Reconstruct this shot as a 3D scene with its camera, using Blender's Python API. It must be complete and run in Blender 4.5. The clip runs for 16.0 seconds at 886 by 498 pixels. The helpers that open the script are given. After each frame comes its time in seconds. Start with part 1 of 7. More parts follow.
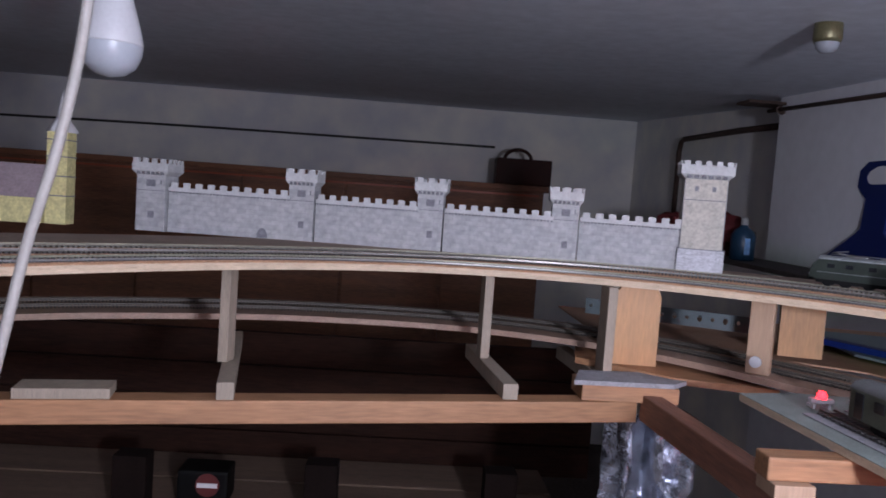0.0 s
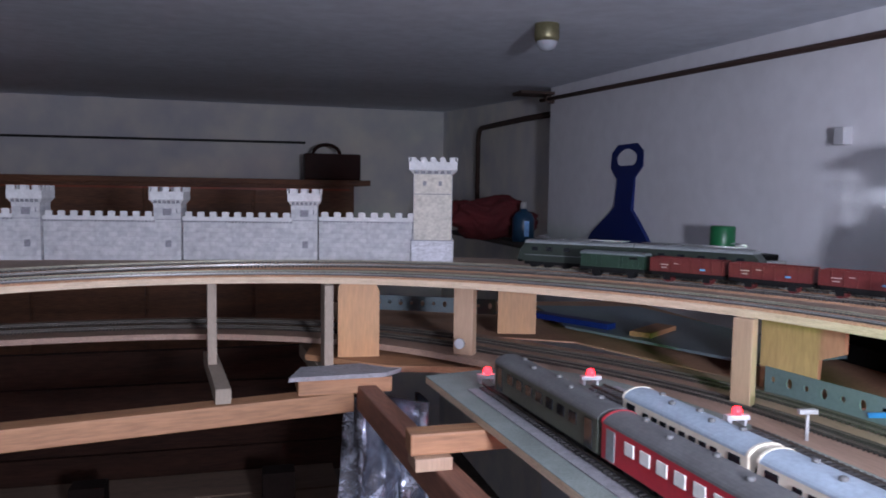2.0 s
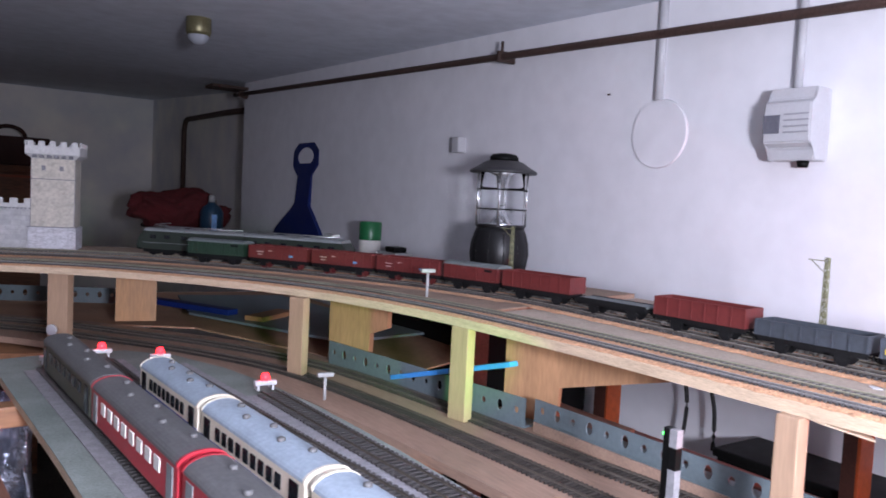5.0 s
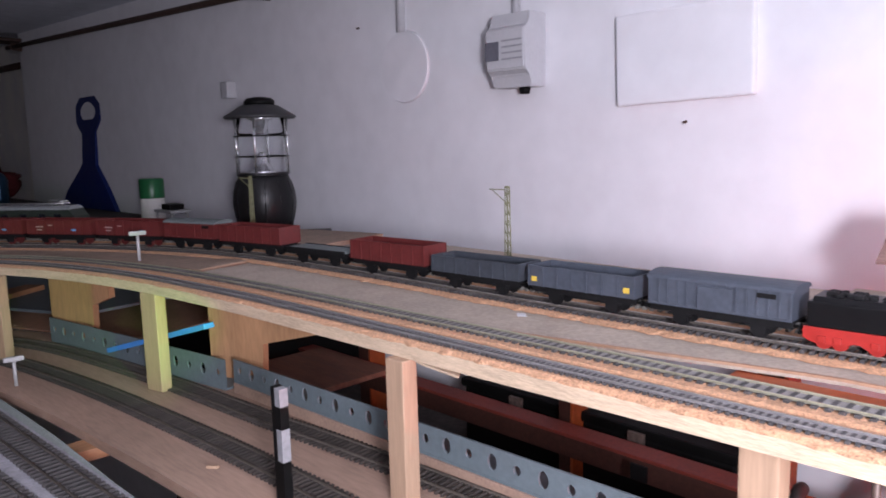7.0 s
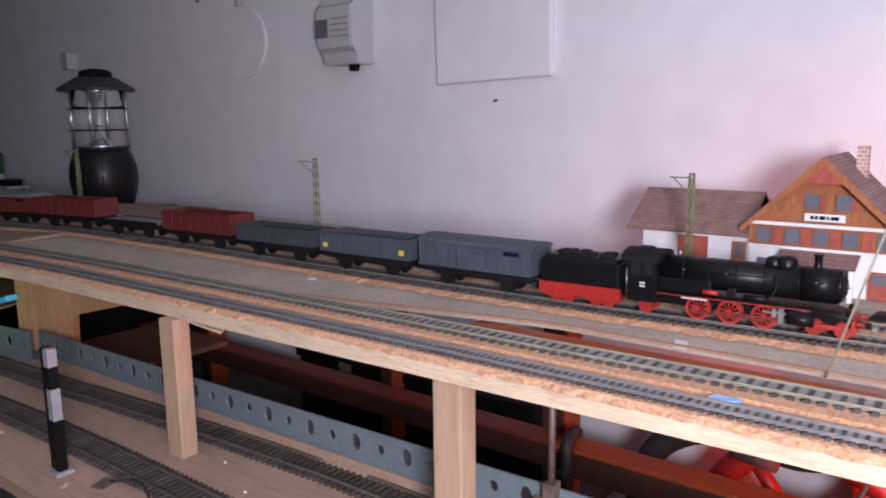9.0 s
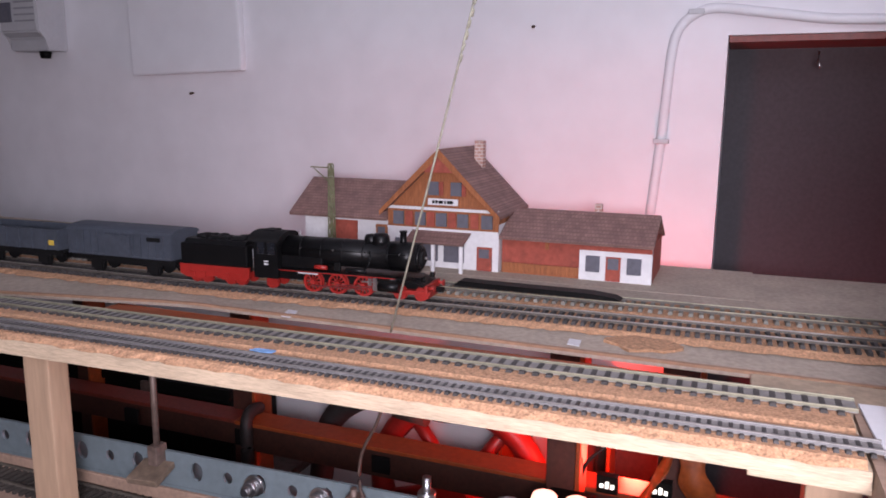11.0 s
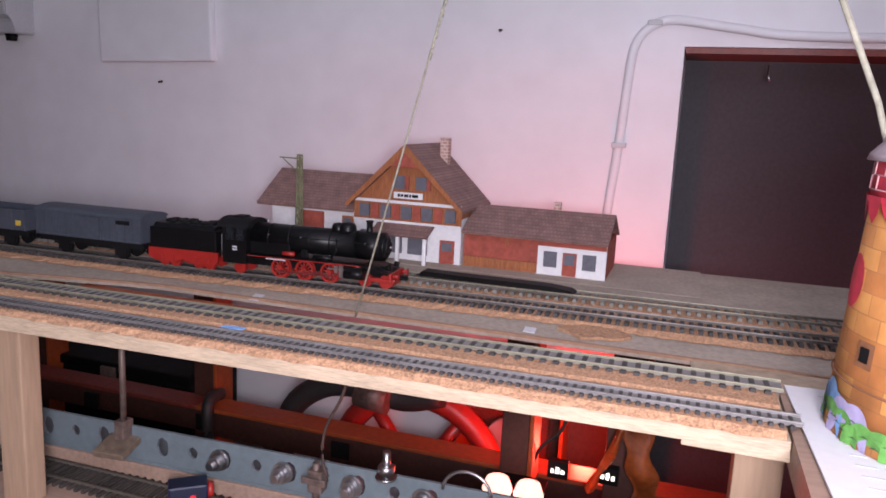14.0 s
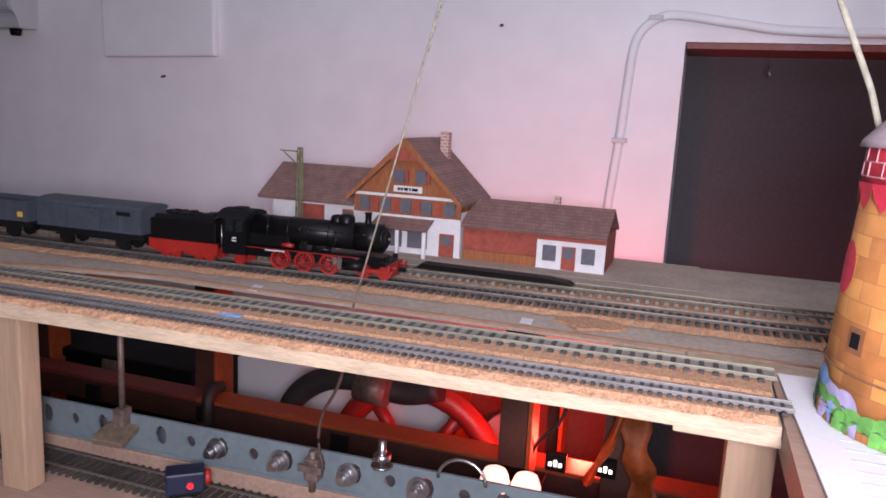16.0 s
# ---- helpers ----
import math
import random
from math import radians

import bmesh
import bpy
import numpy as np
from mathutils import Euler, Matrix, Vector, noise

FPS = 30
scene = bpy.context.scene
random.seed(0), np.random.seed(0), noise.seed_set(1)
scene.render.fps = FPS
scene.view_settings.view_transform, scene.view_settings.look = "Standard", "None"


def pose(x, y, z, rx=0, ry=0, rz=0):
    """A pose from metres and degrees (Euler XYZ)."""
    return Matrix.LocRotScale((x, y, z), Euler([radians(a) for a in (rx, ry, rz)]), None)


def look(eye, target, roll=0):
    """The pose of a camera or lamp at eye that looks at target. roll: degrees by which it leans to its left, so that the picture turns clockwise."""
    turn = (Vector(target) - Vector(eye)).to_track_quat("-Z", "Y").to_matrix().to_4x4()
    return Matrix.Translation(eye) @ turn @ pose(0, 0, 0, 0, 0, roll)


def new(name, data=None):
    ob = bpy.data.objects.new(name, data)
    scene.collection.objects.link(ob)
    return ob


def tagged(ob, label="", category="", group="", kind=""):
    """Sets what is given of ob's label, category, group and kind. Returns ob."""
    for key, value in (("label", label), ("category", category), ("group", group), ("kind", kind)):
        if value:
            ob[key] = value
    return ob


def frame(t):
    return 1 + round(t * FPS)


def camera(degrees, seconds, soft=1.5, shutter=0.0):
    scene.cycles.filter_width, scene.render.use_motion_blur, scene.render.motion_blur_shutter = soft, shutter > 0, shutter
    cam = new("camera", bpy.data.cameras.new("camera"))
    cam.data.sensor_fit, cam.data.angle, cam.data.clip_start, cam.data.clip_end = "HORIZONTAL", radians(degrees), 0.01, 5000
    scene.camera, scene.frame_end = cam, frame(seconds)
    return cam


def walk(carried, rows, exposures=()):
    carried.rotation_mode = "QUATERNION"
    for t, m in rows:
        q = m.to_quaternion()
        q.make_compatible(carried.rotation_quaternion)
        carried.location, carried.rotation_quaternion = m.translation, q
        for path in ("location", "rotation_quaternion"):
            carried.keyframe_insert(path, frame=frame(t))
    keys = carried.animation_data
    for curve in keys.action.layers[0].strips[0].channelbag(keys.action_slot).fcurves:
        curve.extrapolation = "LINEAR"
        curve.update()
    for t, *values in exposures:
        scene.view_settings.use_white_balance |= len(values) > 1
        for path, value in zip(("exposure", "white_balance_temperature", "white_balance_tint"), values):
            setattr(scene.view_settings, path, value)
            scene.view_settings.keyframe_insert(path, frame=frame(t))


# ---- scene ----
cam = camera(61.6, 16.0, soft=1.72, shutter=0.22)
PATH = [
    (0, (0.148, -0.074, 1.509), (0.268, 1.918, 1.37), 4.1),
    (0.5, (0.193, -0.071, 1.517), (0.409, 1.912, 1.372), 2.9),
    (1, (0.243, -0.085, 1.531), (0.545, 1.886, 1.388), 1.2),
    (1.5, (0.284, -0.118, 1.535), (0.693, 1.834, 1.38), 0.6),
    (2, (0.329, -0.14, 1.535), (0.848, 1.785, 1.388), 0.8),
    (2.5, (0.38, -0.153, 1.531), (1.024, 1.735, 1.388), 0.6),
    (3, (0.412, -0.171, 1.533), (1.17, 1.675, 1.4), 0.8),
    (3.2, (0.421, -0.184, 1.535), (1.221, 1.644, 1.402), 0.6),
    (5.3, (0.517, -0.317, 1.53), (1.686, 1.301, 1.402), 2.3),
    (5.5, (0.536, -0.327, 1.531), (1.735, 1.268, 1.398), 1.6),
    (6, (0.593, -0.347, 1.545), (1.87, 1.182, 1.37), 0.6),
    (6.5, (0.633, -0.367, 1.544), (1.957, 1.113, 1.305), -1.1),
    (7, (0.657, -0.39, 1.54), (2.034, 1.032, 1.253), -1.5),
    (7.5, (0.667, -0.414, 1.536), (2.099, 0.943, 1.209), -1.0),
    (8, (0.677, -0.436, 1.532), (2.159, 0.86, 1.175), -1.3),
    (8.5, (0.685, -0.452, 1.533), (2.191, 0.814, 1.171), -1.6),
    (9, (0.686, -0.48, 1.532), (2.243, 0.728, 1.19), -0.7),
    (9.5, (0.693, -0.519, 1.531), (2.334, 0.569, 1.18), -1.0),
    (10, (0.701, -0.566, 1.529), (2.431, 0.374, 1.176), -0.3),
    (10.2, (0.701, -0.577, 1.53), (2.459, 0.309, 1.177), -0.1),
    (12.3, (0.679, -0.608, 1.532), (2.557, -0.014, 1.186), 1.7),
    (12.5, (0.678, -0.608, 1.53), (2.556, -0.01, 1.19), 2.1),
    (13, (0.677, -0.61, 1.527), (2.552, -0.007, 1.182), 1.7),
    (13.5, (0.674, -0.612, 1.529), (2.545, 0.004, 1.179), 2.3),
    (14, (0.674, -0.607, 1.528), (2.542, 0.015, 1.178), 2.7),
    (14.5, (0.672, -0.606, 1.529), (2.538, 0.027, 1.184), 2.8),
    (15, (0.673, -0.607, 1.527), (2.536, 0.032, 1.178), 2.6),
    (15.5, (0.673, -0.609, 1.526), (2.538, 0.024, 1.175), 2.8),
    (16, (0.673, -0.612, 1.523), (2.538, 0.021, 1.172), 2.9),
]
EXPOSURES = [(0, 0.95, 6300, 7), (3, 0.92, 6100, 5), (5.5, 0.62, 6500, 8), (6.5, 0.22, 6700, 9), (8, -0.3, 6800, 10), (10, -1.0, 6900, 12), (12.5, -1.3, 7000, 13), (16, -1.3, 6950, 12)]
walk(cam, [(t, look(eye, target, roll)) for t, eye, target, roll in PATH], EXPOSURES)

# ---- light ----
world = bpy.data.worlds.new("room_air")
scene.world = world
world.use_nodes = True
world.node_tree.nodes["Background"].inputs[0].default_value = (0.55, 0.58, 0.75, 1)
world.node_tree.nodes["Background"].inputs[1].default_value = 0.02


def lamp(name, place, power, colour, radius):
    d = bpy.data.lights.new(name, "POINT")
    d.energy, d.color, d.shadow_soft_size = power, colour, radius
    ob = new(name, d)
    ob.location = place
    return ob


# Unseen fixed lamp, standing in for a light carried with the camera.
lamp("camera_lamp_stand_in", (0.575, -0.66, 1.540), 42.0, (0.85, 0.83, 1.0), 0.06)
lamp("red_signal_light", (1.305, -0.54, 1.240), 3.8, (1.0, 0.045, 0.030), 0.012)
green = bpy.data.lights.new("green_signal_light", "SPOT")
green.energy, green.color, green.shadow_soft_size, green.spot_size, green.spot_blend = 3.8, (0.22, 1.0, 0.07), 0.002, radians(30), 0.9
new("green_signal_light", green).matrix_world = look((0.8952, 0.0205, 1.3835), (0.940, 0.32, 1.365))

# ---- materials ----


def material(name, colour, rough=0.6, metal=0.0, vary=0.25, scale=30.0, bump=0.0, fine=250.0, grain=None, emit=0.0, spot=None, random_tint=0.0, coat=0.0, spec=0.5):
    """A surface with blotches (scale), fine grain (fine), relief and, where wished, a long grain along one axis."""
    m = bpy.data.materials.new(name)
    m.use_nodes = True
    nt = m.node_tree
    b = nt.nodes["Principled BSDF"]
    b.inputs["Roughness"].default_value = rough
    b.inputs["Metallic"].default_value = metal
    b.inputs["Coat Weight"].default_value = coat
    b.inputs["Specular IOR Level"].default_value = spec
    tc = nt.nodes.new("ShaderNodeTexCoord")
    mp = nt.nodes.new("ShaderNodeMapping")
    nt.links.new(tc.outputs["Object"], mp.inputs["Vector"])
    if grain:
        mp.inputs["Scale"].default_value = grain
    n1 = nt.nodes.new("ShaderNodeTexNoise")
    n1.inputs["Scale"].default_value = scale
    n1.inputs["Detail"].default_value = 5
    n1.inputs["Roughness"].default_value = 0.6
    n2 = nt.nodes.new("ShaderNodeTexNoise")
    n2.inputs["Scale"].default_value = fine
    n2.inputs["Detail"].default_value = 3
    for n in (n1, n2):
        nt.links.new(mp.outputs[0], n.inputs["Vector"])
    add = nt.nodes.new("ShaderNodeMath")
    add.operation = "ADD"
    nt.links.new(n1.outputs["Fac"], add.inputs[0])
    nt.links.new(n2.outputs["Fac"], add.inputs[1])
    rng = nt.nodes.new("ShaderNodeMapRange")
    rng.inputs["From Min"].default_value, rng.inputs["From Max"].default_value = 0.7, 1.3
    nt.links.new(add.outputs[0], rng.inputs["Value"])
    ramp = nt.nodes.new("ShaderNodeValToRGB")
    lo = [max(0.0, c * (1 - vary)) for c in colour]
    hi = [min(1.0, c * (1 + vary)) for c in colour]
    if spot:
        lo = spot
    ramp.color_ramp.elements[0].color = (*lo, 1)
    ramp.color_ramp.elements[1].color = (*hi, 1)
    nt.links.new(rng.outputs[0], ramp.inputs["Fac"])
    out = ramp.outputs["Color"]
    if random_tint:
        info = nt.nodes.new("ShaderNodeObjectInfo")
        hsv = nt.nodes.new("ShaderNodeHueSaturation")
        mr = nt.nodes.new("ShaderNodeMapRange")
        mr.inputs["To Min"].default_value, mr.inputs["To Max"].default_value = 1 - random_tint, 1 + random_tint
        nt.links.new(info.outputs["Random"], mr.inputs["Value"])
        nt.links.new(mr.outputs[0], hsv.inputs["Value"])
        nt.links.new(out, hsv.inputs["Color"])
        out = hsv.outputs["Color"]
    nt.links.new(out, b.inputs["Base Color"])
    rr = nt.nodes.new("ShaderNodeMapRange")
    rr.inputs["To Min"].default_value, rr.inputs["To Max"].default_value = max(0.02, rough - 0.12), min(1, rough + 0.12)
    nt.links.new(n1.outputs["Fac"], rr.inputs["Value"])
    nt.links.new(rr.outputs[0], b.inputs["Roughness"])
    if bump:
        bp = nt.nodes.new("ShaderNodeBump")
        bp.inputs["Strength"].default_value = 0.6
        bp.inputs["Distance"].default_value = bump
        nt.links.new(add.outputs[0], bp.inputs["Height"])
        nt.links.new(bp.outputs[0], b.inputs["Normal"])
    if emit:
        b.inputs["Emission Color"].default_value = (*colour, 1)
        b.inputs["Emission Strength"].default_value = emit
    return m


def brick_material(name, c1, c2, mortar, size, width, height, rough=0.8, axes="XZ", mortar_size=0.02):
    """Small printed or moulded masonry courses, from the place on the object."""
    m = bpy.data.materials.new(name)
    m.use_nodes = True
    nt = m.node_tree
    b = nt.nodes["Principled BSDF"]
    b.inputs["Roughness"].default_value = rough
    tc = nt.nodes.new("ShaderNodeTexCoord")
    sep = nt.nodes.new("ShaderNodeSeparateXYZ")
    com = nt.nodes.new("ShaderNodeCombineXYZ")
    nt.links.new(tc.outputs["Object"], sep.inputs[0])
    if axes[0] == "R":
        turn = nt.nodes.new("ShaderNodeMath")
        turn.operation = "ARCTAN2"
        nt.links.new(sep.outputs["Y"], turn.inputs[0])
        nt.links.new(sep.outputs["X"], turn.inputs[1])
        arc = nt.nodes.new("ShaderNodeMath")
        arc.operation = "MULTIPLY"
        arc.inputs[1].default_value = 0.045
        nt.links.new(turn.outputs[0], arc.inputs[0])
        nt.links.new(arc.outputs[0], com.inputs[0])
    else:
        nt.links.new(sep.outputs[axes[0]], com.inputs[0])
    nt.links.new(sep.outputs[axes[1]], com.inputs[1])
    br = nt.nodes.new("ShaderNodeTexBrick")
    br.inputs["Color1"].default_value = (*c1, 1)
    br.inputs["Color2"].default_value = (*c2, 1)
    br.inputs["Mortar"].default_value = (*mortar, 1)
    br.inputs["Scale"].default_value = size
    br.inputs["Mortar Size"].default_value = mortar_size
    br.inputs["Brick Width"].default_value = width
    br.inputs["Row Height"].default_value = height
    nt.links.new(com.outputs[0], br.inputs["Vector"])
    n1 = nt.nodes.new("ShaderNodeTexNoise")
    n1.inputs["Scale"].default_value = 90
    n1.inputs["Detail"].default_value = 5
    nt.links.new(tc.outputs["Object"], n1.inputs["Vector"])
    mix = nt.nodes.new("ShaderNodeMix")
    mix.data_type, mix.blend_type = "RGBA", "OVERLAY"
    mix.inputs["Factor"].default_value = 0.45
    nt.links.new(br.outputs["Color"], mix.inputs["A"])
    nt.links.new(n1.outputs["Fac"], mix.inputs["B"])
    nt.links.new(mix.outputs["Result"], b.inputs["Base Color"])
    bp = nt.nodes.new("ShaderNodeBump")
    bp.inputs["Strength"].default_value = 0.4
    bp.inputs["Distance"].default_value = 0.0006
    nt.links.new(n1.outputs["Fac"], bp.inputs["Height"])
    nt.links.new(bp.outputs[0], b.inputs["Normal"])
    return m


WALL = material("white_wall_paint", (0.76, 0.76, 0.79), 0.75, vary=0.05, scale=2.0, fine=25, bump=0.0005)
FAR_WALL = material("grey_rendered_wall", (0.86, 0.83, 0.75), 0.85, spot=(0.62, 0.62, 0.66), vary=0.06, scale=0.9, fine=5, bump=0.002)
CEIL = material("grey_ceiling_paint", (0.74, 0.78, 0.85), 0.9, vary=0.10, scale=1.6, fine=25, bump=0.002)
SHELF_DARK = material("dusty_dark_board", (0.06, 0.05, 0.045), 0.85, vary=0.4, scale=14, fine=120)
BODY = material("satin_black_plastic", (0.010, 0.010, 0.011), 0.38, spec=0.35, vary=0.2)
TEE_GREY = material("grey_white_signal_plastic", (0.36, 0.36, 0.36), 0.5, vary=0.1)
RUSTY = material("rusty_dull_steel", (0.14, 0.10, 0.085), 0.55, metal=0.4, vary=0.4, scale=60)
FLOOR = material("dusty_concrete", (0.08, 0.065, 0.055), 0.9, vary=0.4, scale=4, fine=60, bump=0.002)
PINE = material("pale_pine_wood", (0.29, 0.195, 0.145), 0.6, vary=0.22, scale=14, fine=90, bump=0.0004, grain=(4, 0.5, 4))
PINE_X = material("pale_pine_beam", (0.29, 0.145, 0.07), 0.6, vary=0.3, scale=9, fine=60, bump=0.0004, grain=(0.5, 5, 5))
PINE_UP = material("pine_post_wood", (0.35, 0.235, 0.155), 0.6, vary=0.15, scale=20, fine=120, bump=0.0003, grain=(4, 4, 0.4))
PLY_OLD = material("orange_varnished_plywood", (0.40, 0.205, 0.080), 0.5, vary=0.2, scale=14, fine=90, bump=0.0003, grain=(4, 4, 0.5))
PLY = material("plywood_edge", (0.50, 0.385, 0.27), 0.65, vary=0.25, scale=30, fine=200, bump=0.0003, grain=(1, 1, 9))
BROWN_BEAM = material("reddish_brown_beam", (0.19, 0.085, 0.055), 0.6, vary=0.3, scale=12, fine=80, bump=0.0005, grain=(5, 0.5, 5))
CORK = material("cork_granules", (0.43, 0.242, 0.138), 0.95, vary=0.48, scale=420, fine=900, bump=0.0009)
GREYBOARD = material("grey_painted_board", (0.40, 0.335, 0.27), 0.85, vary=0.2, scale=25, fine=300, bump=0.0003)
DECKTOP = material("worn_brown_grey_board_face", (0.27, 0.195, 0.145), 0.85, vary=0.25, scale=18, fine=220, bump=0.0003)
BROWNBOARD = material("brown_hardboard", (0.36, 0.21, 0.13), 0.7, vary=0.2, scale=20, fine=200, bump=0.0003)
SLEEPER = material("dark_plastic_sleeper", (0.045, 0.041, 0.040), 0.75, vary=0.3, scale=60, random_tint=0.3)
SLEEPER_L = material("brown_plastic_sleeper", (0.032, 0.026, 0.022), 0.8, vary=0.3, scale=60, random_tint=0.3)
SLEEPER_OLD = material("faded_olive_sleeper", (0.17, 0.165, 0.145), 0.8, vary=0.3, scale=60, random_tint=0.25)
RAIL = material("nickel_silver_rail", (0.42, 0.40, 0.38), 0.34, metal=0.8, vary=0.1)
RAIL_SIDE = material("brown_rail_web", (0.105, 0.092, 0.076), 0.6, metal=0.2, vary=0.25)
RAIL_GREY = material("dusty_grey_rail_web", (0.17, 0.165, 0.165), 0.5, metal=0.2, vary=0.2)
RAIL_OLIVE = material("faded_olive_rail_web", (0.175, 0.168, 0.12), 0.55, metal=0.1, vary=0.2)
RAIL_OLD = material("tarnished_rail", (0.36, 0.34, 0.25), 0.45, metal=0.5, vary=0.2)
STEEL = material("bare_steel", (0.45, 0.45, 0.46), 0.35, metal=1.0, vary=0.15)
GIRDER = material("pale_blue_grey_angle_iron", (0.115, 0.148, 0.162), 0.5, vary=0.15, scale=20, fine=200)
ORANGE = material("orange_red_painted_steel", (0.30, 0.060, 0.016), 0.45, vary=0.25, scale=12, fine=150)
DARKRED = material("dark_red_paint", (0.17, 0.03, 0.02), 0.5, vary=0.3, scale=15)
PIPE = material("rusty_brown_pipe", (0.055, 0.030, 0.023), 0.7, vary=0.4, scale=10, bump=0.0006)
BLACK = material("black_plastic", (0.004, 0.004, 0.004), 0.5, spec=0.14, vary=0.2)
BLACK_MATT = material("matt_black_paint", (0.006, 0.006, 0.0065), 0.7, spec=0.2, vary=0.3)
LOCO_BLACK = material("satin_black_loco_paint", (0.005, 0.005, 0.0055), 0.38, spec=0.2, vary=0.2)
LOCO_RED = material("bright_red_wheel_paint", (0.30, 0.016, 0.012), 0.45, vary=0.15)
GREY_CABLE = material("grey_white_cable_sheath", (0.30, 0.28, 0.26), 0.55, vary=0.1)
WHITE_PLASTIC = material("white_plastic", (0.50, 0.50, 0.52), 0.4, vary=0.05)
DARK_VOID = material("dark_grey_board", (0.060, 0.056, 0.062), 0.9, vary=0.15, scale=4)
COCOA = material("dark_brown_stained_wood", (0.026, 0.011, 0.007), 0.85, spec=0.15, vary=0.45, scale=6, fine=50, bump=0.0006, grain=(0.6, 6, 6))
CABINET = material("reddish_brown_cabinet_wood", (0.18, 0.072, 0.030), 0.6, vary=0.5, scale=3, fine=40, bump=0.0006, grain=(0.5, 6, 6))
# Near black: the gloom under the decks is put into this colour.
PITCH = material("shade_dark_old_wood", (0.010, 0.006, 0.005), 0.9, spec=0.1, vary=0.4, scale=8)
RAIL_BROWN = material("brown_painted_rail", (0.060, 0.048, 0.040), 0.5, metal=0.3, vary=0.2)
WEB = material("grey_track_web", (0.20, 0.188, 0.178), 0.8, vary=0.2, scale=60)
PLANK = material("raw_brown_plank", (0.13, 0.085, 0.058), 0.85, vary=0.35, scale=5, fine=60, bump=0.0006, grain=(0.6, 6, 6))
CABLE_BLACK = material("black_cable", (0.012, 0.012, 0.012), 0.5, vary=0.2)
BLUE = material("blue_plastic", (0.005, 0.016, 0.115), 0.45, spec=0.3, vary=0.15)
NAVY = material("dark_navy_plastic", (0.006, 0.010, 0.030), 0.35, vary=0.2)
GREEN_CAN = material("green_tin_print", (0.012, 0.12, 0.04), 0.35, vary=0.15)
GREEN_LOCO = material("dark_green_loco_paint", (0.020, 0.028, 0.022), 0.4, vary=0.2)
ROOF_GREY = material("grey_loco_roof", (0.20, 0.215, 0.22), 0.45, vary=0.2)
WAGON_GREY = material("blue_grey_wagon_paint", (0.050, 0.060, 0.078), 0.6, vary=0.18, scale=60)
WAGON_DARK = material("dark_slate_wagon_paint", (0.035, 0.042, 0.052), 0.6, vary=0.2, scale=60)
WAGON_RED = material("oxide_red_wagon_paint", (0.105, 0.015, 0.014), 0.55, vary=0.15, scale=60)
WAGON_GREEN = material("dark_green_wagon_paint", (0.013, 0.034, 0.020), 0.5, vary=0.2, scale=60)
WAGON_ROOF = material("grey_wagon_roof", (0.12, 0.14, 0.14), 0.7, vary=0.2, scale=60)
CREAM = material("cream_coach_paint", (0.66, 0.60, 0.48), 0.45, vary=0.06)
COACH_BLUE = material("dark_blue_coach_paint", (0.03, 0.05, 0.20), 0.45, vary=0.1)
COACH_ROOF = material("pale_blue_grey_coach_roof", (0.30, 0.36, 0.42), 0.5, vary=0.15)
COACH_ROOF_D = material("dark_grey_coach_roof", (0.10, 0.10, 0.10), 0.6, vary=0.2)
COACH_RED = material("carmine_coach_paint", (0.40, 0.02, 0.035), 0.4, vary=0.12)
WINDOW = material("dark_window_glazing", (0.012, 0.014, 0.018), 0.12, vary=0.1)
LIT_WINDOW = material("pale_window_blind", (0.72, 0.70, 0.66), 0.5, vary=0.1)
BALLAST = material("grey_ballast_sheet", (0.25, 0.245, 0.26), 0.95, vary=0.3, scale=120, fine=600, bump=0.001)
FLOCK = material("green_flocked_board", (0.20, 0.23, 0.21), 0.95, vary=0.3, scale=20, fine=500, bump=0.001)
CASTLE = brick_material("white_printed_castle_stone", (0.46, 0.46, 0.46), (0.38, 0.38, 0.39), (0.365, 0.365, 0.38), 1.0, 0.0155, 0.0084, rough=0.85, mortar_size=0.0004)
CASTLE_W = material("white_paper_battlement", (0.52, 0.52, 0.52), 0.85, vary=0.15, scale=50)
CASTLE_T = material("cream_printed_tower_stone", (0.48, 0.45, 0.39), 0.85, vary=0.22, scale=70, fine=220)
CASTLE_B = material("white_printed_rubble", (0.50, 0.50, 0.53), 0.85, vary=0.35, scale=90, fine=260, grain=(1, 1, 3))
CASTLE_DARK = material("dark_printed_castle_line", (0.20, 0.20, 0.22), 0.9, vary=0.3, scale=120)
CASTLE_Y = material("yellow_printed_castle_stone", (0.68, 0.62, 0.30), 0.85, vary=0.25, scale=70)
TOWER_STONE = brick_material("orange_printed_tower_stone", (0.66, 0.31, 0.085), (0.47, 0.175, 0.05), (0.40, 0.165, 0.055), 1.0, 0.0135, 0.0078, axes="RZ", mortar_size=0.00022)
TOWER_RED = material("red_printed_brick", (0.58, 0.03, 0.06), 0.7, vary=0.2, scale=80)
SLATE = material("mauve_grey_printed_slate", (0.34, 0.27, 0.29), 0.8, vary=0.2, scale=80)
PRINT = material("faint_grey_print", (0.50, 0.50, 0.52), 0.9, vary=0.1)
PAPER = material("white_paper", (0.62, 0.62, 0.64), 0.85, vary=0.04)
INK = material("grey_print", (0.30, 0.30, 0.32), 0.9, vary=0.1)
TOWER_BROWN = material("brown_printed_outline", (0.22, 0.09, 0.04), 0.8, vary=0.2, scale=80)
LEAF_GREEN = material("green_printed_bush", (0.10, 0.30, 0.06), 0.8, vary=0.35, scale=60)
SKY_BLUE = material("blue_printed_rock", (0.18, 0.35, 0.62), 0.8, vary=0.3, scale=60)
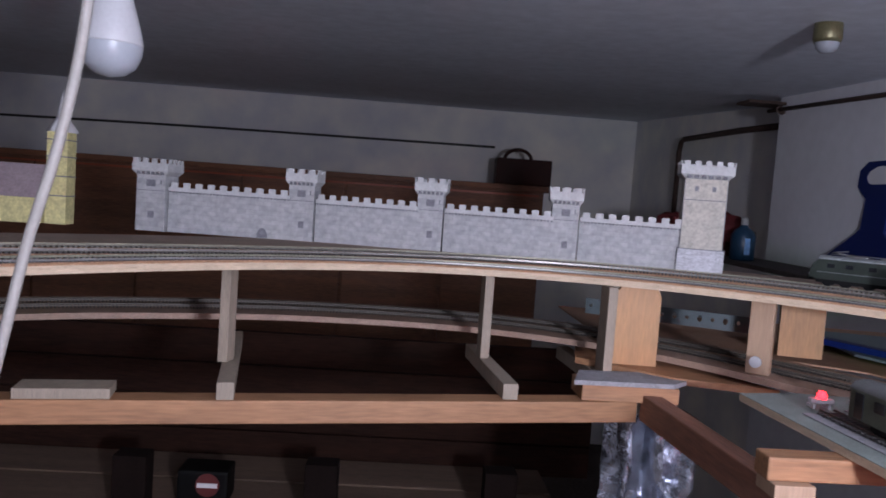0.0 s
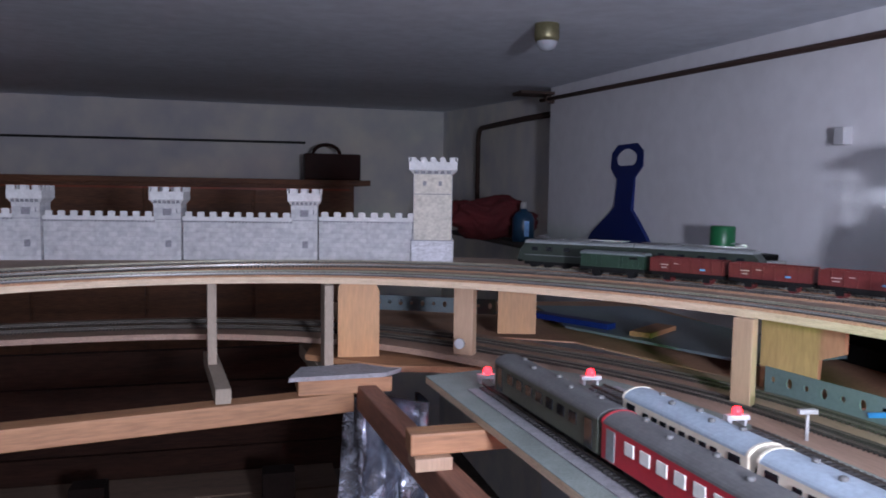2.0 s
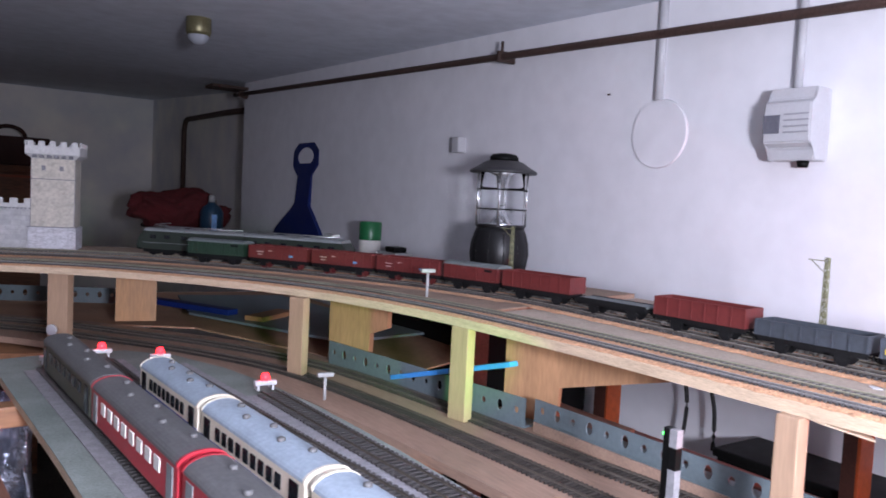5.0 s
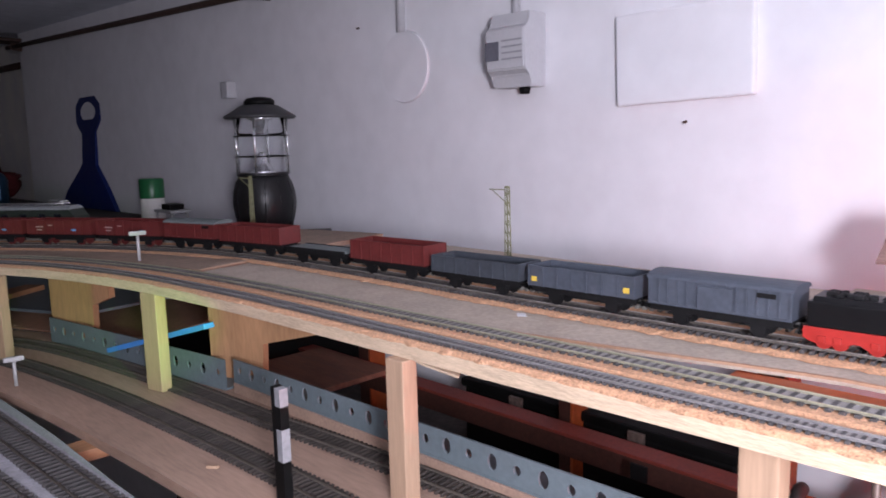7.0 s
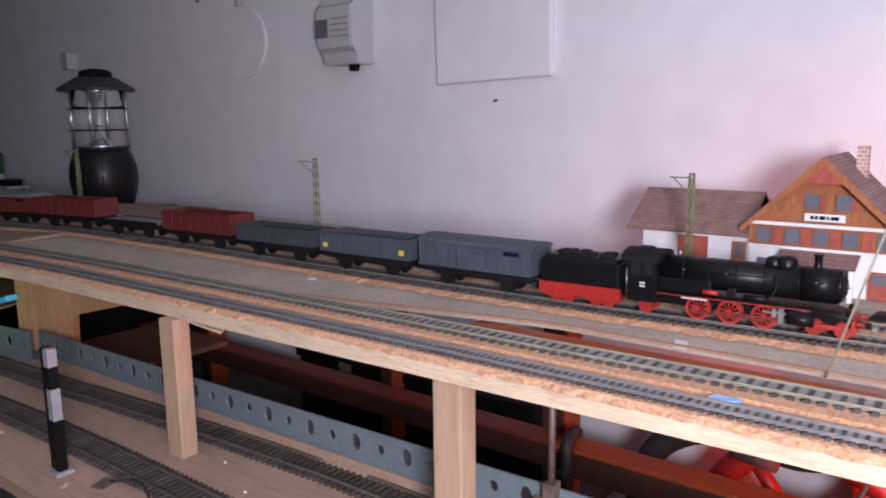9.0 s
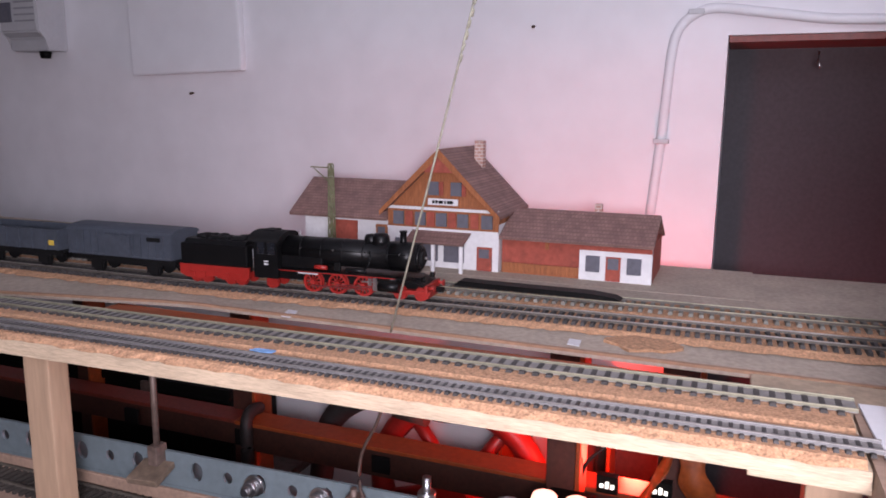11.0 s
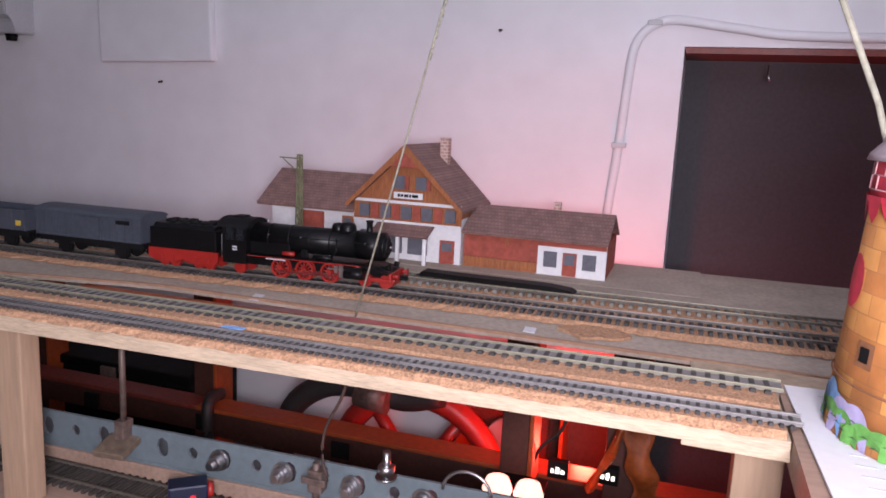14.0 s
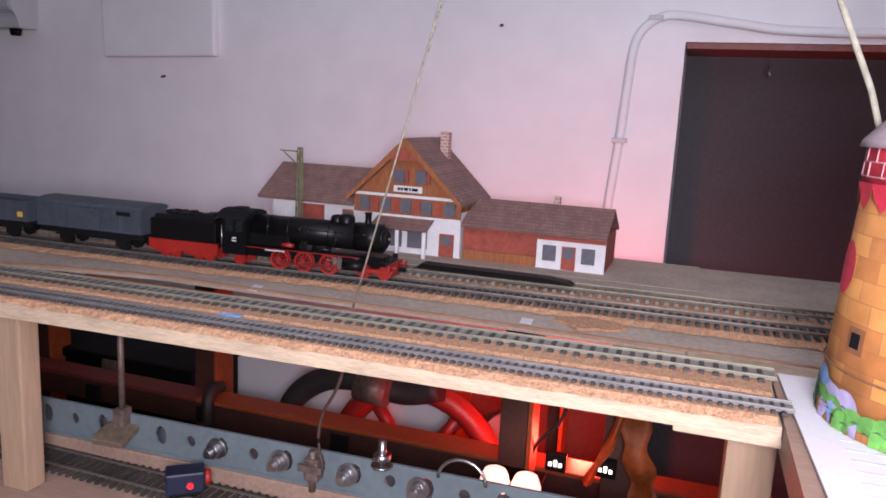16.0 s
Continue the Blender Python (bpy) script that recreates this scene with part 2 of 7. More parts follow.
ST_WHITE = material("white_printed_plaster", (0.74, 0.74, 0.75), 0.85, vary=0.07, scale=80)
ST_WOOD = material("orange_brown_printed_boards", (0.33, 0.115, 0.045), 0.8, vary=0.4, scale=60, grain=(1, 9, 0.6))
ST_ROOF = brick_material("reddish_brown_printed_tiles", (0.28, 0.165, 0.14), (0.22, 0.125, 0.11), (0.185, 0.105, 0.095), 1.0, 0.0030, 0.0022, axes="YZ", mortar_size=0.0003)
ST_RED = material("brick_red_printed_door", (0.34, 0.075, 0.05), 0.8, vary=0.25, scale=70)
ST_BRICK = brick_material("pale_printed_brick", (0.46, 0.26, 0.22), (0.38, 0.2, 0.17), (0.55, 0.45, 0.4), 1.0, 0.005, 0.003, axes="YZ", mortar_size=0.0005)
OLIVE = material("olive_mast_paint", (0.17, 0.17, 0.09), 0.6, vary=0.2)
BLIND = material("grey_printed_shutter", (0.12, 0.12, 0.145), 0.8, vary=0.15)
ROPE = material("greenish_grey_string", (0.32, 0.31, 0.24), 0.95, vary=0.3, scale=200)
FOIL = material("silver_grey_plastic_foil", (0.42, 0.45, 0.52), 0.16, metal=0.75, vary=0.6, scale=12, fine=45, bump=0.010)
HOSE = material("black_rubber_hose", (0.02, 0.018, 0.018), 0.6, vary=0.3)
LED_RED = material("glowing_red_diode", (1.0, 0.012, 0.02), 0.3, emit=5.0)
LED_HOT = material("glowing_red_bulb", (1.0, 0.46, 0.40), 0.3, emit=5.5)
LED_GREEN = material("glowing_green_diode", (0.1, 1.0, 0.15), 0.3, emit=6.0)
LED_WHITE = material("glowing_white_diode", (1.0, 0.95, 0.9), 0.3, emit=8.0)
BRASS = material("brass_lamp_socket", (0.22, 0.20, 0.11), 0.4, metal=0.6, vary=0.2)
BULB = material("frosted_bulb", (0.36, 0.38, 0.42), 0.35, vary=0.04)
LIGHTBLUE = material("bright_blue_plastic_strip", (0.06, 0.30, 0.75), 0.4, vary=0.1)
RED_CLOTH = material("dark_red_fabric", (0.09, 0.008, 0.010), 0.9, vary=0.3, scale=12, bump=0.003)
CASE = material("dark_brown_leather_case", (0.036, 0.013, 0.010), 0.6, spec=0.2, vary=0.3, scale=14)


def glass_material():
    m = bpy.data.materials.new("clear_lantern_glass")
    m.use_nodes = True
    b = m.node_tree.nodes["Principled BSDF"]
    b.inputs["Base Color"].default_value = (0.95, 0.96, 0.97, 1)
    b.inputs["Roughness"].default_value = 0.04
    b.inputs["Transmission Weight"].default_value = 1.0
    b.inputs["IOR"].default_value = 1.06
    return m


GLASS = glass_material()

# ---- tools for building ----


def box(bm, x0, x1, y0, y1, z0, z1, m=None, bevel=0.0):
    vs = [bm.verts.new((x, y, z)) for z in (z0, z1) for x, y in ((x0, y0), (x1, y0), (x1, y1), (x0, y1))]
    if m is not None:
        for v in vs:
            v.co = m @ v.co
    fs = [bm.faces.new([vs[i] for i in f]) for f in ((3, 2, 1, 0), (4, 5, 6, 7), (0, 1, 5, 4), (1, 2, 6, 5), (2, 3, 7, 6), (3, 0, 4, 7))]
    if bevel:
        bmesh.ops.bevel(bm, geom=list({e for f in fs for e in f.edges}), offset=bevel, segments=2, profile=0.6, affect="EDGES")
    return bm


def cyl(bm, p0, p1, r0, r1=None, seg=16, caps=True):
    p0, p1 = Vector(p0), Vector(p1)
    r1 = r0 if r1 is None else r1
    q = (p1 - p0).to_track_quat("Z", "Y").to_matrix()
    rings = []
    for p, r in ((p0, r0), (p1, r1)):
        rings.append([bm.verts.new(p + q @ Vector((r * math.cos(a), r * math.sin(a), 0))) for a in (2 * math.pi * i / seg for i in range(seg))])
    for i in range(seg):
        f = bm.faces.new((rings[0][i], rings[0][(i + 1) % seg], rings[1][(i + 1) % seg], rings[1][i]))
        f.smooth = True
    if caps:
        bm.faces.new(rings[0][::-1])
        bm.faces.new(rings[1])
    return bm


def lathe(bm, profile, seg=32, centre=(0, 0), closed=True):
    """Turned form: profile of (radius, z)."""
    rings = []
    for r, z in profile:
        rings.append([bm.verts.new((centre[0] + r * math.cos(a), centre[1] + r * math.sin(a), z)) for a in (2 * math.pi * i / seg for i in range(seg))])
    for a, b in zip(rings, rings[1:]):
        for i in range(seg):
            f = bm.faces.new((a[i], a[(i + 1) % seg], b[(i + 1) % seg], b[i]))
            f.smooth = True
    if closed:
        bm.faces.new(rings[0][::-1])
        bm.faces.new(rings[-1])
    return bm


def prism(bm, outline, axis, a0, a1):
    """Extrudes a flat outline along an axis: x takes (y, z), y takes (x, z), z takes (x, y)."""
    def at(p, a):
        return {"x": (a, p[0], p[1]), "y": (p[0], a, p[1]), "z": (p[0], p[1], a)}[axis]
    lo = [bm.verts.new(at(p, a0)) for p in outline]
    hi = [bm.verts.new(at(p, a1)) for p in outline]
    n = len(outline)
    bm.faces.new(lo)
    bm.faces.new(hi[::-1])
    for i in range(n):
        bm.faces.new((lo[(i + 1) % n], lo[i], hi[i], hi[(i + 1) % n]))
    return bm


def tube(bm, pts, r, seg=8):
    """A round rod or cord along points."""
    pts = [Vector(p) for p in pts]
    rings = []
    for i, p in enumerate(pts):
        d = (pts[min(i + 1, len(pts) - 1)] - pts[max(i - 1, 0)]).normalized()
        q = d.to_track_quat("Z", "Y").to_matrix()
        rings.append([bm.verts.new(p + q @ Vector((r * math.cos(2 * math.pi * k / seg), r * math.sin(2 * math.pi * k / seg), 0))) for k in range(seg)])
    for a, b in zip(rings, rings[1:]):
        for k in range(seg):
            f = bm.faces.new((a[k], a[(k + 1) % seg], b[(k + 1) % seg], b[k]))
            f.smooth = True
    bm.faces.new(rings[0][::-1])
    bm.faces.new(rings[-1])
    return bm


def finish(bm, name, mat):
    bmesh.ops.recalc_face_normals(bm, faces=bm.faces)
    me = bpy.data.meshes.new(name)
    bm.to_mesh(me)
    bm.free()
    me.materials.append(mat)
    return me


def part(name, bm, mat, parent=None, label=""):
    ob = new(name, finish(bm, name, mat))
    ob.parent = parent
    if label:
        ob["label"] = label
    return ob


def thing(name, label, category, m=None, group="", kind=""):
    ob = new(name)
    ob.empty_display_size = 0.05
    if m is not None:
        ob.matrix_world = m
    return tagged(ob, label, category, group, kind)


def solid(name, bm, mat, label, category, group="", kind="", m=None):
    ob = part(name, bm, mat)
    if m is not None:
        ob.matrix_world = m
    return tagged(ob, label, category, group, kind)


B = bmesh.new


def smooth_line(pts, step):
    """Even points on a smooth curve through pts."""
    pts = [Vector(p) for p in pts]
    ext = [2 * pts[0] - pts[1], *pts, 2 * pts[-1] - pts[-2]]
    dense = []
    for i in range(1, len(ext) - 2):
        p0, p1, p2, p3 = ext[i - 1 : i + 3]
        for k in range(40):
            t = k / 40
            dense.append(0.5 * (2 * p1 + (p2 - p0) * t + (2 * p0 - 5 * p1 + 4 * p2 - p3) * t * t + (3 * p1 - p0 - 3 * p2 + p3) * t**3))
    dense.append(pts[-1])
    out, gone, due = [dense[0]], 0.0, step
    for a, b in zip(dense, dense[1:]):
        d = (b - a).length
        while gone + d >= due:
            out.append(a.lerp(b, (due - gone) / d))
            due += step
        gone += d
    return out


def sideways(line, off):
    """The line shifted outwards, to its left side, by off (a number, or a function of the point)."""
    out = []
    for i, p in enumerate(line):
        d = line[min(i + 1, len(line) - 1)] - line[max(i - 1, 0)]
        n = Vector((-d.y, d.x, 0)).normalized()
        o = off(p) if callable(off) else off
        out.append(p + n * o)
    return out


def ribbon(bm, line, o0, o1, drop, lift=0.0):
    """A board along a line, between two offsets, its top at the line's height plus lift."""
    a, b = sideways(line, o0), sideways(line, o1)
    rows = []
    for p, q in zip(a, b):
        d = drop(p) if callable(drop) else drop
        rows.append([bm.verts.new((p.x, p.y, p.z + lift)), bm.verts.new((q.x, q.y, q.z + lift)), bm.verts.new((q.x, q.y, q.z + lift - d)), bm.verts.new((p.x, p.y, p.z + lift - d))])
    for r, s in zip(rows, rows[1:]):
        for k in range(4):
            bm.faces.new((r[k], r[(k + 1) % 4], s[(k + 1) % 4], s[k]))
    bm.faces.new(rows[0])
    bm.faces.new(rows[-1][::-1])
    return bm

# ---- room ----
RISE = 0.0355  # the ceiling climbs towards the far wall
WX = 1.454


def ceiling_z(y):
    return 1.852 + RISE * y + 0.024 * max(0.0, y - 2.5)


bm = B()
box(bm, WX, WX + 0.2, -0.585, 2.50, 0, 2.3)
box(bm, WX, WX + 0.2, -1.25, -0.585, 1.606, 2.3)
box(bm, WX, WX + 0.2, -1.25, -0.585, 0, 0.02)
box(bm, WX, WX + 0.2, -2.6, -1.25, 0, 2.3)
wall_east = solid("wall_east", bm, WALL, "whitewashed cellar wall with an opening", "wall", kind="structure")
bm = B()
box(bm, 1.58, 1.654, 2.50, 4.6, 0, 2.3)
solid("wall_niche", bm, FAR_WALL, "grey rendered wall of the dim far corner", "wall", kind="structure")
bm = B()
box(bm, -3.2, 1.654, 4.53, 4.7, 0, 2.3)
solid("wall_north", bm, FAR_WALL, "stained grey rendered cellar end wall", "wall", kind="structure")
bm = B()
box(bm, -3.2, -3.0, -2.6, 4.53, 0, 2.3)
solid("wall_west", bm, FAR_WALL, "plain grey rendered cellar wall", "wall", kind="structure")
bm = B()
box(bm, -3.2, 1.654, -2.8, -2.6, 0, 2.3)
solid("wall_south", bm, WALL, "plain whitewashed cellar wall", "wall", kind="structure")
bm = B()
box(bm, -3.2, 2.6, -2.8, 4.7, -0.1, 0)
solid("floor", bm, FLOOR, "dusty dark concrete cellar floor", "floor", kind="structure")
bm = B()
prism(bm, [(y, ceiling_z(y)) for y in (-2.8, 2.5, 4.7)] + [(y, ceiling_z(y) + 0.15) for y in (4.7, 2.5, -2.8)], "x", -3.2, 2.6)
solid("ceiling", bm, CEIL, "smoky grey painted concrete ceiling", "ceiling", kind="structure")

# the dark opening with its reddish lintel and a board closing it
door = thing("door_1", "dark grey board closing a wall opening", "door", kind="structure")
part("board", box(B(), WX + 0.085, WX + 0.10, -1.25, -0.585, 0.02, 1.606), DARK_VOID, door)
part("lintel", box(B(), WX + 0.003, WX + 0.085, -1.249, -0.586, 1.600, 1.6055), DARKRED, door, "dull red painted lintel edge")
hook = part("hook", tube(B(), [(WX + 0.04, -0.665, 1.593), (WX + 0.04, -0.665, 1.583), (WX + 0.038, -0.667, 1.578)], 0.0012), STEEL, door)

# ---- the upper line: boards, cork and rails ----
EDGE = smooth_line([(x, y, 1.411 + 0.0045 * min(1, max(0, -y / 0.6))) for x, y in ((-0.62, 0.10), (-0.43, 0.42), (-0.24, 0.66), (-0.05, 0.845), (0.12, 0.94), (0.28, 0.970), (0.46, 0.945), (0.63, 0.86), (0.77, 0.725), (0.875, 0.565), (0.930, 0.39), (0.952, 0.20), (0.960, 0.0), (0.962, -0.3), (0.962, -0.650))], 0.02)
EDGE.append(Vector((0.962, -0.6505, 1.4155)))
THICK = 0.009


def thick_at(y):
    """The board thins towards its sawn end."""
    return THICK - 0.003 * min(1, max(0, (-y - 0.1) / 0.5))


def deck_under(y):
    """Height of the upper deck's underside."""
    return 1.411 + 0.0045 * min(1, max(0, -y / 0.6)) - thick_at(y)


split = next(i for i, p in enumerate(EDGE) if p.x > 0.9 and p.y < 0.36)
deck = thing("upper_deck", "curved plywood railway shelf with cork strips on wooden posts", "model railway", kind="structure")
part("board", ribbon(B(), EDGE[: split + 1], 0.0, 0.40, THICK), PLY, deck, "pale plywood board seen at its edge")
part("front_board", ribbon(B(), EDGE[split:], 0.0, lambda p: 0.0635 + 0.006 * min(1, max(0, (-0.3 - p.y) / 0.3)), lambda p: thick_at(p.y)), PLY, deck, "pale plywood board seen at its edge")

part("deck_sheet", ribbon(B(), EDGE[: split + 1], 0.0015, 0.40, 0.0004, lift=0.0005), DECKTOP, deck, "brown grey worn board face")

seam = part("seam_sheet", box(B(), -0.036, 0.034, -0.021, 0.019, 0, 0.0006), DECKTOP, deck, "brown grey worn board face")
seam.matrix_world = pose(1.042, 0.378, 1.4116, 0, 0, 12)

TRACK_EDGE = [*EDGE, Vector((0.962, -0.6565, 1.4155))]
FRONT = sideways(TRACK_EDGE, 0.0133)
SECOND = sideways(TRACK_EDGE, lambda p: 0.0480 + 0.005 * min(1, max(0, (-0.3 - p.y) / 0.3)))
TRAIN = smooth_line([(-0.69, 0.20, 1.411), (-0.50, 0.52, 1.411), (-0.28, 0.775, 1.411), (0.0, 0.985, 1.411), (0.18, 1.066, 1.411), (0.36, 1.095, 1.411), (0.55, 1.062, 1.411), (0.73, 0.965, 1.411), (0.90, 0.79, 1.411), (1.030, 0.575, 1.411), (1.088, 0.40, 1.411), (1.116, 0.22, 1.407), (1.132, 0.0, 1.4025), (1.141, -0.25, 1.4015), (1.151, -0.45, 1.4015), (1.160, -0.84, 1.4015)], 0.02)
REAR = sideways(TRAIN, lambda p: 0.047 + 0.025 * min(1, max(0, (p.y - 0.3) / 0.3)))
back_start = next(i for i, p in enumerate(TRAIN) if p.x > 0.9 and p.y < 0.37)


def back_edge(y):
    """Where the back board begins: a gap opens behind the front board towards the station."""
    if y < -0.25:
        return 1.094
    if y < 0.1:
        return 1.094 - 0.0715 * (y + 0.25) / 0.35
    return 1.0225 - 0.083 * (y - 0.1)


part("back_board", ribbon(B(), TRAIN[back_start:], lambda p: back_edge(p.y) - p.x, 0.21, 0.002, lift=-0.0006), GREYBOARD, deck, "grey brown painted back board")
part("plain_strip", ribbon(B(), TRAIN[back_start:], lambda p: back_edge(p.y) + 0.0002 - p.x, lambda p: back_edge(p.y) + 0.0030 - p.x, 0.002, lift=0.0010), BROWNBOARD, deck, "bare brown board edge")


def cork(line, half, name, rough_edge=0.004):
    """A strip of cork granules with a ragged edge."""
    bm = B()
    rng = random.Random(5)
    L = sideways(line, -half)
    R = sideways(line, half)
    rows = []
    for i, (p, q) in enumerate(zip(L, R)):
        d = (q - p).normalized()
        a, b = p - d * rng.uniform(0, rough_edge), q + d * rng.uniform(0, rough_edge)
        rows.append([bm.verts.new(a), bm.verts.new(p.lerp(q, 0.08) + Vector((0, 0, 0.0025))), bm.verts.new(p.lerp(q, 0.92) + Vector((0, 0, 0.0025))), bm.verts.new(b)])
    for r, s in zip(rows, rows[1:]):
        for k in range(3):
            bm.faces.new((r[k], r[k + 1], s[k + 1], s[k]))
    return part(name, bm, CORK, deck, "strip of orange brown cork granules")


fine_edge = smooth_line(EDGE, 0.006)
fine_train = smooth_line(TRAIN, 0.006)
cork(sideways(fine_edge, 0.0150), 0.0135, "cork_strip", 0.003)
cork(sideways(fine_edge, 0.0455), 0.0165, "cork_strip", 0.002)
cork(fine_train, 0.020, "cork_strip", 0.005)
cork(sideways(fine_train, lambda p: 0.047 + 0.025 * min(1, max(0, (p.y - 0.3) / 0.3))), 0.020, "cork_strip", 0.004)


def sleeper_mesh(name, length, width, mat, tall=0.0022):
    bm = B()
    prism(bm, [(-width / 2, 0), (width / 2, 0), (width * 0.38, tall), (-width * 0.38, tall)], "y", -length / 2, length / 2)
    return finish(bm, name, mat)


def track(name, line, lift, mat, rail_mat, label, pitch=0.0072, length=0.030, gauge=0.0165, singles=lambda p: p.y < 0.30 and p.x > 0.6, web=False, thin=False, side_mat=None):
    """Two rails on sleepers: sleepers near the walk are pieces of their own, the rest are joined."""
    zs = 0.58 if web else 1.0
    root = thing(name, label, "model track", kind="structure")
    fine = smooth_line(line, pitch)
    foot = 0.00072 if web else 0.00042
    for side in (-1, 1):
        o = side * gauge / 2
        rail = part("rail", ribbon(B(), [p + Vector((0, 0, lift + 0.0034 * zs)) for p in fine], o - foot, o + foot, 0.0016 * zs), side_mat or RAIL_SIDE, root, "dull rail web")
        part("rail_head", ribbon(B(), [p + Vector((0, 0, lift + 0.0040 * zs)) for p in fine], o - 0.00040, o + 0.00040, 0.0006), rail_mat, rail, "worn metal rail head")
    if web:
        part("track_bed", ribbon(B(), [p + Vector((0, 0, lift + 0.0010)) for p in fine], -gauge / 2 + 0.0006, gauge / 2 - 0.0006, 0.0009), WEB, root, "grey strip between the sleepers")
    wide = min(0.0030, pitch * (0.40 if thin else 0.52))
    one = sleeper_mesh("sleeper", length, wide, mat, 0.0022 * zs)
    rest = B()
    count = 0
    for i in range(1, len(fine) - 1):
        p, d = fine[i], fine[i + 1] - fine[i - 1]
        m = Matrix.Translation((p.x, p.y, p.z + lift)) @ Matrix.Rotation(math.atan2(d.y, d.x), 4, "Z")
        if singles(p) and count < 300:
            ob = new("sleeper", one)
            ob.parent = root
            ob.matrix_world = m
            count += 1
        else:
            box(rest, -wide * 0.47, wide * 0.47, -length / 2, length / 2, 0, 0.0022 * zs, m)
    if rest.verts:
        ob = part("sleeper_row", rest, mat, root)
        ob["kind"] = "stuff"
    else:
        rest.free()
    return root


# ---- lower line ----
LOWZ = 1.303
LOW = smooth_line([(x, y, LOWZ) for x, y in ((-0.75, 0.60), (-0.42, 0.96), (-0.12, 1.095), (0.10, 1.125), (0.28, 1.11), (0.447, 1.043), (0.564, 0.947), (0.652, 0.834), (0.74, 0.71), (0.81, 0.563), (0.843, 0.388), (0.860, 0.21), (0.869, 0.045), (0.871, -0.2), (0.871, -0.75))], 0.02)
low = thing("lower_deck", "lower curved plywood railway shelf with two tracks", "model railway", kind="structure")
part("board", ribbon(B(), LOW, 0.0, 0.162, 0.009), PINE, low, "bare reddish plywood board")

# ---- posts and timber ----
XB = (0.484, 0.600, 0.558)  # the crossbar: its two ends and its place


def post(place, w, d, z0, z1, turn, mat=None, label="short pale pine post between the railway decks"):
    bm = B()
    box(bm, -w / 2, w / 2, -d / 2, d / 2, z0, z1, bevel=0.0012)
    return solid("deck_post", bm, mat or PINE_UP, label, "post", "deck posts", m=pose(place[0], place[1], 0, 0, 0, turn))


GREY_POST = material("weathered_grey_post", (0.27, 0.22, 0.17), 0.7, vary=0.25, scale=20, grain=(4, 4, 0.4))
for place, w, d, turn, mat in (
    ((0.9715, -0.2645), 0.013, 0.018, 0, None),
    ((1.000, -0.6440), 0.016, 0.0195, 0, None),
    ((0.9605, -0.0345), 0.013, 0.0165, 2, None),
    ((0.948, 0.320), 0.012, 0.024, 12, None),
    ((0.870, 0.565), 0.012, 0.024, 24, None),
):
    post(place, w, d, LOWZ + 0.0002, deck_under(place[1]) - 0.0002, turn, mat)
for place, w, d, turn, mat, z0 in (
    ((0.640, 0.885), 0.030, 0.016, -38, PINE_UP, LOWZ + 0.0002),
    ((0.447, 0.945), 0.013, 0.034, 4, GREY_POST, 1.2790),
    ((0.283, 1.010), 0.013, 0.034, 4, GREY_POST, 1.2785),
    ((-0.065, 0.890), 0.013, 0.024, -10, GREY_POST, 1.2785),
):
    post(place, w, d, z0, deck_under(place[1]) - 0.0002, turn, mat)
for place, w, turn, z0 in (((0.497, 0.968), 0.062, -5, 1.2880), ((0.772, 1.022), 0.064, -14, LOWZ + 0.0002)):
    bm = B()
    h = w / 2
    top = deck_under(1) - 0.0002
    prism(bm, [(-h, z0), (h, z0), (h, top - 0.014), (h - 0.004, top - 0.004), (h - 0.014, top), (-h + 0.006, top), (-h, top - 0.008)], "y", -0.005, 0.005)
    solid("plywood_upright", bm, PLY_OLD, "upright plywood panel holding the upper deck", "board", "plywood uprights", m=pose(place[0], place[1], 0, 0, 0, turn))

PLY_WARM = material("warm_brown_plywood", (0.36, 0.205, 0.105), 0.6, vary=0.2, scale=12, fine=90, bump=0.0003, grain=(4, 4, 0.6))
for place, turn, foot, tip, h in (((0.965, 0.60), 115, 0.030, 0.060, 0.0375), ((1.005, 0.315), 118, 0.060, 0.22, 0.0)):
    z0, top = LOWZ + 0.0002, deck_under(1) - 0.0002
    bm = B()
    knee = 0.045 if h else 0.040
    prism(bm, [(h, z0), (-foot, z0), (-foot - 0.002, z0 + knee), (-tip, z0 + (0.056 if h else 0.074)), (-tip, top), (h, top)], "y", -0.005, 0.005)
    solid("support_bracket", bm, PLY_WARM, "plywood gusset bracket holding the upper deck", "bracket", "support brackets", m=pose(place[0], place[1], 0, 0, 0, turn))

solid("white_disc", cyl(B(), (0.629, 0.8715, 1.3215), (0.6265, 0.8685, 1.3215), 0.0075, seg=20), WHITE_PLASTIC, "small white plastic disc on the deck post", "disc")
bm = B()
box(bm, -1.9, 0.0, 0.0, 0.035, 1.229, 1.257, bevel=0.002)
solid("front_beam", bm, PINE_X, "knotty planed pine beam under the railway", "beam", m=pose(0.478, 0.878, 0, 0, 0, 10.5))
bm = B()
box(bm, -0.013, 0.013, -0.75, 0.0, 1.233, 1.268, bevel=0.002)
solid("diagonal_beam", bm, BROWN_BEAM, "reddish brown stained beam joining the pine beam", "beam", m=pose(0.494, 0.880, 0, 0, 0, 4.5))
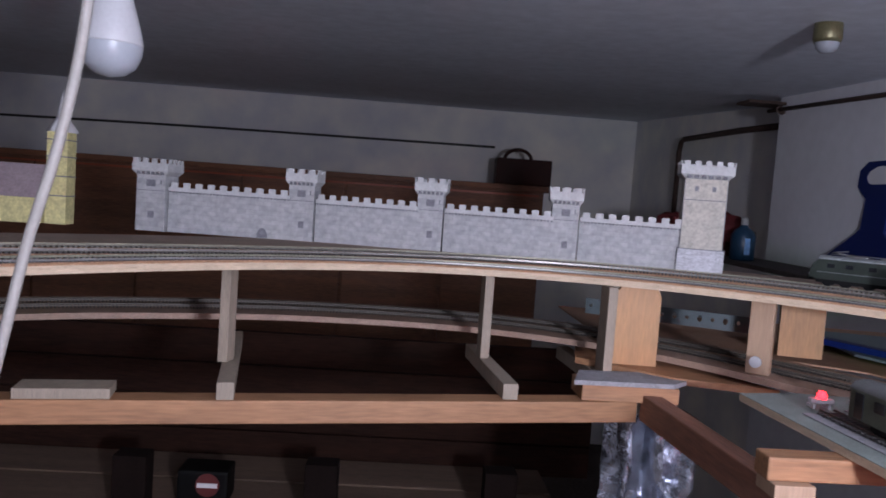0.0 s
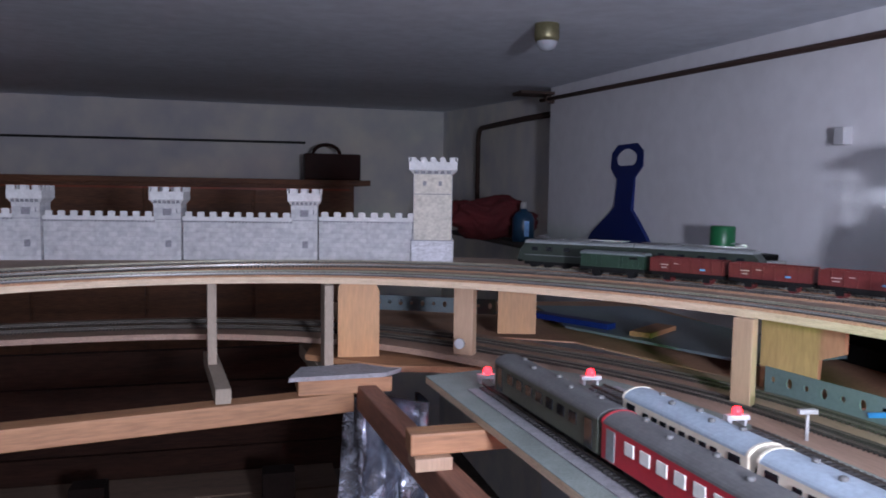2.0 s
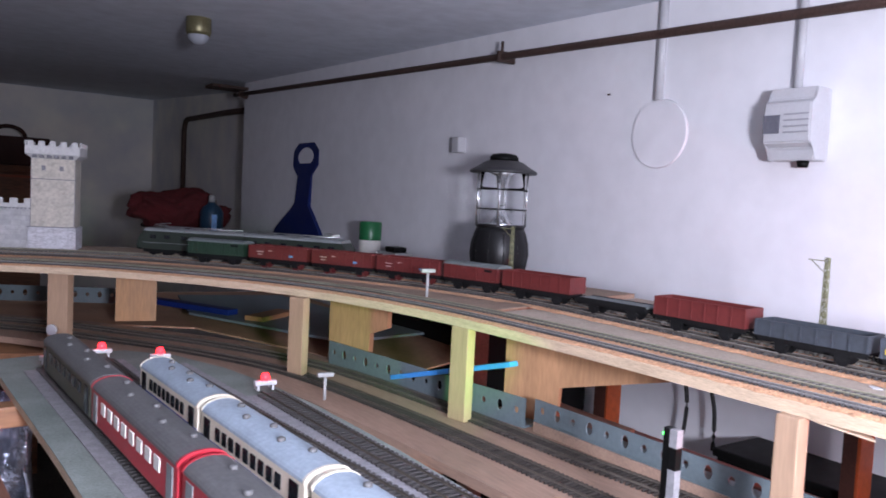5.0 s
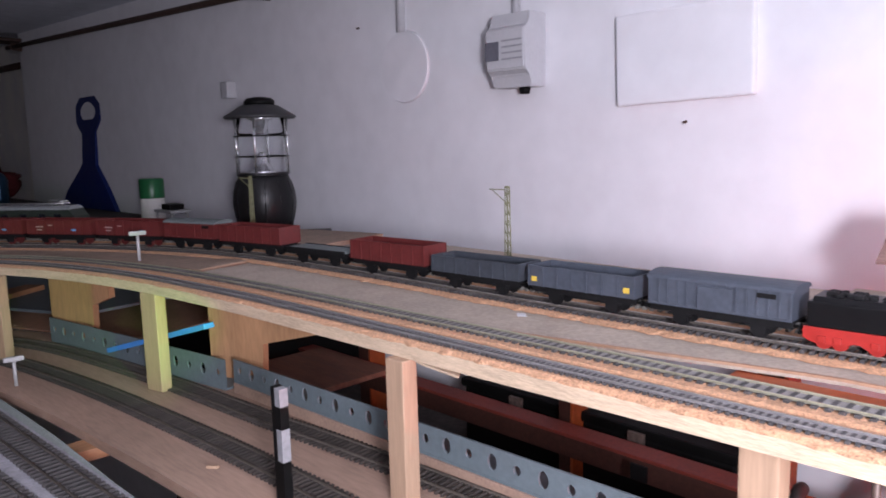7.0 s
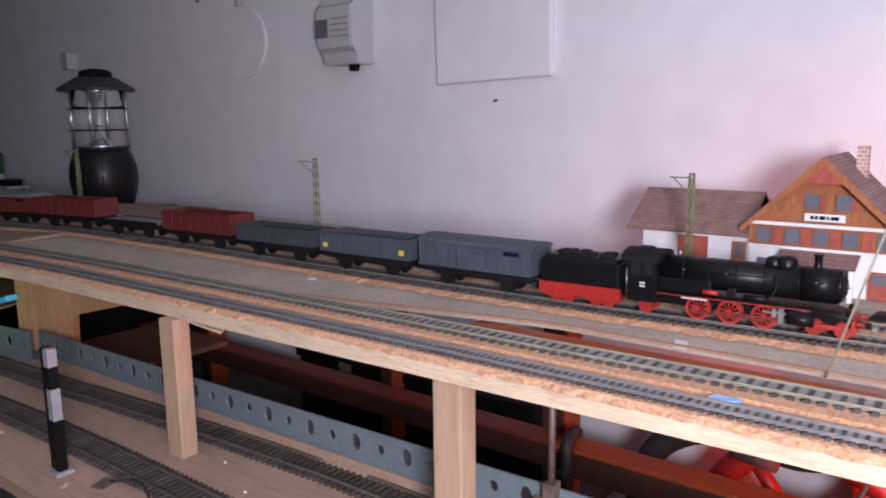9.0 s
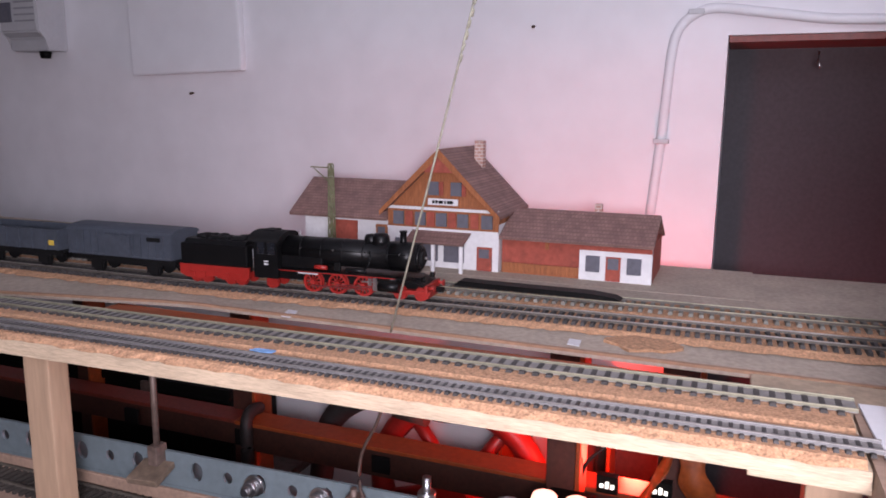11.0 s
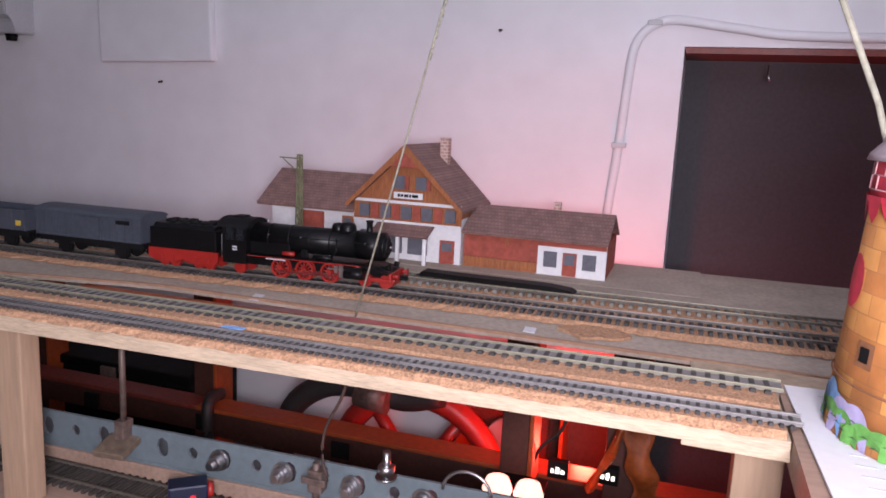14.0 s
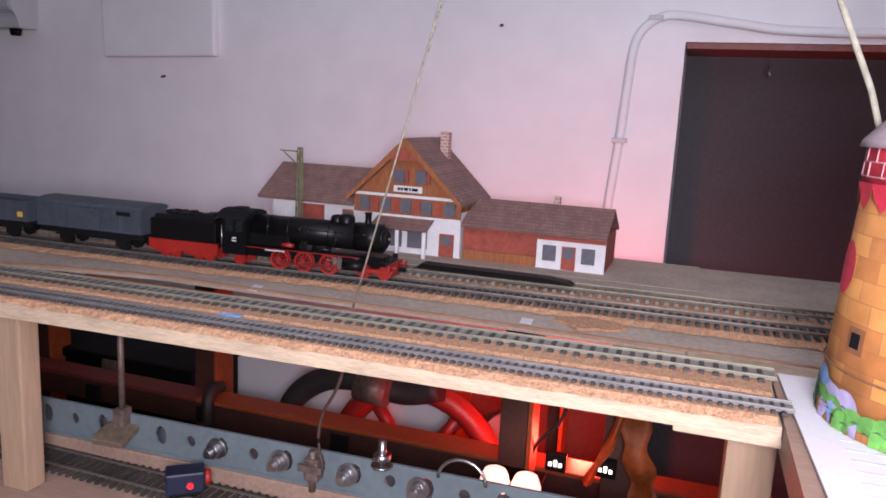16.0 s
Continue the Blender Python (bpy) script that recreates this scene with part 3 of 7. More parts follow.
for (x0, y0), (x1, y1) in (((0.303, 0.852), (0.276, 1.10)), ((-0.040, 0.782), (-0.095, 1.09)), ((0.452, 0.892), (0.43, 1.13))):
    bm = B()
    L = math.hypot(x1 - x0, y1 - y0)
    box(bm, 0, L, -0.010, 0.010, 1.2575, 1.2780, bevel=0.001)
    solid("cross_strut", bm, GREY_POST, "short weathered wooden strut resting on the beam", "strut", "cross struts", m=pose(x0, y0, 0, 0, 0, math.degrees(math.atan2(y1 - y0, x1 - x0))))
bm = B()
box(bm, -0.05, 0.05, -0.02, 0.02, 0, 0.012, bevel=0.001)
solid("wood_block", bm, GREY_POST, "flat wooden offcut lying on the beam", "offcut", m=pose(-0.215, 0.772, 1.2573, 0, 0, 10.5))
bm = B()
box(bm, XB[0], XB[1], XB[2] - 0.013, XB[2] + 0.013, 1.2812, 1.3028, bevel=0.002)
solid("crossbar", bm, PINE_X, "short pine crossbar carrying the station board", "beam")
solid("crossbar_block", box(B(), 0.487, 0.524, XB[2] - 0.022, XB[2] + 0.012, 1.2682, 1.2810, bevel=0.001), PINE_UP, "pale pine packing block under the crossbar", "offcut")
bm = B()
prism(bm, [(-0.075, -0.03), (0.06, -0.035), (0.09, -0.01), (0.085, 0.03), (-0.05, 0.03)], "z", 0, 0.006)
solid("slate_offcut", bm, BALLAST, "grey felted board offcut lying on the beam", "offcut", m=pose(0.46, 0.90, 1.2790, 0, 0, 4))
bm = B()
box(bm, 0.40, 0.53, 0.87, 0.93, 1.2576, 1.2785, bevel=0.001)
solid("packing_board", bm, PINE_X, "pine packing board under the grey offcut", "board")
bm = B()
prism(bm, [(0.42, 1.0), (0.53, 0.90), (0.66, 0.86), (0.57, 1.02), (0.45, 1.13)], "z", 1.2785, 1.2875)
solid("corner_board", bm, PINE_X, "triangular plywood board under the lower deck", "board")

# perforated angle iron beside the lower tracks
girder = thing("slotted_angle", "pale blue grey slotted angle iron with bolts", "angle iron")


def perforated(parent, p0, p1, z0, z1, thick, holes):
    """An upright strip with real round holes between two points."""
    p0, p1 = Vector(p0), Vector(p1)
    length = (p1 - p0).length
    n = holes
    cellw = length / n
    bm = B()
    h = z1 - z0
    for k in range(n):
        c = (k + 0.5) * cellw
        r = (0.0032, 0.0042)[k % 2]
        ry = (0.0037, 0.0062)[k % 2]
        outer = [(k * cellw, 0), (c, 0), ((k + 1) * cellw, 0), ((k + 1) * cellw, h / 2), ((k + 1) * cellw, h), (c, h), (k * cellw, h), (k * cellw, h / 2)]
        inner = [(c + r * math.cos(a), h * 0.52 + ry * math.sin(a)) for a in (radians(225 + 45 * i) for i in range(8))]
        for y, flip in ((0, False), (thick, True)):
            o = [bm.verts.new((x, y, z0 + z)) for x, z in outer]
            i_ = [bm.verts.new((x, y, z0 + z)) for x, z in inner]
            for j in range(8):
                f = (o[j], o[(j + 1) % 8], i_[(j + 1) % 8], i_[j])
                bm.faces.new(f[::-1] if flip else f)
            if not flip:
                keep_o, keep_i = o, i_
            else:
                for j in range(8):
                    bm.faces.new((keep_i[j], keep_i[(j + 1) % 8], i_[(j + 1) % 8], i_[j]))
                for j in (0, 1, 4, 5):
                    bm.faces.new((keep_o[j], o[j], o[(j + 1) % 8], keep_o[(j + 1) % 8]))
    box(bm, 0, length, 0, 0.030, z0 - 0.002, z0 - 0.0002)
    bmesh.ops.remove_doubles(bm, verts=bm.verts, dist=0.00005)
    ob = part("angle", bm, GIRDER, parent)
    d = p1 - p0
    ob.matrix_world = Matrix.Translation(p0) @ Matrix.Rotation(math.atan2(d.y, d.x), 4, "Z")
    return ob


perforated(girder, (0.994, 0.2545, 0), (1.034, -0.7955, 0), 1.3155, 1.3365, 0.0018, 50)
for y in (-0.363, -0.404, -0.446, -0.487):
    bm = B()
    x = 1.034 + (y + 0.8) * -0.0381
    cyl(bm, (x - 0.001, y, 1.3264), (x - 0.0025, y, 1.3264), 0.0062, seg=20)
    cyl(bm, (x - 0.0025, y, 1.3264), (x - 0.0075, y, 1.3264), 0.0046, seg=6)
    cyl(bm, (x - 0.0075, y, 1.3264), (x - 0.0115, y, 1.3264), 0.0025, seg=12)
    part("bolt", bm, STEEL, girder, "zinc hexagon bolt with washer")
def batten(p0, p1):
    d = Vector(p1) - Vector(p0)
    solid("wood_batten", box(B(), 0, d.length, -0.0012, 0.024, LOWZ + 0.0002, 1.3132, bevel=0.0008), PINE, "planed pine batten under the slotted angle iron", "batten", "battens", m=pose(p0[0], p0[1], 0, 0, 0, math.degrees(math.atan2(d.y, d.x))))


batten((0.994, 0.2545), (1.034, -0.7955))
# an upright bolt and a loop of wire hooked over the iron
fix = thing("hook_bolt", "upright zinc bolt clamped on the angle iron", "bolt")
part("shank", cyl(B(), (1.0165, -0.467, 1.3367), (1.0165, -0.467, 1.3520), 0.0022, seg=10), STEEL, fix)
part("nut", cyl(B(), (1.0165, -0.467, 1.3400), (1.0165, -0.467, 1.3440), 0.0047, seg=6), STEEL, fix)
part("washer", cyl(B(), (1.0165, -0.467, 1.3367), (1.0165, -0.467, 1.3378), 0.0058, seg=16), STEEL, fix)
solid("wire_loop", tube(B(), [(1.0165, -0.512 + 0.013 * math.cos(a), 1.3375 + 0.012 * math.sin(a)) for a in (math.pi * k / 12 for k in range(13))], 0.0009, 8), STEEL, "thin bare wire loop over the angle iron", "wire")
far_angle = thing("slotted_angle", "pale grey slotted angle iron lying behind the posts", "angle iron")
perforated(far_angle, (0.935, 0.61, 0), (0.990, 0.265, 0), LOWZ + 0.0025, 1.3345, 0.0018, 15)
pale_angle = thing("slotted_angle", "whitish slotted angle iron at the back of the deck", "angle iron")
perforated(pale_angle, (0.52, 1.35, 0), (0.80, 1.21, 0), LOWZ + 0.0025, 1.333, 0.0018, 14)
bm = B()
prism(bm, [(0.86, 1.02), (1.00, 0.70), (1.16, 0.72), (1.10, 1.20), (0.90, 1.25)], "z", 0, 0.004)
solid("grey_sheet", bm, GIRDER, "blue grey metal sheet lying on the lower deck", "metal sheet", m=pose(0, 0, 1.3095))
solid("plastic_ruler", box(B(), -0.012, 0.012, -0.10, 0.10, 0, 0.010, bevel=0.001), BLUE, "dark blue plastic ruler on the metal sheet", "ruler", m=pose(0.875, 1.06, 1.3137, 0, 0, 28))
solid("loose_plank", box(B(), -0.05, 0.05, -0.018, 0.018, 0, 0.008, bevel=0.001), PINE_X, "loose pine plank on the metal sheet", "offcut", m=pose(0.975, 0.93, 1.3137, 0, 0, 35))
shelf_low = solid("lower_shelf", prism(B(), [(0.50, 1.20), (0.86, 0.98), (1.0, 0.62), (1.02, 0.55), (1.20, 0.62), (1.20, 1.40), (0.50, 1.50)], "z", LOWZ - 0.012, LOWZ - 0.0095), BROWNBOARD, "brown board widening the lower deck", "board")

solid("wood_cleat", box(B(), 0.822, 0.905, 0.240, 0.268, 1.2835, 1.2938, bevel=0.001), PINE_X, "orange brown wooden cleat under the lower deck", "offcut")
solid("brown_shelf", box(B(), 1.035, 1.300, 0.385, 0.555, 1.2203, 1.2275, bevel=0.001), BROWN_BEAM, "reddish brown board resting on the rack rail", "shelf")

# ---- rails ----
track("front_track", FRONT, 0.0026, SLEEPER, RAIL, "narrow front model track with black sleepers on cork", pitch=0.0038, length=0.0148, gauge=0.0090, side_mat=RAIL_GREY, singles=lambda p: p.y < 0.40 and p.x > 0.6, web=True)
track("second_track", SECOND, 0.0026, SLEEPER, RAIL_OLD, "second model track with faded olive rails", pitch=0.0061, length=0.0196, gauge=0.0125, web=True, side_mat=RAIL_OLIVE)
track("train_track", TRAIN, 0.0026, SLEEPER, RAIL, "model track carrying the goods train", pitch=0.0056)
track("rear_track", REAR, 0.0026, SLEEPER_OLD, RAIL_OLD, "rear model track near the wall", pitch=0.0064)
track("lower_track", sideways(LOW, lambda p: 0.056), 0.0004, SLEEPER_L, RAIL_BROWN, "lower model track with brown sleepers", pitch=0.0054, length=0.028, thin=True)
track("lower_track", sideways(LOW, lambda p: 0.112 + 0.018 * min(1, max(0, (0.15 - p.y) / 0.3))), 0.0004, SLEEPER_L, RAIL_BROWN, "second lower model track with brown sleepers", pitch=0.0054, length=0.028, thin=True)

# ---- station board with coaches ----
SOOT = material("sooty_track_bed", (0.045, 0.040, 0.042), 0.95, vary=0.4, scale=150, fine=600, bump=0.0008)
PZ = 1.3118
plate = thing("station_board", "green flocked board with grey ballast strips", "model board")
P_OUT = [(0.545, 0.735), (0.62, 0.750), (0.70, 0.742), (0.752, 0.690), (0.788, 0.60), (0.810, 0.50), (0.822, 0.40), (0.826, 0.32), (0.829, 0.24), (0.8295, 0.12), (0.840, -0.2), (0.606, -0.2), (0.573, 0.35)]
part("board", prism(B(), P_OUT, "z", PZ - 0.0085, PZ - 0.0009), PLY, plate, "pale plywood board seen at its edge")
part("flock_sheet", prism(B(), P_OUT, "z", PZ - 0.0008, PZ), FLOCK, plate, "green flocked paper sheet")
TRK = [((0.6025, 0.660), (0.659, -0.18)), ((0.660, 0.680), (0.712, -0.18)), ((0.724, 0.630), (0.795, -0.18)), ((0.790, 0.455), (0.822, -0.18))]
for k, (a, b) in enumerate(TRK):
    line = smooth_line([(a[0], a[1], PZ), ((a[0] + b[0]) / 2, (a[1] + b[1]) / 2, PZ), (b[0], b[1], PZ)], 0.02)
    lift = 0.0016 + 0.0003 * k
    part("ballast", ribbon(B(), line, -0.027, 0.027 if k < 3 else 0.019, 0.0012, lift=lift), BALLAST, plate, "grey ballast strip")
    part("track_bed", ribbon(B(), line[2:], -0.0135, 0.0135, 0.0003, lift=0.0027), SOOT, plate, "dark sooty track bed")
    track("station_track", line, 0.0027, SLEEPER, RAIL_BROWN, "dark dead-end track on the station board", singles=lambda p: False)

# ---- catenary masts, signals, lamps ----


def mast(x, y, z, h):
    root = thing("catenary_mast", "olive lattice catenary mast with a short arm", "mast", pose(x, y, z), group="catenary masts")
    part("foot", box(B(), -0.006, 0.006, -0.006, 0.006, 0, 0.005, bevel=0.0008), ST_WHITE, root, "pale concrete foot")
    bm = B()
    for sx in (-1, 1):
        for sy in (-1, 1):
            cyl(bm, (sx * 0.0022, sy * 0.0022, 0.005), (sx * 0.0015, sy * 0.0015, h), 0.0007, 0.0006, 6)
    n = 9
    for k in range(n):
        a, b = 0.005 + (h - 0.006) * k / n, 0.005 + (h - 0.006) * (k + 1) / n
        for s in (-1, 1):
            cyl(bm, (s * 0.0019, -0.0019, a), (s * 0.0019, 0.0019, b), 0.0004, seg=5)
            cyl(bm, (-0.0019, s * 0.0019, b), (0.0019, s * 0.0019, a), 0.0004, seg=5)
    box(bm, -0.0018, 0.0018, -0.0018, 0.0018, h, h + 0.0015)
    part("lattice_post", bm, OLIVE, root)
    bm = B()
    cyl(bm, (-0.001, 0.002, h - 0.002), (-0.012, 0.012, h - 0.001), 0.0006, seg=6)
    cyl(bm, (-0.001, 0.001, h - 0.014), (-0.010, 0.010, h - 0.002), 0.0005, seg=6)
    part("arm", bm, OLIVE, root)
    return root


mast(1.200, 0.080, 1.4022, 0.092)
mast(1.236, -0.288, 1.4005, 0.089)
mast(1.188, 0.540, 1.4088, 0.089)


def tee_lamp(x, y, z, h, turn):
    root = thing("tee_signal", "small grey white tee shaped track signal", "signal", pose(x, y, z, 0, 0, turn), group="tee signals")
    part("post", cyl(B(), (0, 0, 0), (0, 0, h), 0.0018, seg=10), TEE_GREY, root)
    part("head", box(B(), -0.0095, 0.0095, -0.0028, 0.0028, h, h + 0.0048, bevel=0.0012), TEE_GREY, root)


tee_lamp(0.998, 0.470, 1.4115, 0.030, -8)
tee_lamp(0.852, 0.445, LOWZ + 0.0002, 0.026, -8)

# White bands toned down to grey, their shading set in the colour.
POST_GREY = material("shade_greyed_white_paint", (0.22, 0.22, 0.23), 0.5, vary=0.2, scale=80)
sig = thing("colour_light_signal", "black and white banded signal post with green light", "signal", pose(0.895, 0.006, LOWZ + 0.0002) @ Matrix.Diagonal((0.87, 0.87, 0.88, 1)))
part("base", box(B(), -0.007, 0.007, -0.007, 0.007, 0, 0.003, bevel=0.0006), POST_GREY, sig)
for k, (z0, z1) in enumerate(((0.003, 0.043), (0.043, 0.0675), (0.0675, 0.0845), (0.0845, 0.098))):
    part("band", box(B(), -0.0035, 0.0035, -0.0038, 0.0030, z0, z1 - 0.0001), BLACK if k % 2 == 0 else POST_GREY, sig)
head = part("head", box(B(), -0.0030, 0.0045, 0.0031, 0.0095, 0.003, 0.098, bevel=0.0008), BLACK, sig, "black signal plate")
part("diode", cyl(B(), (0, 0.0094, 0.092), (0, 0.0112, 0.092), 0.0014, seg=10), LED_GREEN, head, "glowing green diode")

for x, y in ((0.605, 0.676), (0.664, 0.696), (0.722, 0.644), (0.792, 0.470)):
    stop = thing("buffer_stop", "white buffer stop with glowing red lamp", "buffer stop", pose(x, y, PZ + 0.0025, 0, 0, -6), group="buffer stops")
    bm = B()
    box(bm, -0.012, 0.012, -0.004, 0.004, 0.006, 0.011, bevel=0.0008)
    for s in (-1, 1):
        box(bm, s * 0.008 - 0.0012, s * 0.008 + 0.0012, -0.003, 0.003, 0, 0.006)
        box(bm, s * 0.008 - 0.0012, s * 0.008 + 0.0012, 0.003, 0.012, 0, 0.003)
    part("frame", bm, WHITE_PLASTIC, stop)
    bm = B()
    lathe(bm, [(0.0001, 0.011), (0.0046, 0.0112), (0.0050, 0.0150), (0.0034, 0.0185), (0.0001, 0.0195)], 14, closed=False)
    part("diode", bm, LED_RED, stop, "glowing red diode")

# ---- rolling stock ----


def wheelset(parent, x, r, mat, gauge=0.0165, name="wheel"):
    for s in (-1, 1):
        bm = B()
        y = s * gauge / 2
        cyl(bm, (x, y - 0.0012, r), (x, y + 0.0012, r), r, seg=18)
        cyl(bm, (x, y - 0.0018 * s, r), (x, y - 0.0010 * s, r), r * 1.1, seg=18)
        cyl(bm, (x, y, r), (x, y + s * 0.0018, r), r * 0.35, seg=10)
        part(name, bm, mat, parent)


def spoked(parent, x, r, mat, gauge=0.0165):
    """Spoked driving wheels."""
    for s in (-1, 1):
        bm = B()
        y = s * gauge / 2
        for ro, ri, y0, y1 in ((r, r * 0.80, y - 0.0012, y + 0.0012), (r * 1.08, r * 0.82, y - s * 0.0018, y - s * 0.0012)):
            rings = []
            for rr_, yy in ((ro, y0), (ro, y1), (ri, y1), (ri, y0)):
                rings.append([bm.verts.new((x + rr_ * math.cos(a), yy, r + rr_ * math.sin(a))) for a in (2 * math.pi * k / 24 for k in range(24))])
            for k in range(4):
                for i in range(24):
                    bm.faces.new((rings[k][i], rings[k][(i + 1) % 24], rings[(k + 1) % 4][(i + 1) % 24], rings[(k + 1) % 4][i]))
        cyl(bm, (x, y - 0.0012, r), (x, y + s * 0.0018, r), r * 0.24, seg=12)
        wheel = part("driving_wheel", bm, mat, parent)
        for k in range(11):
            a = 2 * math.pi * k / 11
            part("spoke", cyl(B(), (x + r * 0.2 * math.cos(a), y, r + r * 0.2 * math.sin(a)), (x + r * 0.84 * math.cos(a), y, r + r * 0.84 * math.sin(a)), 0.0006, seg=5), mat, wheel)


def buffers(parent, x, sign, mat=None, z=0.0115):
    for s in (-1, 1):
        stem = part("buffer", cyl(B(), (x, s * 0.0100, z), (x + sign * 0.0035, s * 0.0100, z), 0.0012, seg=8), mat or BLACK, parent)
        part("buffer_head", cyl(B(), (x + sign * 0.0035, s * 0.0100, z), (x + sign * 0.0042, s * 0.0100, z), 0.0024, seg=12), mat or BLACK, stem)
    part("coupling", box(B(), min(x, x + sign * 0.007), max(x, x + sign * 0.007), -0.002, 0.002, z - 0.004, z - 0.001), BLACK, parent)


def chassis(root, length, mat=None, wheel_mat=None, base=None):
    mat = mat or BLACK_MATT
    base = base or length * 0.55
    bm = B()
    box(bm, -length / 2, length / 2, -0.012, 0.012, 0.0125, 0.0145)
    for s in (-1, 1):
        box(bm, -length / 2, length / 2, s * 0.0115 - 0.0006, s * 0.0115 + 0.0006, 0.0095, 0.0125)
        for x in (-base / 2, base / 2):
            box(bm, x - 0.005, x + 0.005, s * 0.0108 - 0.0006, s * 0.0108 + 0.0006, 0.003, 0.0105)
            box(bm, x - 0.009, x + 0.009, s * 0.0108 - 0.0005, s * 0.0108 + 0.0005, 0.0075, 0.009)
    box(bm, -length * 0.18, length * 0.18, -0.004, 0.004, 0.006, 0.0125)
    part("underframe", bm, mat, root)
    for x in (-base / 2, base / 2):
        wheelset(root, x, 0.0055, wheel_mat or BLACK_MATT)
    buffers(root, length / 2, 1)
    buffers(root, -length / 2, -1)


def place_on(line, s, lift=0.0066):
    """A pose on a line, s metres from its end, x along the direction of travel."""
    gone = 0.0
    for i in range(len(line) - 1, 0, -1):
        a, b = line[i], line[i - 1]
        d = (a - b).length
        if gone + d >= s:
            p = a.lerp(b, (s - gone) / d)
            v = a - b
            return Matrix.Translation((p.x, p.y, p.z + lift)) @ Matrix.Rotation(math.atan2(v.y, v.x), 4, "Z")
        gone += d
    return Matrix.Translation(line[0])


def open_wagon(label, mat, length, height, m, marks=(), wheel_mat=None, under=None):
    root = thing("open_wagon", label, "goods wagon", m, group="wagons of the goods train")
    chassis(root, length, under, wheel_mat)
    bm = B()
    w = 0.0145
    z0, z1 = 0.0146, 0.0146 + height
    box(bm, -length / 2, length / 2, -w, w, z0, z0 + 0.0015)
    for s in (-1, 1):
        box(bm, -length / 2, length / 2, s * w - 0.0006, s * w + 0.0006, z0, z1)
        box(bm, s * length / 2 - 0.0006, s * length / 2 + 0.0006, -w, w, z0, z1)
        box(bm, -length / 2, length / 2, s * (w + 0.0006) - 0.0008, s * (w + 0.0006) + 0.0008, z1 - 0.0012, z1)
    body = part("body", bm, mat, root)
    for s in (-1, 1):
        for k in range(8):
            x = -length / 2 + length * k / 7
            part("rib", box(B(), x - 0.0008, x + 0.0008, s * (w + 0.001) - 0.0007, s * (w + 0.001) + 0.0007, z0, z1 - 0.0004), mat, body)
    for x, z, lw, lh, mk in marks:
        part("marking", box(B(), x - lw / 2, x + lw / 2, -w - 0.0021, -w - 0.0017, z0 + z - lh / 2, z0 + z + lh / 2), mk, root, "printed marking")
    return root


def box_van(label, mat, roof_mat, length, height, m, lines=9):
    root = thing("box_van", label, "goods wagon", m, group="wagons of the goods train")
    chassis(root, length)
    w, z0 = 0.0150, 0.0146
    bm = B()
    box(bm, -length / 2, length / 2, -w, w, z0, z0 + height)
    for s in (-1, 1):
        box(bm, -length / 2, length / 2, s * (w + 0.0006) - 0.0006, s * (w + 0.0006) + 0.0006, z0, z0 + 0.0012)
    body = part("body", bm, mat, root)
    for s in (-1, 1):
        for k in range(lines + 1):
            x = -length / 2 + 0.001 + (length - 0.002) * k / lines
            part("batten", box(B(), x - 0.0006, x + 0.0006, s * (w + 0.0004) - 0.0005, s * (w + 0.0004) + 0.0005, z0, z0 + height), mat, body)
    for s in (-1, 1):
        part("sliding_door", box(B(), -0.012, 0.012, s * (w + 0.0014) - 0.0008, s * (w + 0.0014) + 0.0008, z0 + 0.001, z0 + height - 0.003, bevel=0.0003), mat, root)
        part("vent", box(B(), length * 0.28, length * 0.40, s * (w + 0.0009) - 0.0006, s * (w + 0.0009) + 0.0006, z0 + height - 0.006, z0 + height - 0.003), BLACK_MATT, root)
    arc = [(w * 1.08 * math.cos(a), z0 + height - 0.001 + 0.0045 * math.sin(a)) for a in (math.pi * k / 10 for k in range(11))]
    bm = B()
    prism(bm, arc, "x", -length / 2 - 0.001, length / 2 + 0.001)
    part("roof", bm, roof_mat, root)
    return root


def flat_wagon(label, m, length):
    root = thing("flat_wagon", label, "goods wagon", m, group="wagons of the goods train")
    chassis(root, length)
    bm = B()
    n = 14
    for k in range(n):
        x = -length / 2 + length * k / n
        box(bm, x + 0.0002, x + length / n - 0.0002, -0.0145, 0.0145, 0.0147, 0.0165)
    part("plank_floor", bm, WAGON_ROOF, root, "grey planked floor")
    bm = B()
    for s in (-1, 1):
        box(bm, -length / 2, length / 2, s * 0.0148 - 0.0008, s * 0.0148 + 0.0008, 0.0125, 0.0172)
    part("side_sill", bm, BLACK_MATT, root)
    return root


DARK_ROD = material("dull_red_rod_paint", (0.12, 0.02, 0.02), 0.4, vary=0.2)


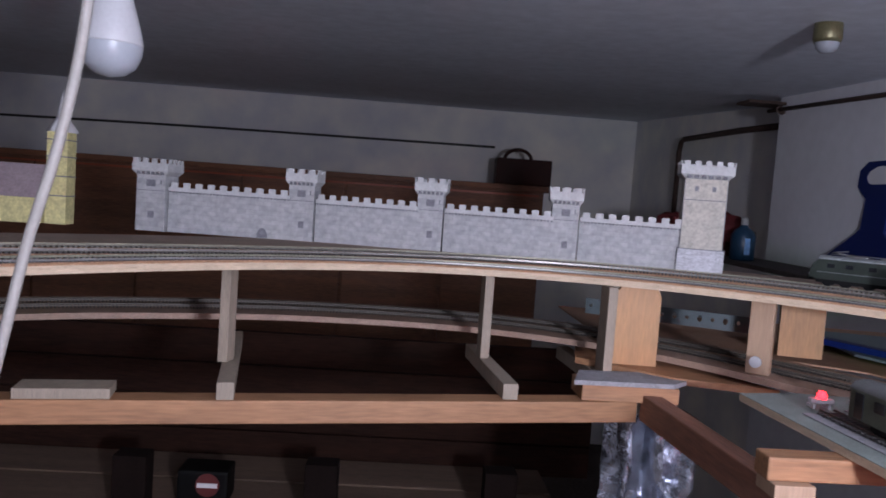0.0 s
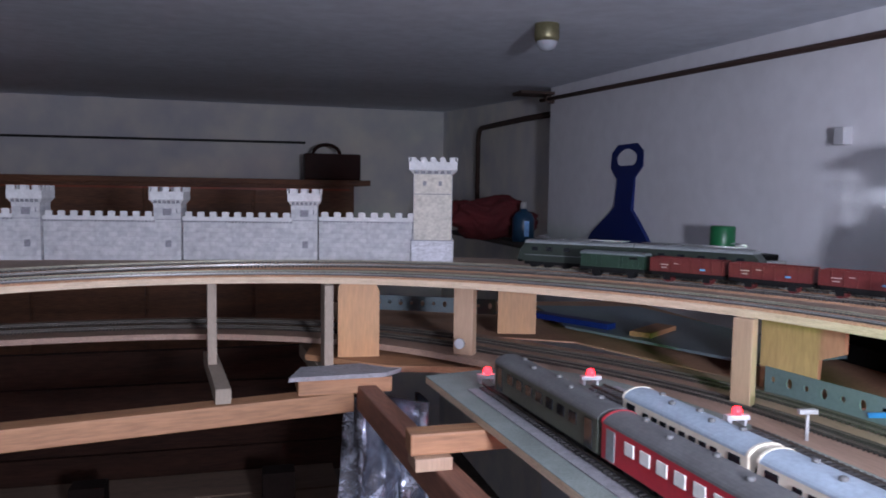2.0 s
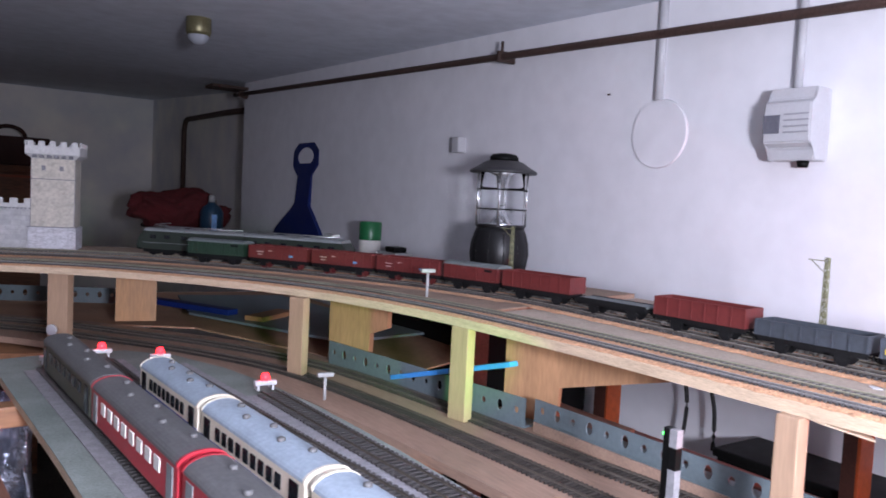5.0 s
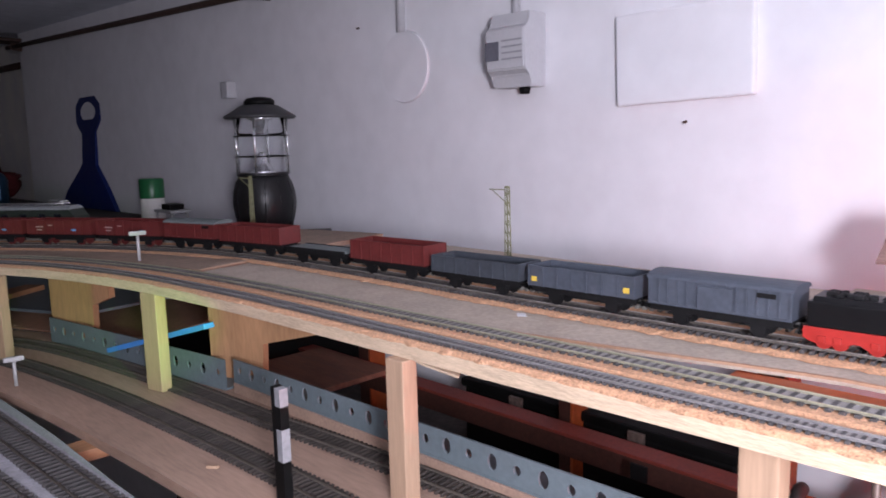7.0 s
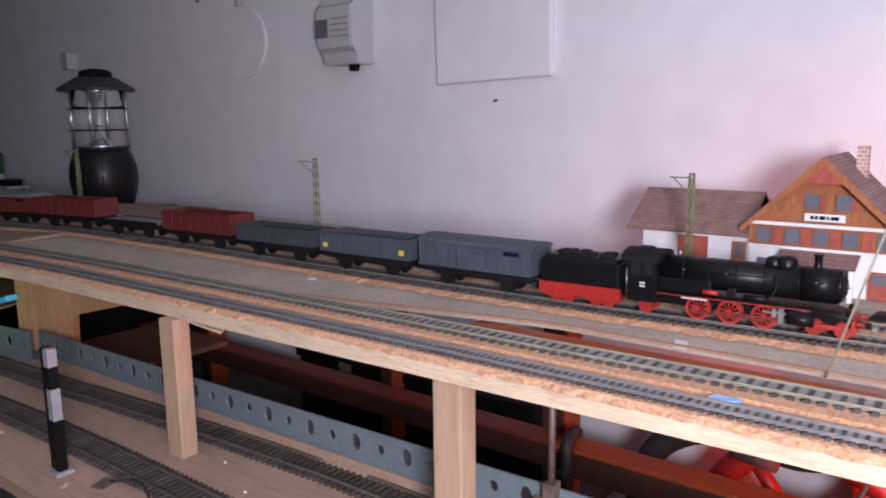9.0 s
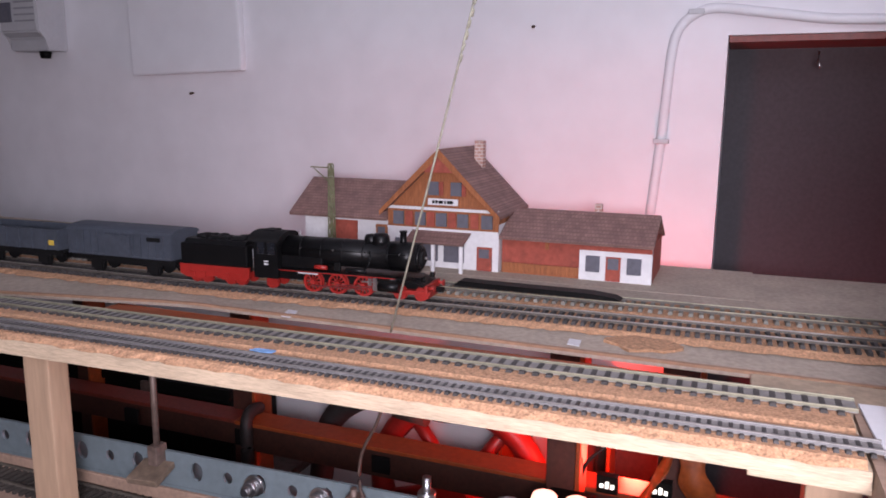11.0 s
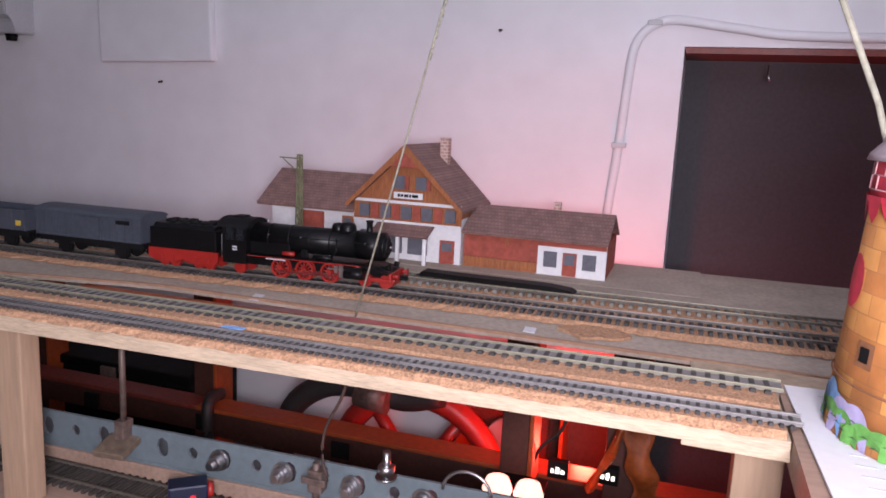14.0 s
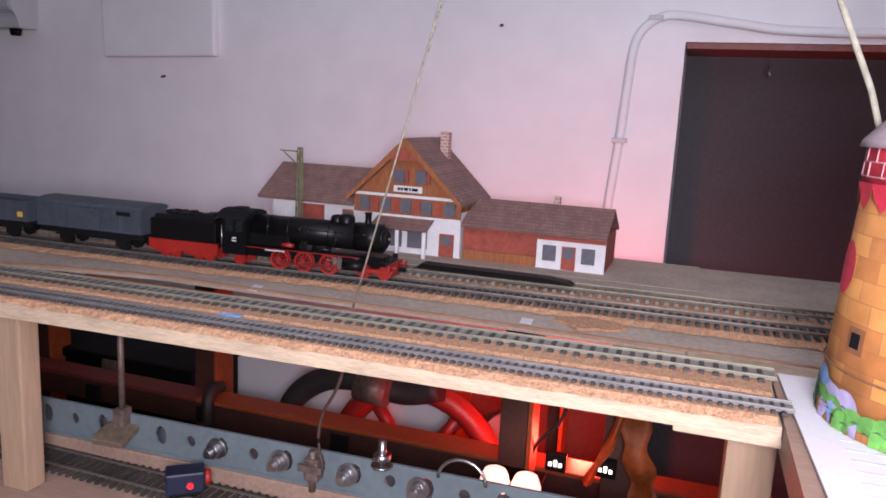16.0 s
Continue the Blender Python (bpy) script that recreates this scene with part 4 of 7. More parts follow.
def steam_loco(m):
    """Engine and tender in one; front towards +x, 0.199 long."""
    root = thing("steam_locomotive", "black model steam locomotive with red wheels and tender", "locomotive", m)
    f = 0.0995
    # tender: red bogie frames below a black tank
    bm = B()
    box(bm, -f + 0.003, -0.0405, -0.0145, 0.0145, 0.0142, 0.0300, bevel=0.0012)
    prism(bm, [(-0.0140, 0.0300), (0.0140, 0.0300), (0.0112, 0.0328), (-0.0112, 0.0328)], "x", -f + 0.006, -0.0425)
    part("tender_body", bm, LOCO_BLACK, root)
    bm = B()
    rng = random.Random(8)
    for k in range(26):
        x, y = rng.uniform(-f + 0.010, -0.050), rng.uniform(-0.008, 0.008)
        r = rng.uniform(0.0016, 0.0030)
        box(bm, x - r, x + r, y - r, y + r, 0.0322, 0.0332 + r * 0.7, bevel=r * 0.35)
    part("coal_load", bm, BLACK_MATT, root, "heaped black coal")
    for s in (-1, 1):
        bm = B()
        y0, y1 = sorted((s * 0.0118, s * 0.0135))
        prism(bm, [(-f + 0.001, 0.0140), (-f + 0.001, 0.0068), (-f + 0.008, 0.0040), (-f + 0.024, 0.0040), (-f + 0.028, 0.0062), (-f + 0.033, 0.0062), (-f + 0.037, 0.0040), (-0.044, 0.0040), (-0.040, 0.0066), (-0.040, 0.0140)], "y", y0, y1)
        frame_side = part("tender_frame", bm, LOCO_RED, root, "bright red tender side frame")
        for x in (-f + 0.012, -f + 0.021, -f + 0.041, -f + 0.050):
            part("axle_box", box(B(), x - 0.0022, x + 0.0022, s * 0.0140 - 0.0007, s * 0.0140 + 0.0007, 0.0050, 0.0092, bevel=0.0004), LOCO_RED, frame_side)
    part("tender_floor", box(B(), -f + 0.001, -0.040, -0.0117, 0.0117, 0.0110, 0.0139), BLACK_MATT, root)
    for x in (-f + 0.012, -f + 0.021, -f + 0.041, -f + 0.050):
        wheelset(root, x, 0.0048, LOCO_RED)
    buffers(root, -f + 0.002, -1, BLACK, 0.0095)
    # engine frame and running board
    part("engine_frame", box(B(), -0.036, f - 0.012, -0.0062, 0.0062, 0.0070, 0.0150), LOCO_BLACK, root)
    part("running_board", box(B(), -0.016, f - 0.027, -0.0142, 0.0142, 0.0148, 0.0158, bevel=0.0003), LOCO_BLACK, root)
    for s in (-1, 1):
        part("running_board_edge", box(B(), -0.016, f - 0.027, s * 0.0144 - 0.0002, s * 0.0144 + 0.0002, 0.0148, 0.0153), LOCO_RED, root, "thin red edge line")
    bm = B()
    prism(bm, [(f - 0.027, 0.0158), (f - 0.027, 0.0146), (f - 0.008, 0.0104), (f - 0.007, 0.0114), (f - 0.016, 0.0142)], "y", -0.0140, 0.0140)
    part("front_apron", bm, LOCO_BLACK, root)
    part("plate_bars", box(B(), 0.000, 0.0155, -0.0150, -0.0147, 0.0137, 0.0146), WHITE_PLASTIC, root, "pale bars of small lettering")
    # boiler
    bz, br = 0.0278, 0.0098
    bm = B()
    cyl(bm, (-0.016, 0, bz), (f - 0.034, 0, bz), br, seg=28)
    cyl(bm, (f - 0.034, 0, bz), (f - 0.0145, 0, bz), br + 0.0004, seg=28)
    cyl(bm, (f - 0.0145, 0, bz), (f - 0.0125, 0, bz), br, br * 0.78, seg=28)
    boiler = part("boiler", bm, LOCO_BLACK, root)
    part("firebox", box(B(), -0.016, 0.016, -0.0092, 0.0092, 0.0158, 0.0270, bevel=0.001), LOCO_BLACK, root)
    for x in (-0.002, 0.014, 0.030, 0.046, 0.064):
        part("boiler_band", cyl(B(), (x, 0, bz), (x + 0.0010, 0, bz), br + 0.00025, seg=28), LOCO_BLACK, boiler)
    part("handrail", tube(B(), [(-0.010, -br - 0.0010, bz + 0.0030), (0.03, -br - 0.0010, bz + 0.0030), (0.078, -br - 0.0010, bz + 0.0030)], 0.00030, 6), BLACK, boiler)
    for x in (0.0, 0.025, 0.050, 0.074):
        part("rail_knob", cyl(B(), (x, -br * 0.93, bz + 0.0030), (x, -br - 0.0014, bz + 0.0030), 0.0005, seg=6), STEEL, boiler)
    door = part("smokebox_door", cyl(B(), (f - 0.0125, 0, bz), (f - 0.0108, 0, bz), 0.0070, 0.0045, 20), BLACK_MATT, root)
    part("door_lock", cyl(B(), (f - 0.0108, 0, bz), (f - 0.0096, 0, bz), 0.0010, seg=8), STEEL, door)
    part("chimney", lathe(B(), [(0.0032, bz + br - 0.0010), (0.0023, bz + br + 0.0012), (0.0022, 0.0440), (0.0027, 0.0446), (0.0027, 0.0456), (0.0018, 0.0457)], 18, centre=(f - 0.0265, 0)), LOCO_BLACK, root)
    bm = B()
    lathe(bm, [(0.0068, bz + br - 0.0020), (0.0062, bz + br + 0.0005), (0.0060, 0.0408), (0.0045, 0.0428), (0.0006, 0.0434)], 20, centre=(0.0565, 0))
    lathe(bm, [(0.0054, bz + br - 0.0020), (0.0050, bz + br + 0.0005), (0.0048, 0.0402), (0.0036, 0.0418), (0.0006, 0.0424)], 18, centre=(0.0495, 0))
    part("dome", bm, LOCO_BLACK, root)
    part("safety_valve", cyl(B(), (-0.006, 0, bz + br - 0.001), (-0.006, 0, 0.0408), 0.0010, seg=10), STEEL, root)
    part("feed_pump", box(B(), 0.026, 0.031, -0.0118, -0.0096, 0.0165, 0.0225, bevel=0.0006), LOCO_BLACK, root)
    part("air_tank", cyl(B(), (0.012, -0.0122, 0.0186), (0.021, -0.0122, 0.0186), 0.0016, seg=12), LOCO_RED, root, "small red tank")
    part("air_tank", cyl(B(), (0.036, -0.0122, 0.0182), (0.050, -0.0122, 0.0182), 0.0017, seg=12), LOCO_BLACK, root)
    part("feed_pipe", tube(B(), smooth_line([(0.052, -0.0093, 0.0318), (0.053, -0.0112, 0.026), (0.050, -0.0116, 0.020), (0.034, -0.0116, 0.0172)], 0.003), 0.0006, 6), LOCO_BLACK, root)
    # cab with side openings and a rounded roof
    x0, x1 = -0.0385, -0.0155
    bm = B()
    for s in (-1, 1):
        box(bm, x0 + 0.004, x1, s * 0.0148 - 0.0005, s * 0.0148 + 0.0005, 0.0085, 0.0255)
        for xa, xb in ((x0 + 0.004, x0 + 0.0062), (x0 + 0.0125, x0 + 0.0145), (x1 - 0.0022, x1)):
            box(bm, xa, xb, s * 0.0148 - 0.0005, s * 0.0148 + 0.0005, 0.0255, 0.0345)
    box(bm, x1 - 0.0007, x1, -0.0143, 0.0143, 0.0150, 0.0362)
    part("cab", bm, LOCO_BLACK, root)
    for s in (-1, 1):
        part("cab_window", box(B(), x0 + 0.0062, x1 - 0.0022, s * 0.0144 - 0.0003, s * 0.0144 + 0.0003, 0.0256, 0.0344), WINDOW, root)
        part("grab_rail", cyl(B(), (x0 + 0.0035, s * 0.0156, 0.0120), (x0 + 0.0035, s * 0.0156, 0.0290), 0.0003, seg=6), STEEL, root)
    arc = [(0.0158 * math.cos(a), 0.0342 + 0.0066 * math.sin(a)) for a in (math.pi * k / 14 for k in range(15))]
    bm = B()
    prism(bm, arc, "x", x0 - 0.001, x1 + 0.001)
    box(bm, x0 + 0.006, x0 + 0.015, -0.005, 0.005, 0.0402, 0.0416, bevel=0.0004)
    part("cab_roof", bm, BLACK_MATT, root)
    for z in (0.0180, 0.0200):
        part("cab_plate", box(B(), x0 + 0.012, x0 + 0.0155, -0.0156, -0.0153, z, z + 0.0011), WHITE_PLASTIC, root, "small white plate bar")
    # wheels, cylinders, rods
    for x in (0.0085, 0.0275, 0.0470):
        spoked(root, x, 0.0072, LOCO_RED)
    wheelset(root, -0.024, 0.0045, LOCO_RED, name="trailing_wheel")
    for x in (0.0740, 0.0890):
        wheelset(root, x, 0.0046, LOCO_RED, name="bogie_wheel")
    part("bogie_frame", box(B(), 0.066, 0.096, -0.0108, 0.0108, 0.0044, 0.0072, bevel=0.0004), LOCO_RED, root, "red bogie frame")
    for s in (-1, 1):
        bm = B()
        cyl(bm, (0.0600, s * 0.0118, 0.0086), (0.0745, s * 0.0118, 0.0086), 0.0036, seg=16)
        cyl(bm, (0.0605, s * 0.0118, 0.0138), (0.0740, s * 0.0118, 0.0138), 0.0022, seg=14)
        box(bm, 0.0610, 0.0735, s * 0.0118 - 0.0026, s * 0.0118 + 0.0026, 0.0086, 0.0138)
        part("cylinder", bm, LOCO_BLACK, root)
        part("side_rod", box(B(), 0.0085, 0.0470, s * 0.0108 - 0.0004, s * 0.0108 + 0.0004, 0.0046, 0.0055), DARK_ROD, root, "dull red side rod")
        part("connecting_rod", box(B(), 0.0275, 0.0580, s * 0.0116 - 0.0004, s * 0.0116 + 0.0004, 0.0066, 0.0075), DARK_ROD, root)
        part("slide_bar", box(B(), 0.0470, 0.0600, s * 0.0116 - 0.0006, s * 0.0116 + 0.0006, 0.0104, 0.0114), STEEL, root, "bright steel slide bar")
        part("gear_bracket", box(B(), 0.0555, 0.0585, s * 0.0120 - 0.0006, s * 0.0120 + 0.0006, 0.0052, 0.0140), STEEL, root, "bright steel valve gear")
        part("expansion_link", box(B(), 0.0520, 0.0545, s * 0.0122 - 0.0004, s * 0.0122 + 0.0004, 0.0085, 0.0135), STEEL, root)
        part("headlamp", cyl(B(), (f - 0.0100, s * 0.0090, 0.0148), (f - 0.0070, s * 0.0090, 0.0148), 0.0018, seg=12), BLACK, root)
    part("buffer_beam", box(B(), f - 0.0065, f - 0.0045, -0.0138, 0.0138, 0.0064, 0.0116, bevel=0.0003), LOCO_RED, root, "red buffer beam")
    part("snow_guard", box(B(), f - 0.0065, f - 0.0050, -0.0100, 0.0100, 0.0020, 0.0064), LOCO_RED, root)
    buffers(root, f - 0.0045, 1, LOCO_RED, 0.0095)
    return root


# the train stands with its engine before the station; s runs back from the end of the track
LOCO_S = 0.5145
steam_loco(place_on(TRAIN, LOCO_S))
s = LOCO_S + 0.0995 + 0.005
WHITE_MARK = material("faded_white_lettering", (0.45, 0.35, 0.33), 0.7, vary=0.2)
BLUE_MARK = material("pale_blue_marking", (0.12, 0.30, 0.55), 0.6, vary=0.1)
YELLOW_MARK = material("yellow_corner_marking", (0.60, 0.42, 0.06), 0.6, vary=0.1)
STOCK = [
    ("van_grey", 0.098), ("low_grey", 0.094), ("low_dark", 0.096), ("red_plain", 0.098), ("flat", 0.092), ("red_plain", 0.098),
    ("red_van", 0.086), ("red_mark", 0.100), ("red_mark", 0.100), ("red_mark", 0.100), ("green_van", 0.096),
]
for kind_, length in STOCK:
    m = place_on(TRAIN, s + length / 2)
    corners = [(x * length * 0.44, 0.006, 0.005, 0.004, YELLOW_MARK) for x in (-1, 1)]
    bars = [(-length * 0.30, 0.010, 0.012, 0.0012, WHITE_MARK), (-length * 0.30, 0.006, 0.008, 0.0012, WHITE_MARK), (-length * 0.12, 0.012, 0.007, 0.0010, WHITE_MARK), (length * 0.24, 0.006, 0.007, 0.0026, BLUE_MARK)]
    if kind_ == "van_grey":
        box_van("blue grey boarded goods van with a grey roof", WAGON_GREY, WAGON_GREY, length, 0.0195, m, 14)
    elif kind_ == "low_grey":
        open_wagon("low blue grey open wagon with yellow corner marks", WAGON_GREY, length, 0.0165, m, corners)
    elif kind_ == "low_dark":
        open_wagon("low dark slate open goods wagon", WAGON_DARK, length, 0.0145, m)
    elif kind_ == "red_plain":
        open_wagon("plain oxide red open goods wagon", WAGON_RED, length, 0.0190, m)
    elif kind_ == "flat":
        flat_wagon("grey planked flat wagon on black frame", m, length)
    elif kind_ == "red_van":
        box_van("oxide red goods van with dark grey roof", WAGON_RED, WAGON_ROOF, length, 0.0185, m, 8)
    elif kind_ == "red_mark":
        open_wagon("oxide red open wagon with blue and white markings", WAGON_RED, length, 0.0190, m, bars, WAGON_RED)
    else:
        box_van("dark green goods van with dark grey roof", WAGON_GREEN, WAGON_ROOF, length, 0.0195, m, 12)
    s += length + 0.0115


def electric_half(m, flip):
    root = thing("electric_locomotive", "dark green electric locomotive half with grey roof gear", "locomotive", m, group="double electric locomotive")
    L, w = 0.190, 0.0165
    bm = B()
    nose = 0.012
    prism(bm, [(-L / 2, 0.010), (L / 2 - nose, 0.010), (L / 2, 0.013), (L / 2 - 0.004, 0.030), (L / 2 - nose, 0.040), (-L / 2, 0.040)], "y", -w, w)
    part("body", bm, GREEN_LOCO, root)
    for s_ in (-1, 1):
        for x in (-0.075, -0.05, -0.02, 0.01, 0.04, 0.065):
            part("side_window", box(B(), x - 0.005, x + 0.005, s_ * w - 0.0005, s_ * w + 0.0005, 0.028, 0.034), WINDOW, root)
        part("trim_line", box(B(), -L / 2, L / 2 - nose, s_ * w - 0.0006, s_ * w + 0.0006, 0.0205, 0.0213), ROOF_GREY, root)
    arc = [(w * 1.0 * math.cos(a), 0.0398 + 0.006 * math.sin(a)) for a in (math.pi * k / 10 for k in range(11))]
    bm = B()
    prism(bm, arc, "x", -L / 2, L / 2 - nose)
    part("roof", bm, ROOF_GREY, root)
    bm = B()
    for x in (-0.06, -0.01, 0.035):
        box(bm, x - 0.014, x + 0.014, -0.006, 0.006, 0.0455, 0.0485, bevel=0.0006)
    for y in (-0.007, 0.007):
        cyl(bm, (-0.085, y, 0.0480), (0.07, y, 0.0480), 0.0006, seg=6)
    part("roof_gear", bm, STEEL, root, "silver roof resistors and bus bars")
    bm = B()
    for y in (-0.006, 0.006):
        cyl(bm, (0.045, y, 0.0475), (0.068, y, 0.0510), 0.0006, seg=6)
        cyl(bm, (0.068, y, 0.0510), (0.050, y, 0.0530), 0.0006, seg=6)
    cyl(bm, (0.050, -0.012, 0.0532), (0.050, 0.012, 0.0532), 0.0007, seg=6)
    part("pantograph", bm, STEEL, root)
    part("underframe", box(B(), -L / 2 + 0.004, L / 2 - 0.01, -0.0125, 0.0125, 0.0045, 0.010), BLACK_MATT, root)
    for x in (-0.072, -0.046, -0.015, 0.015, 0.046, 0.070):
        wheelset(root, x, 0.0075, BLACK_MATT)
    for s_ in (-1, 1):
        part("headlamp", cyl(B(), (L / 2 - 0.003, s_ * 0.010, 0.0165), (L / 2 + 0.001, s_ * 0.010, 0.0160), 0.0024, seg=12), WHITE_PLASTIC, root)
    buffers(root, L / 2 - 0.002, 1)
    return root


e_near = sum((a - b).length for a, b in zip(REAR[::-1], REAR[-2::-1]) if b.y < 0.735 and b.x > 0.5)
electric_half(place_on(REAR, e_near + 0.095), False)
electric_half(place_on(REAR, e_near + 0.288) @ Matrix.Rotation(math.pi, 4, "Z"), True)


def coach(label, side, roof_mat, m, length=0.262, windows=8, glass=None, stripe=None, rim=None, group="coaches on the station board"):
    root = thing("passenger_coach", label, "coach", m, group=group)
    w = 0.0165
    part("body", box(B(), -length / 2, length / 2, -w, w, 0.0085, 0.0375, bevel=0.001), side, root)
    if stripe:
        for s_ in (-1, 1):
            part("lower_stripe", box(B(), -length / 2 + 0.001, length / 2 - 0.001, s_ * w - 0.0005, s_ * w + 0.0005, 0.0095, 0.0195), stripe, root)
    for s_ in (-1, 1):
        for k in range(windows):
            x = -length / 2 + 0.030 + (length - 0.06) * (k + 0.5) / windows
            half = min(0.0085, (length - 0.06) / windows * 0.30)
            part("window", box(B(), x - half, x + half, s_ * w - 0.0008, s_ * w + 0.0008, 0.0225, 0.0325, bevel=0.0004), glass or WINDOW, root)
        for x in (-length / 2 + 0.014, length / 2 - 0.014):
            part("door", box(B(), x - 0.006, x + 0.006, s_ * w - 0.0007, s_ * w + 0.0007, 0.0100, 0.0345, bevel=0.0003), WINDOW if glass is None else ROOF_GREY, root)
    arc = [(w * 1.02 * math.cos(a), 0.0370 + 0.0085 * math.sin(a)) for a in (math.pi * k / 14 for k in range(15))]
    bm = B()
    prism(bm, arc, "x", -length / 2, length / 2)
    part("roof", bm, roof_mat, root)
    if rim:
        for s_ in (-1, 1):
            wide = [(w * 1.05 * math.cos(a), 0.0370 + 0.0090 * math.sin(a)) for a in (math.pi * k / 14 for k in range(15))]
            x = s_ * (length / 2 - 0.0012)
            part("roof_rim", prism(B(), wide, "x", x - 0.0010, x + 0.0014), rim, root, "painted roof end rim")
    for k in range(5):
        x = -length / 2 + 0.03 + (length - 0.06) * k / 4
        part("roof_vent", lathe(B(), [(0.0028, 0.0440), (0.0030, 0.0470), (0.0016, 0.0478)], 10, centre=(x, (0.004, -0.004)[k % 2])), COACH_ROOF_D, root)
    for x in (-length / 2 + 0.045, length / 2 - 0.045):
        part("bogie", box(B(), x - 0.02, x + 0.02, -0.0115, 0.0115, 0.003, 0.0083), BLACK_MATT, root)
    part("equipment_box", box(B(), -0.04, 0.04, -0.012, 0.012, 0.004, 0.0084), BLACK_MATT, root)
    for x in (-length / 2 + 0.030, -length / 2 + 0.060, length / 2 - 0.060, length / 2 - 0.030):
        wheelset(root, x, 0.0055, BLACK_MATT)
    for s_ in (-1, 1):
        bm = B()
        cyl(bm, (s_ * length / 2, 0, 0.024), (s_ * (length / 2 + 0.004), 0, 0.024), 0.011, 0.010, seg=14)
        part("gangway", bm, BLACK_MATT, root)
    return root


def on_plate(k, y):
    a, b = Vector(TRK[k][0]), Vector(TRK[k][1])
    p = a + (b - a) * ((a.y - y) / (a.y - b.y))
    d = b - a
    return pose(p.x, p.y, PZ + 0.0067) @ Matrix.Rotation(math.atan2(d.y, d.x), 4, "Z")


BROWN_COACH = material("dark_green_brown_coach_paint", (0.05, 0.055, 0.04), 0.45, vary=0.2)
coach("old dark green passenger coach with grey roof", BROWN_COACH, COACH_ROOF_D, on_plate(0, 0.5005), 0.212, 7)
coach("carmine red passenger coach with pale window blinds", COACH_RED, COACH_ROOF_D, on_plate(0, 0.278), 0.222, 8, LIT_WINDOW, rim=COACH_RED)
coach("carmine red passenger coach with grey roof and red rim", COACH_RED, COACH_ROOF_D, on_plate(0, 0.048), 0.222, 8, LIT_WINDOW, rim=COACH_RED)
coach("cream and blue railcar with pale grey roof", CREAM, COACH_ROOF, on_plate(1, 0.372), 0.160, 8, None, COACH_BLUE, rim=CREAM)
coach("cream and blue trailer car with pale grey roof", CREAM, COACH_ROOF, on_plate(1, 0.195), 0.178, 9, None, COACH_BLUE, rim=CREAM)
coach("cream and blue driving trailer with pale grey roof", CREAM, COACH_ROOF, on_plate(1, 0.010), 0.176, 9, None, COACH_BLUE, rim=CREAM)

# ---- castle of printed card ----


def crenels(bm, x0, x1, y0, y1, z, h, tooth):
    n = max(2, int(round((x1 - x0) / (2 * tooth))))
    step = (x1 - x0) / n
    for k in range(n):
        a = x0 + step * (k + 0.22)
        box(bm, a, a + step * 0.56, y0, y1, z, z + h * 0.75)
        prism(bm, [(a - step * 0.04, z + h * 0.75), (a + step * 0.60, z + h * 0.75), (a + step * 0.50, z + h), (a + step * 0.06, z + h)], "y", y0 - 0.0004, y1 + 0.0004)


def castle_wall(parent, p, q, z0, z1):
    p, q = Vector((*p, 0)), Vector((*q, 0))
    L = (q - p).length
    m = Matrix.Translation(p) @ Matrix.Rotation(math.atan2(q.y - p.y, q.x - p.x), 4, "Z")
    bm = B()
    box(bm, 0, L, 0, 0.012, z0, z1 - 0.012)
    w = part("curtain_wall", bm, CASTLE, parent)
    w.matrix_world = m
    bm = B()
    box(bm, 0, L, -0.004, 0.012, z1 - 0.0119, z1 - 0.0050)
    crenels(bm, 0, L, -0.004, -0.0015, z1 - 0.0050, 0.0090, 0.0105)
    w = part("parapet", bm, CASTLE_W, parent, "white battlement parapet")
    w.matrix_world = m
    bm = B()
    n = int(L / 0.006)
    for k in range(n):
        x = L * (k + 0.5) / n
        box(bm, x - 0.0014, x + 0.0014, -0.0042, -0.0002, z1 - 0.0145, z1 - 0.012)
    c = part("corbel_row", bm, CASTLE_DARK, parent, "dark printed corbel row")
    c.matrix_world = m
    c["kind"] = "stuff"
    return m


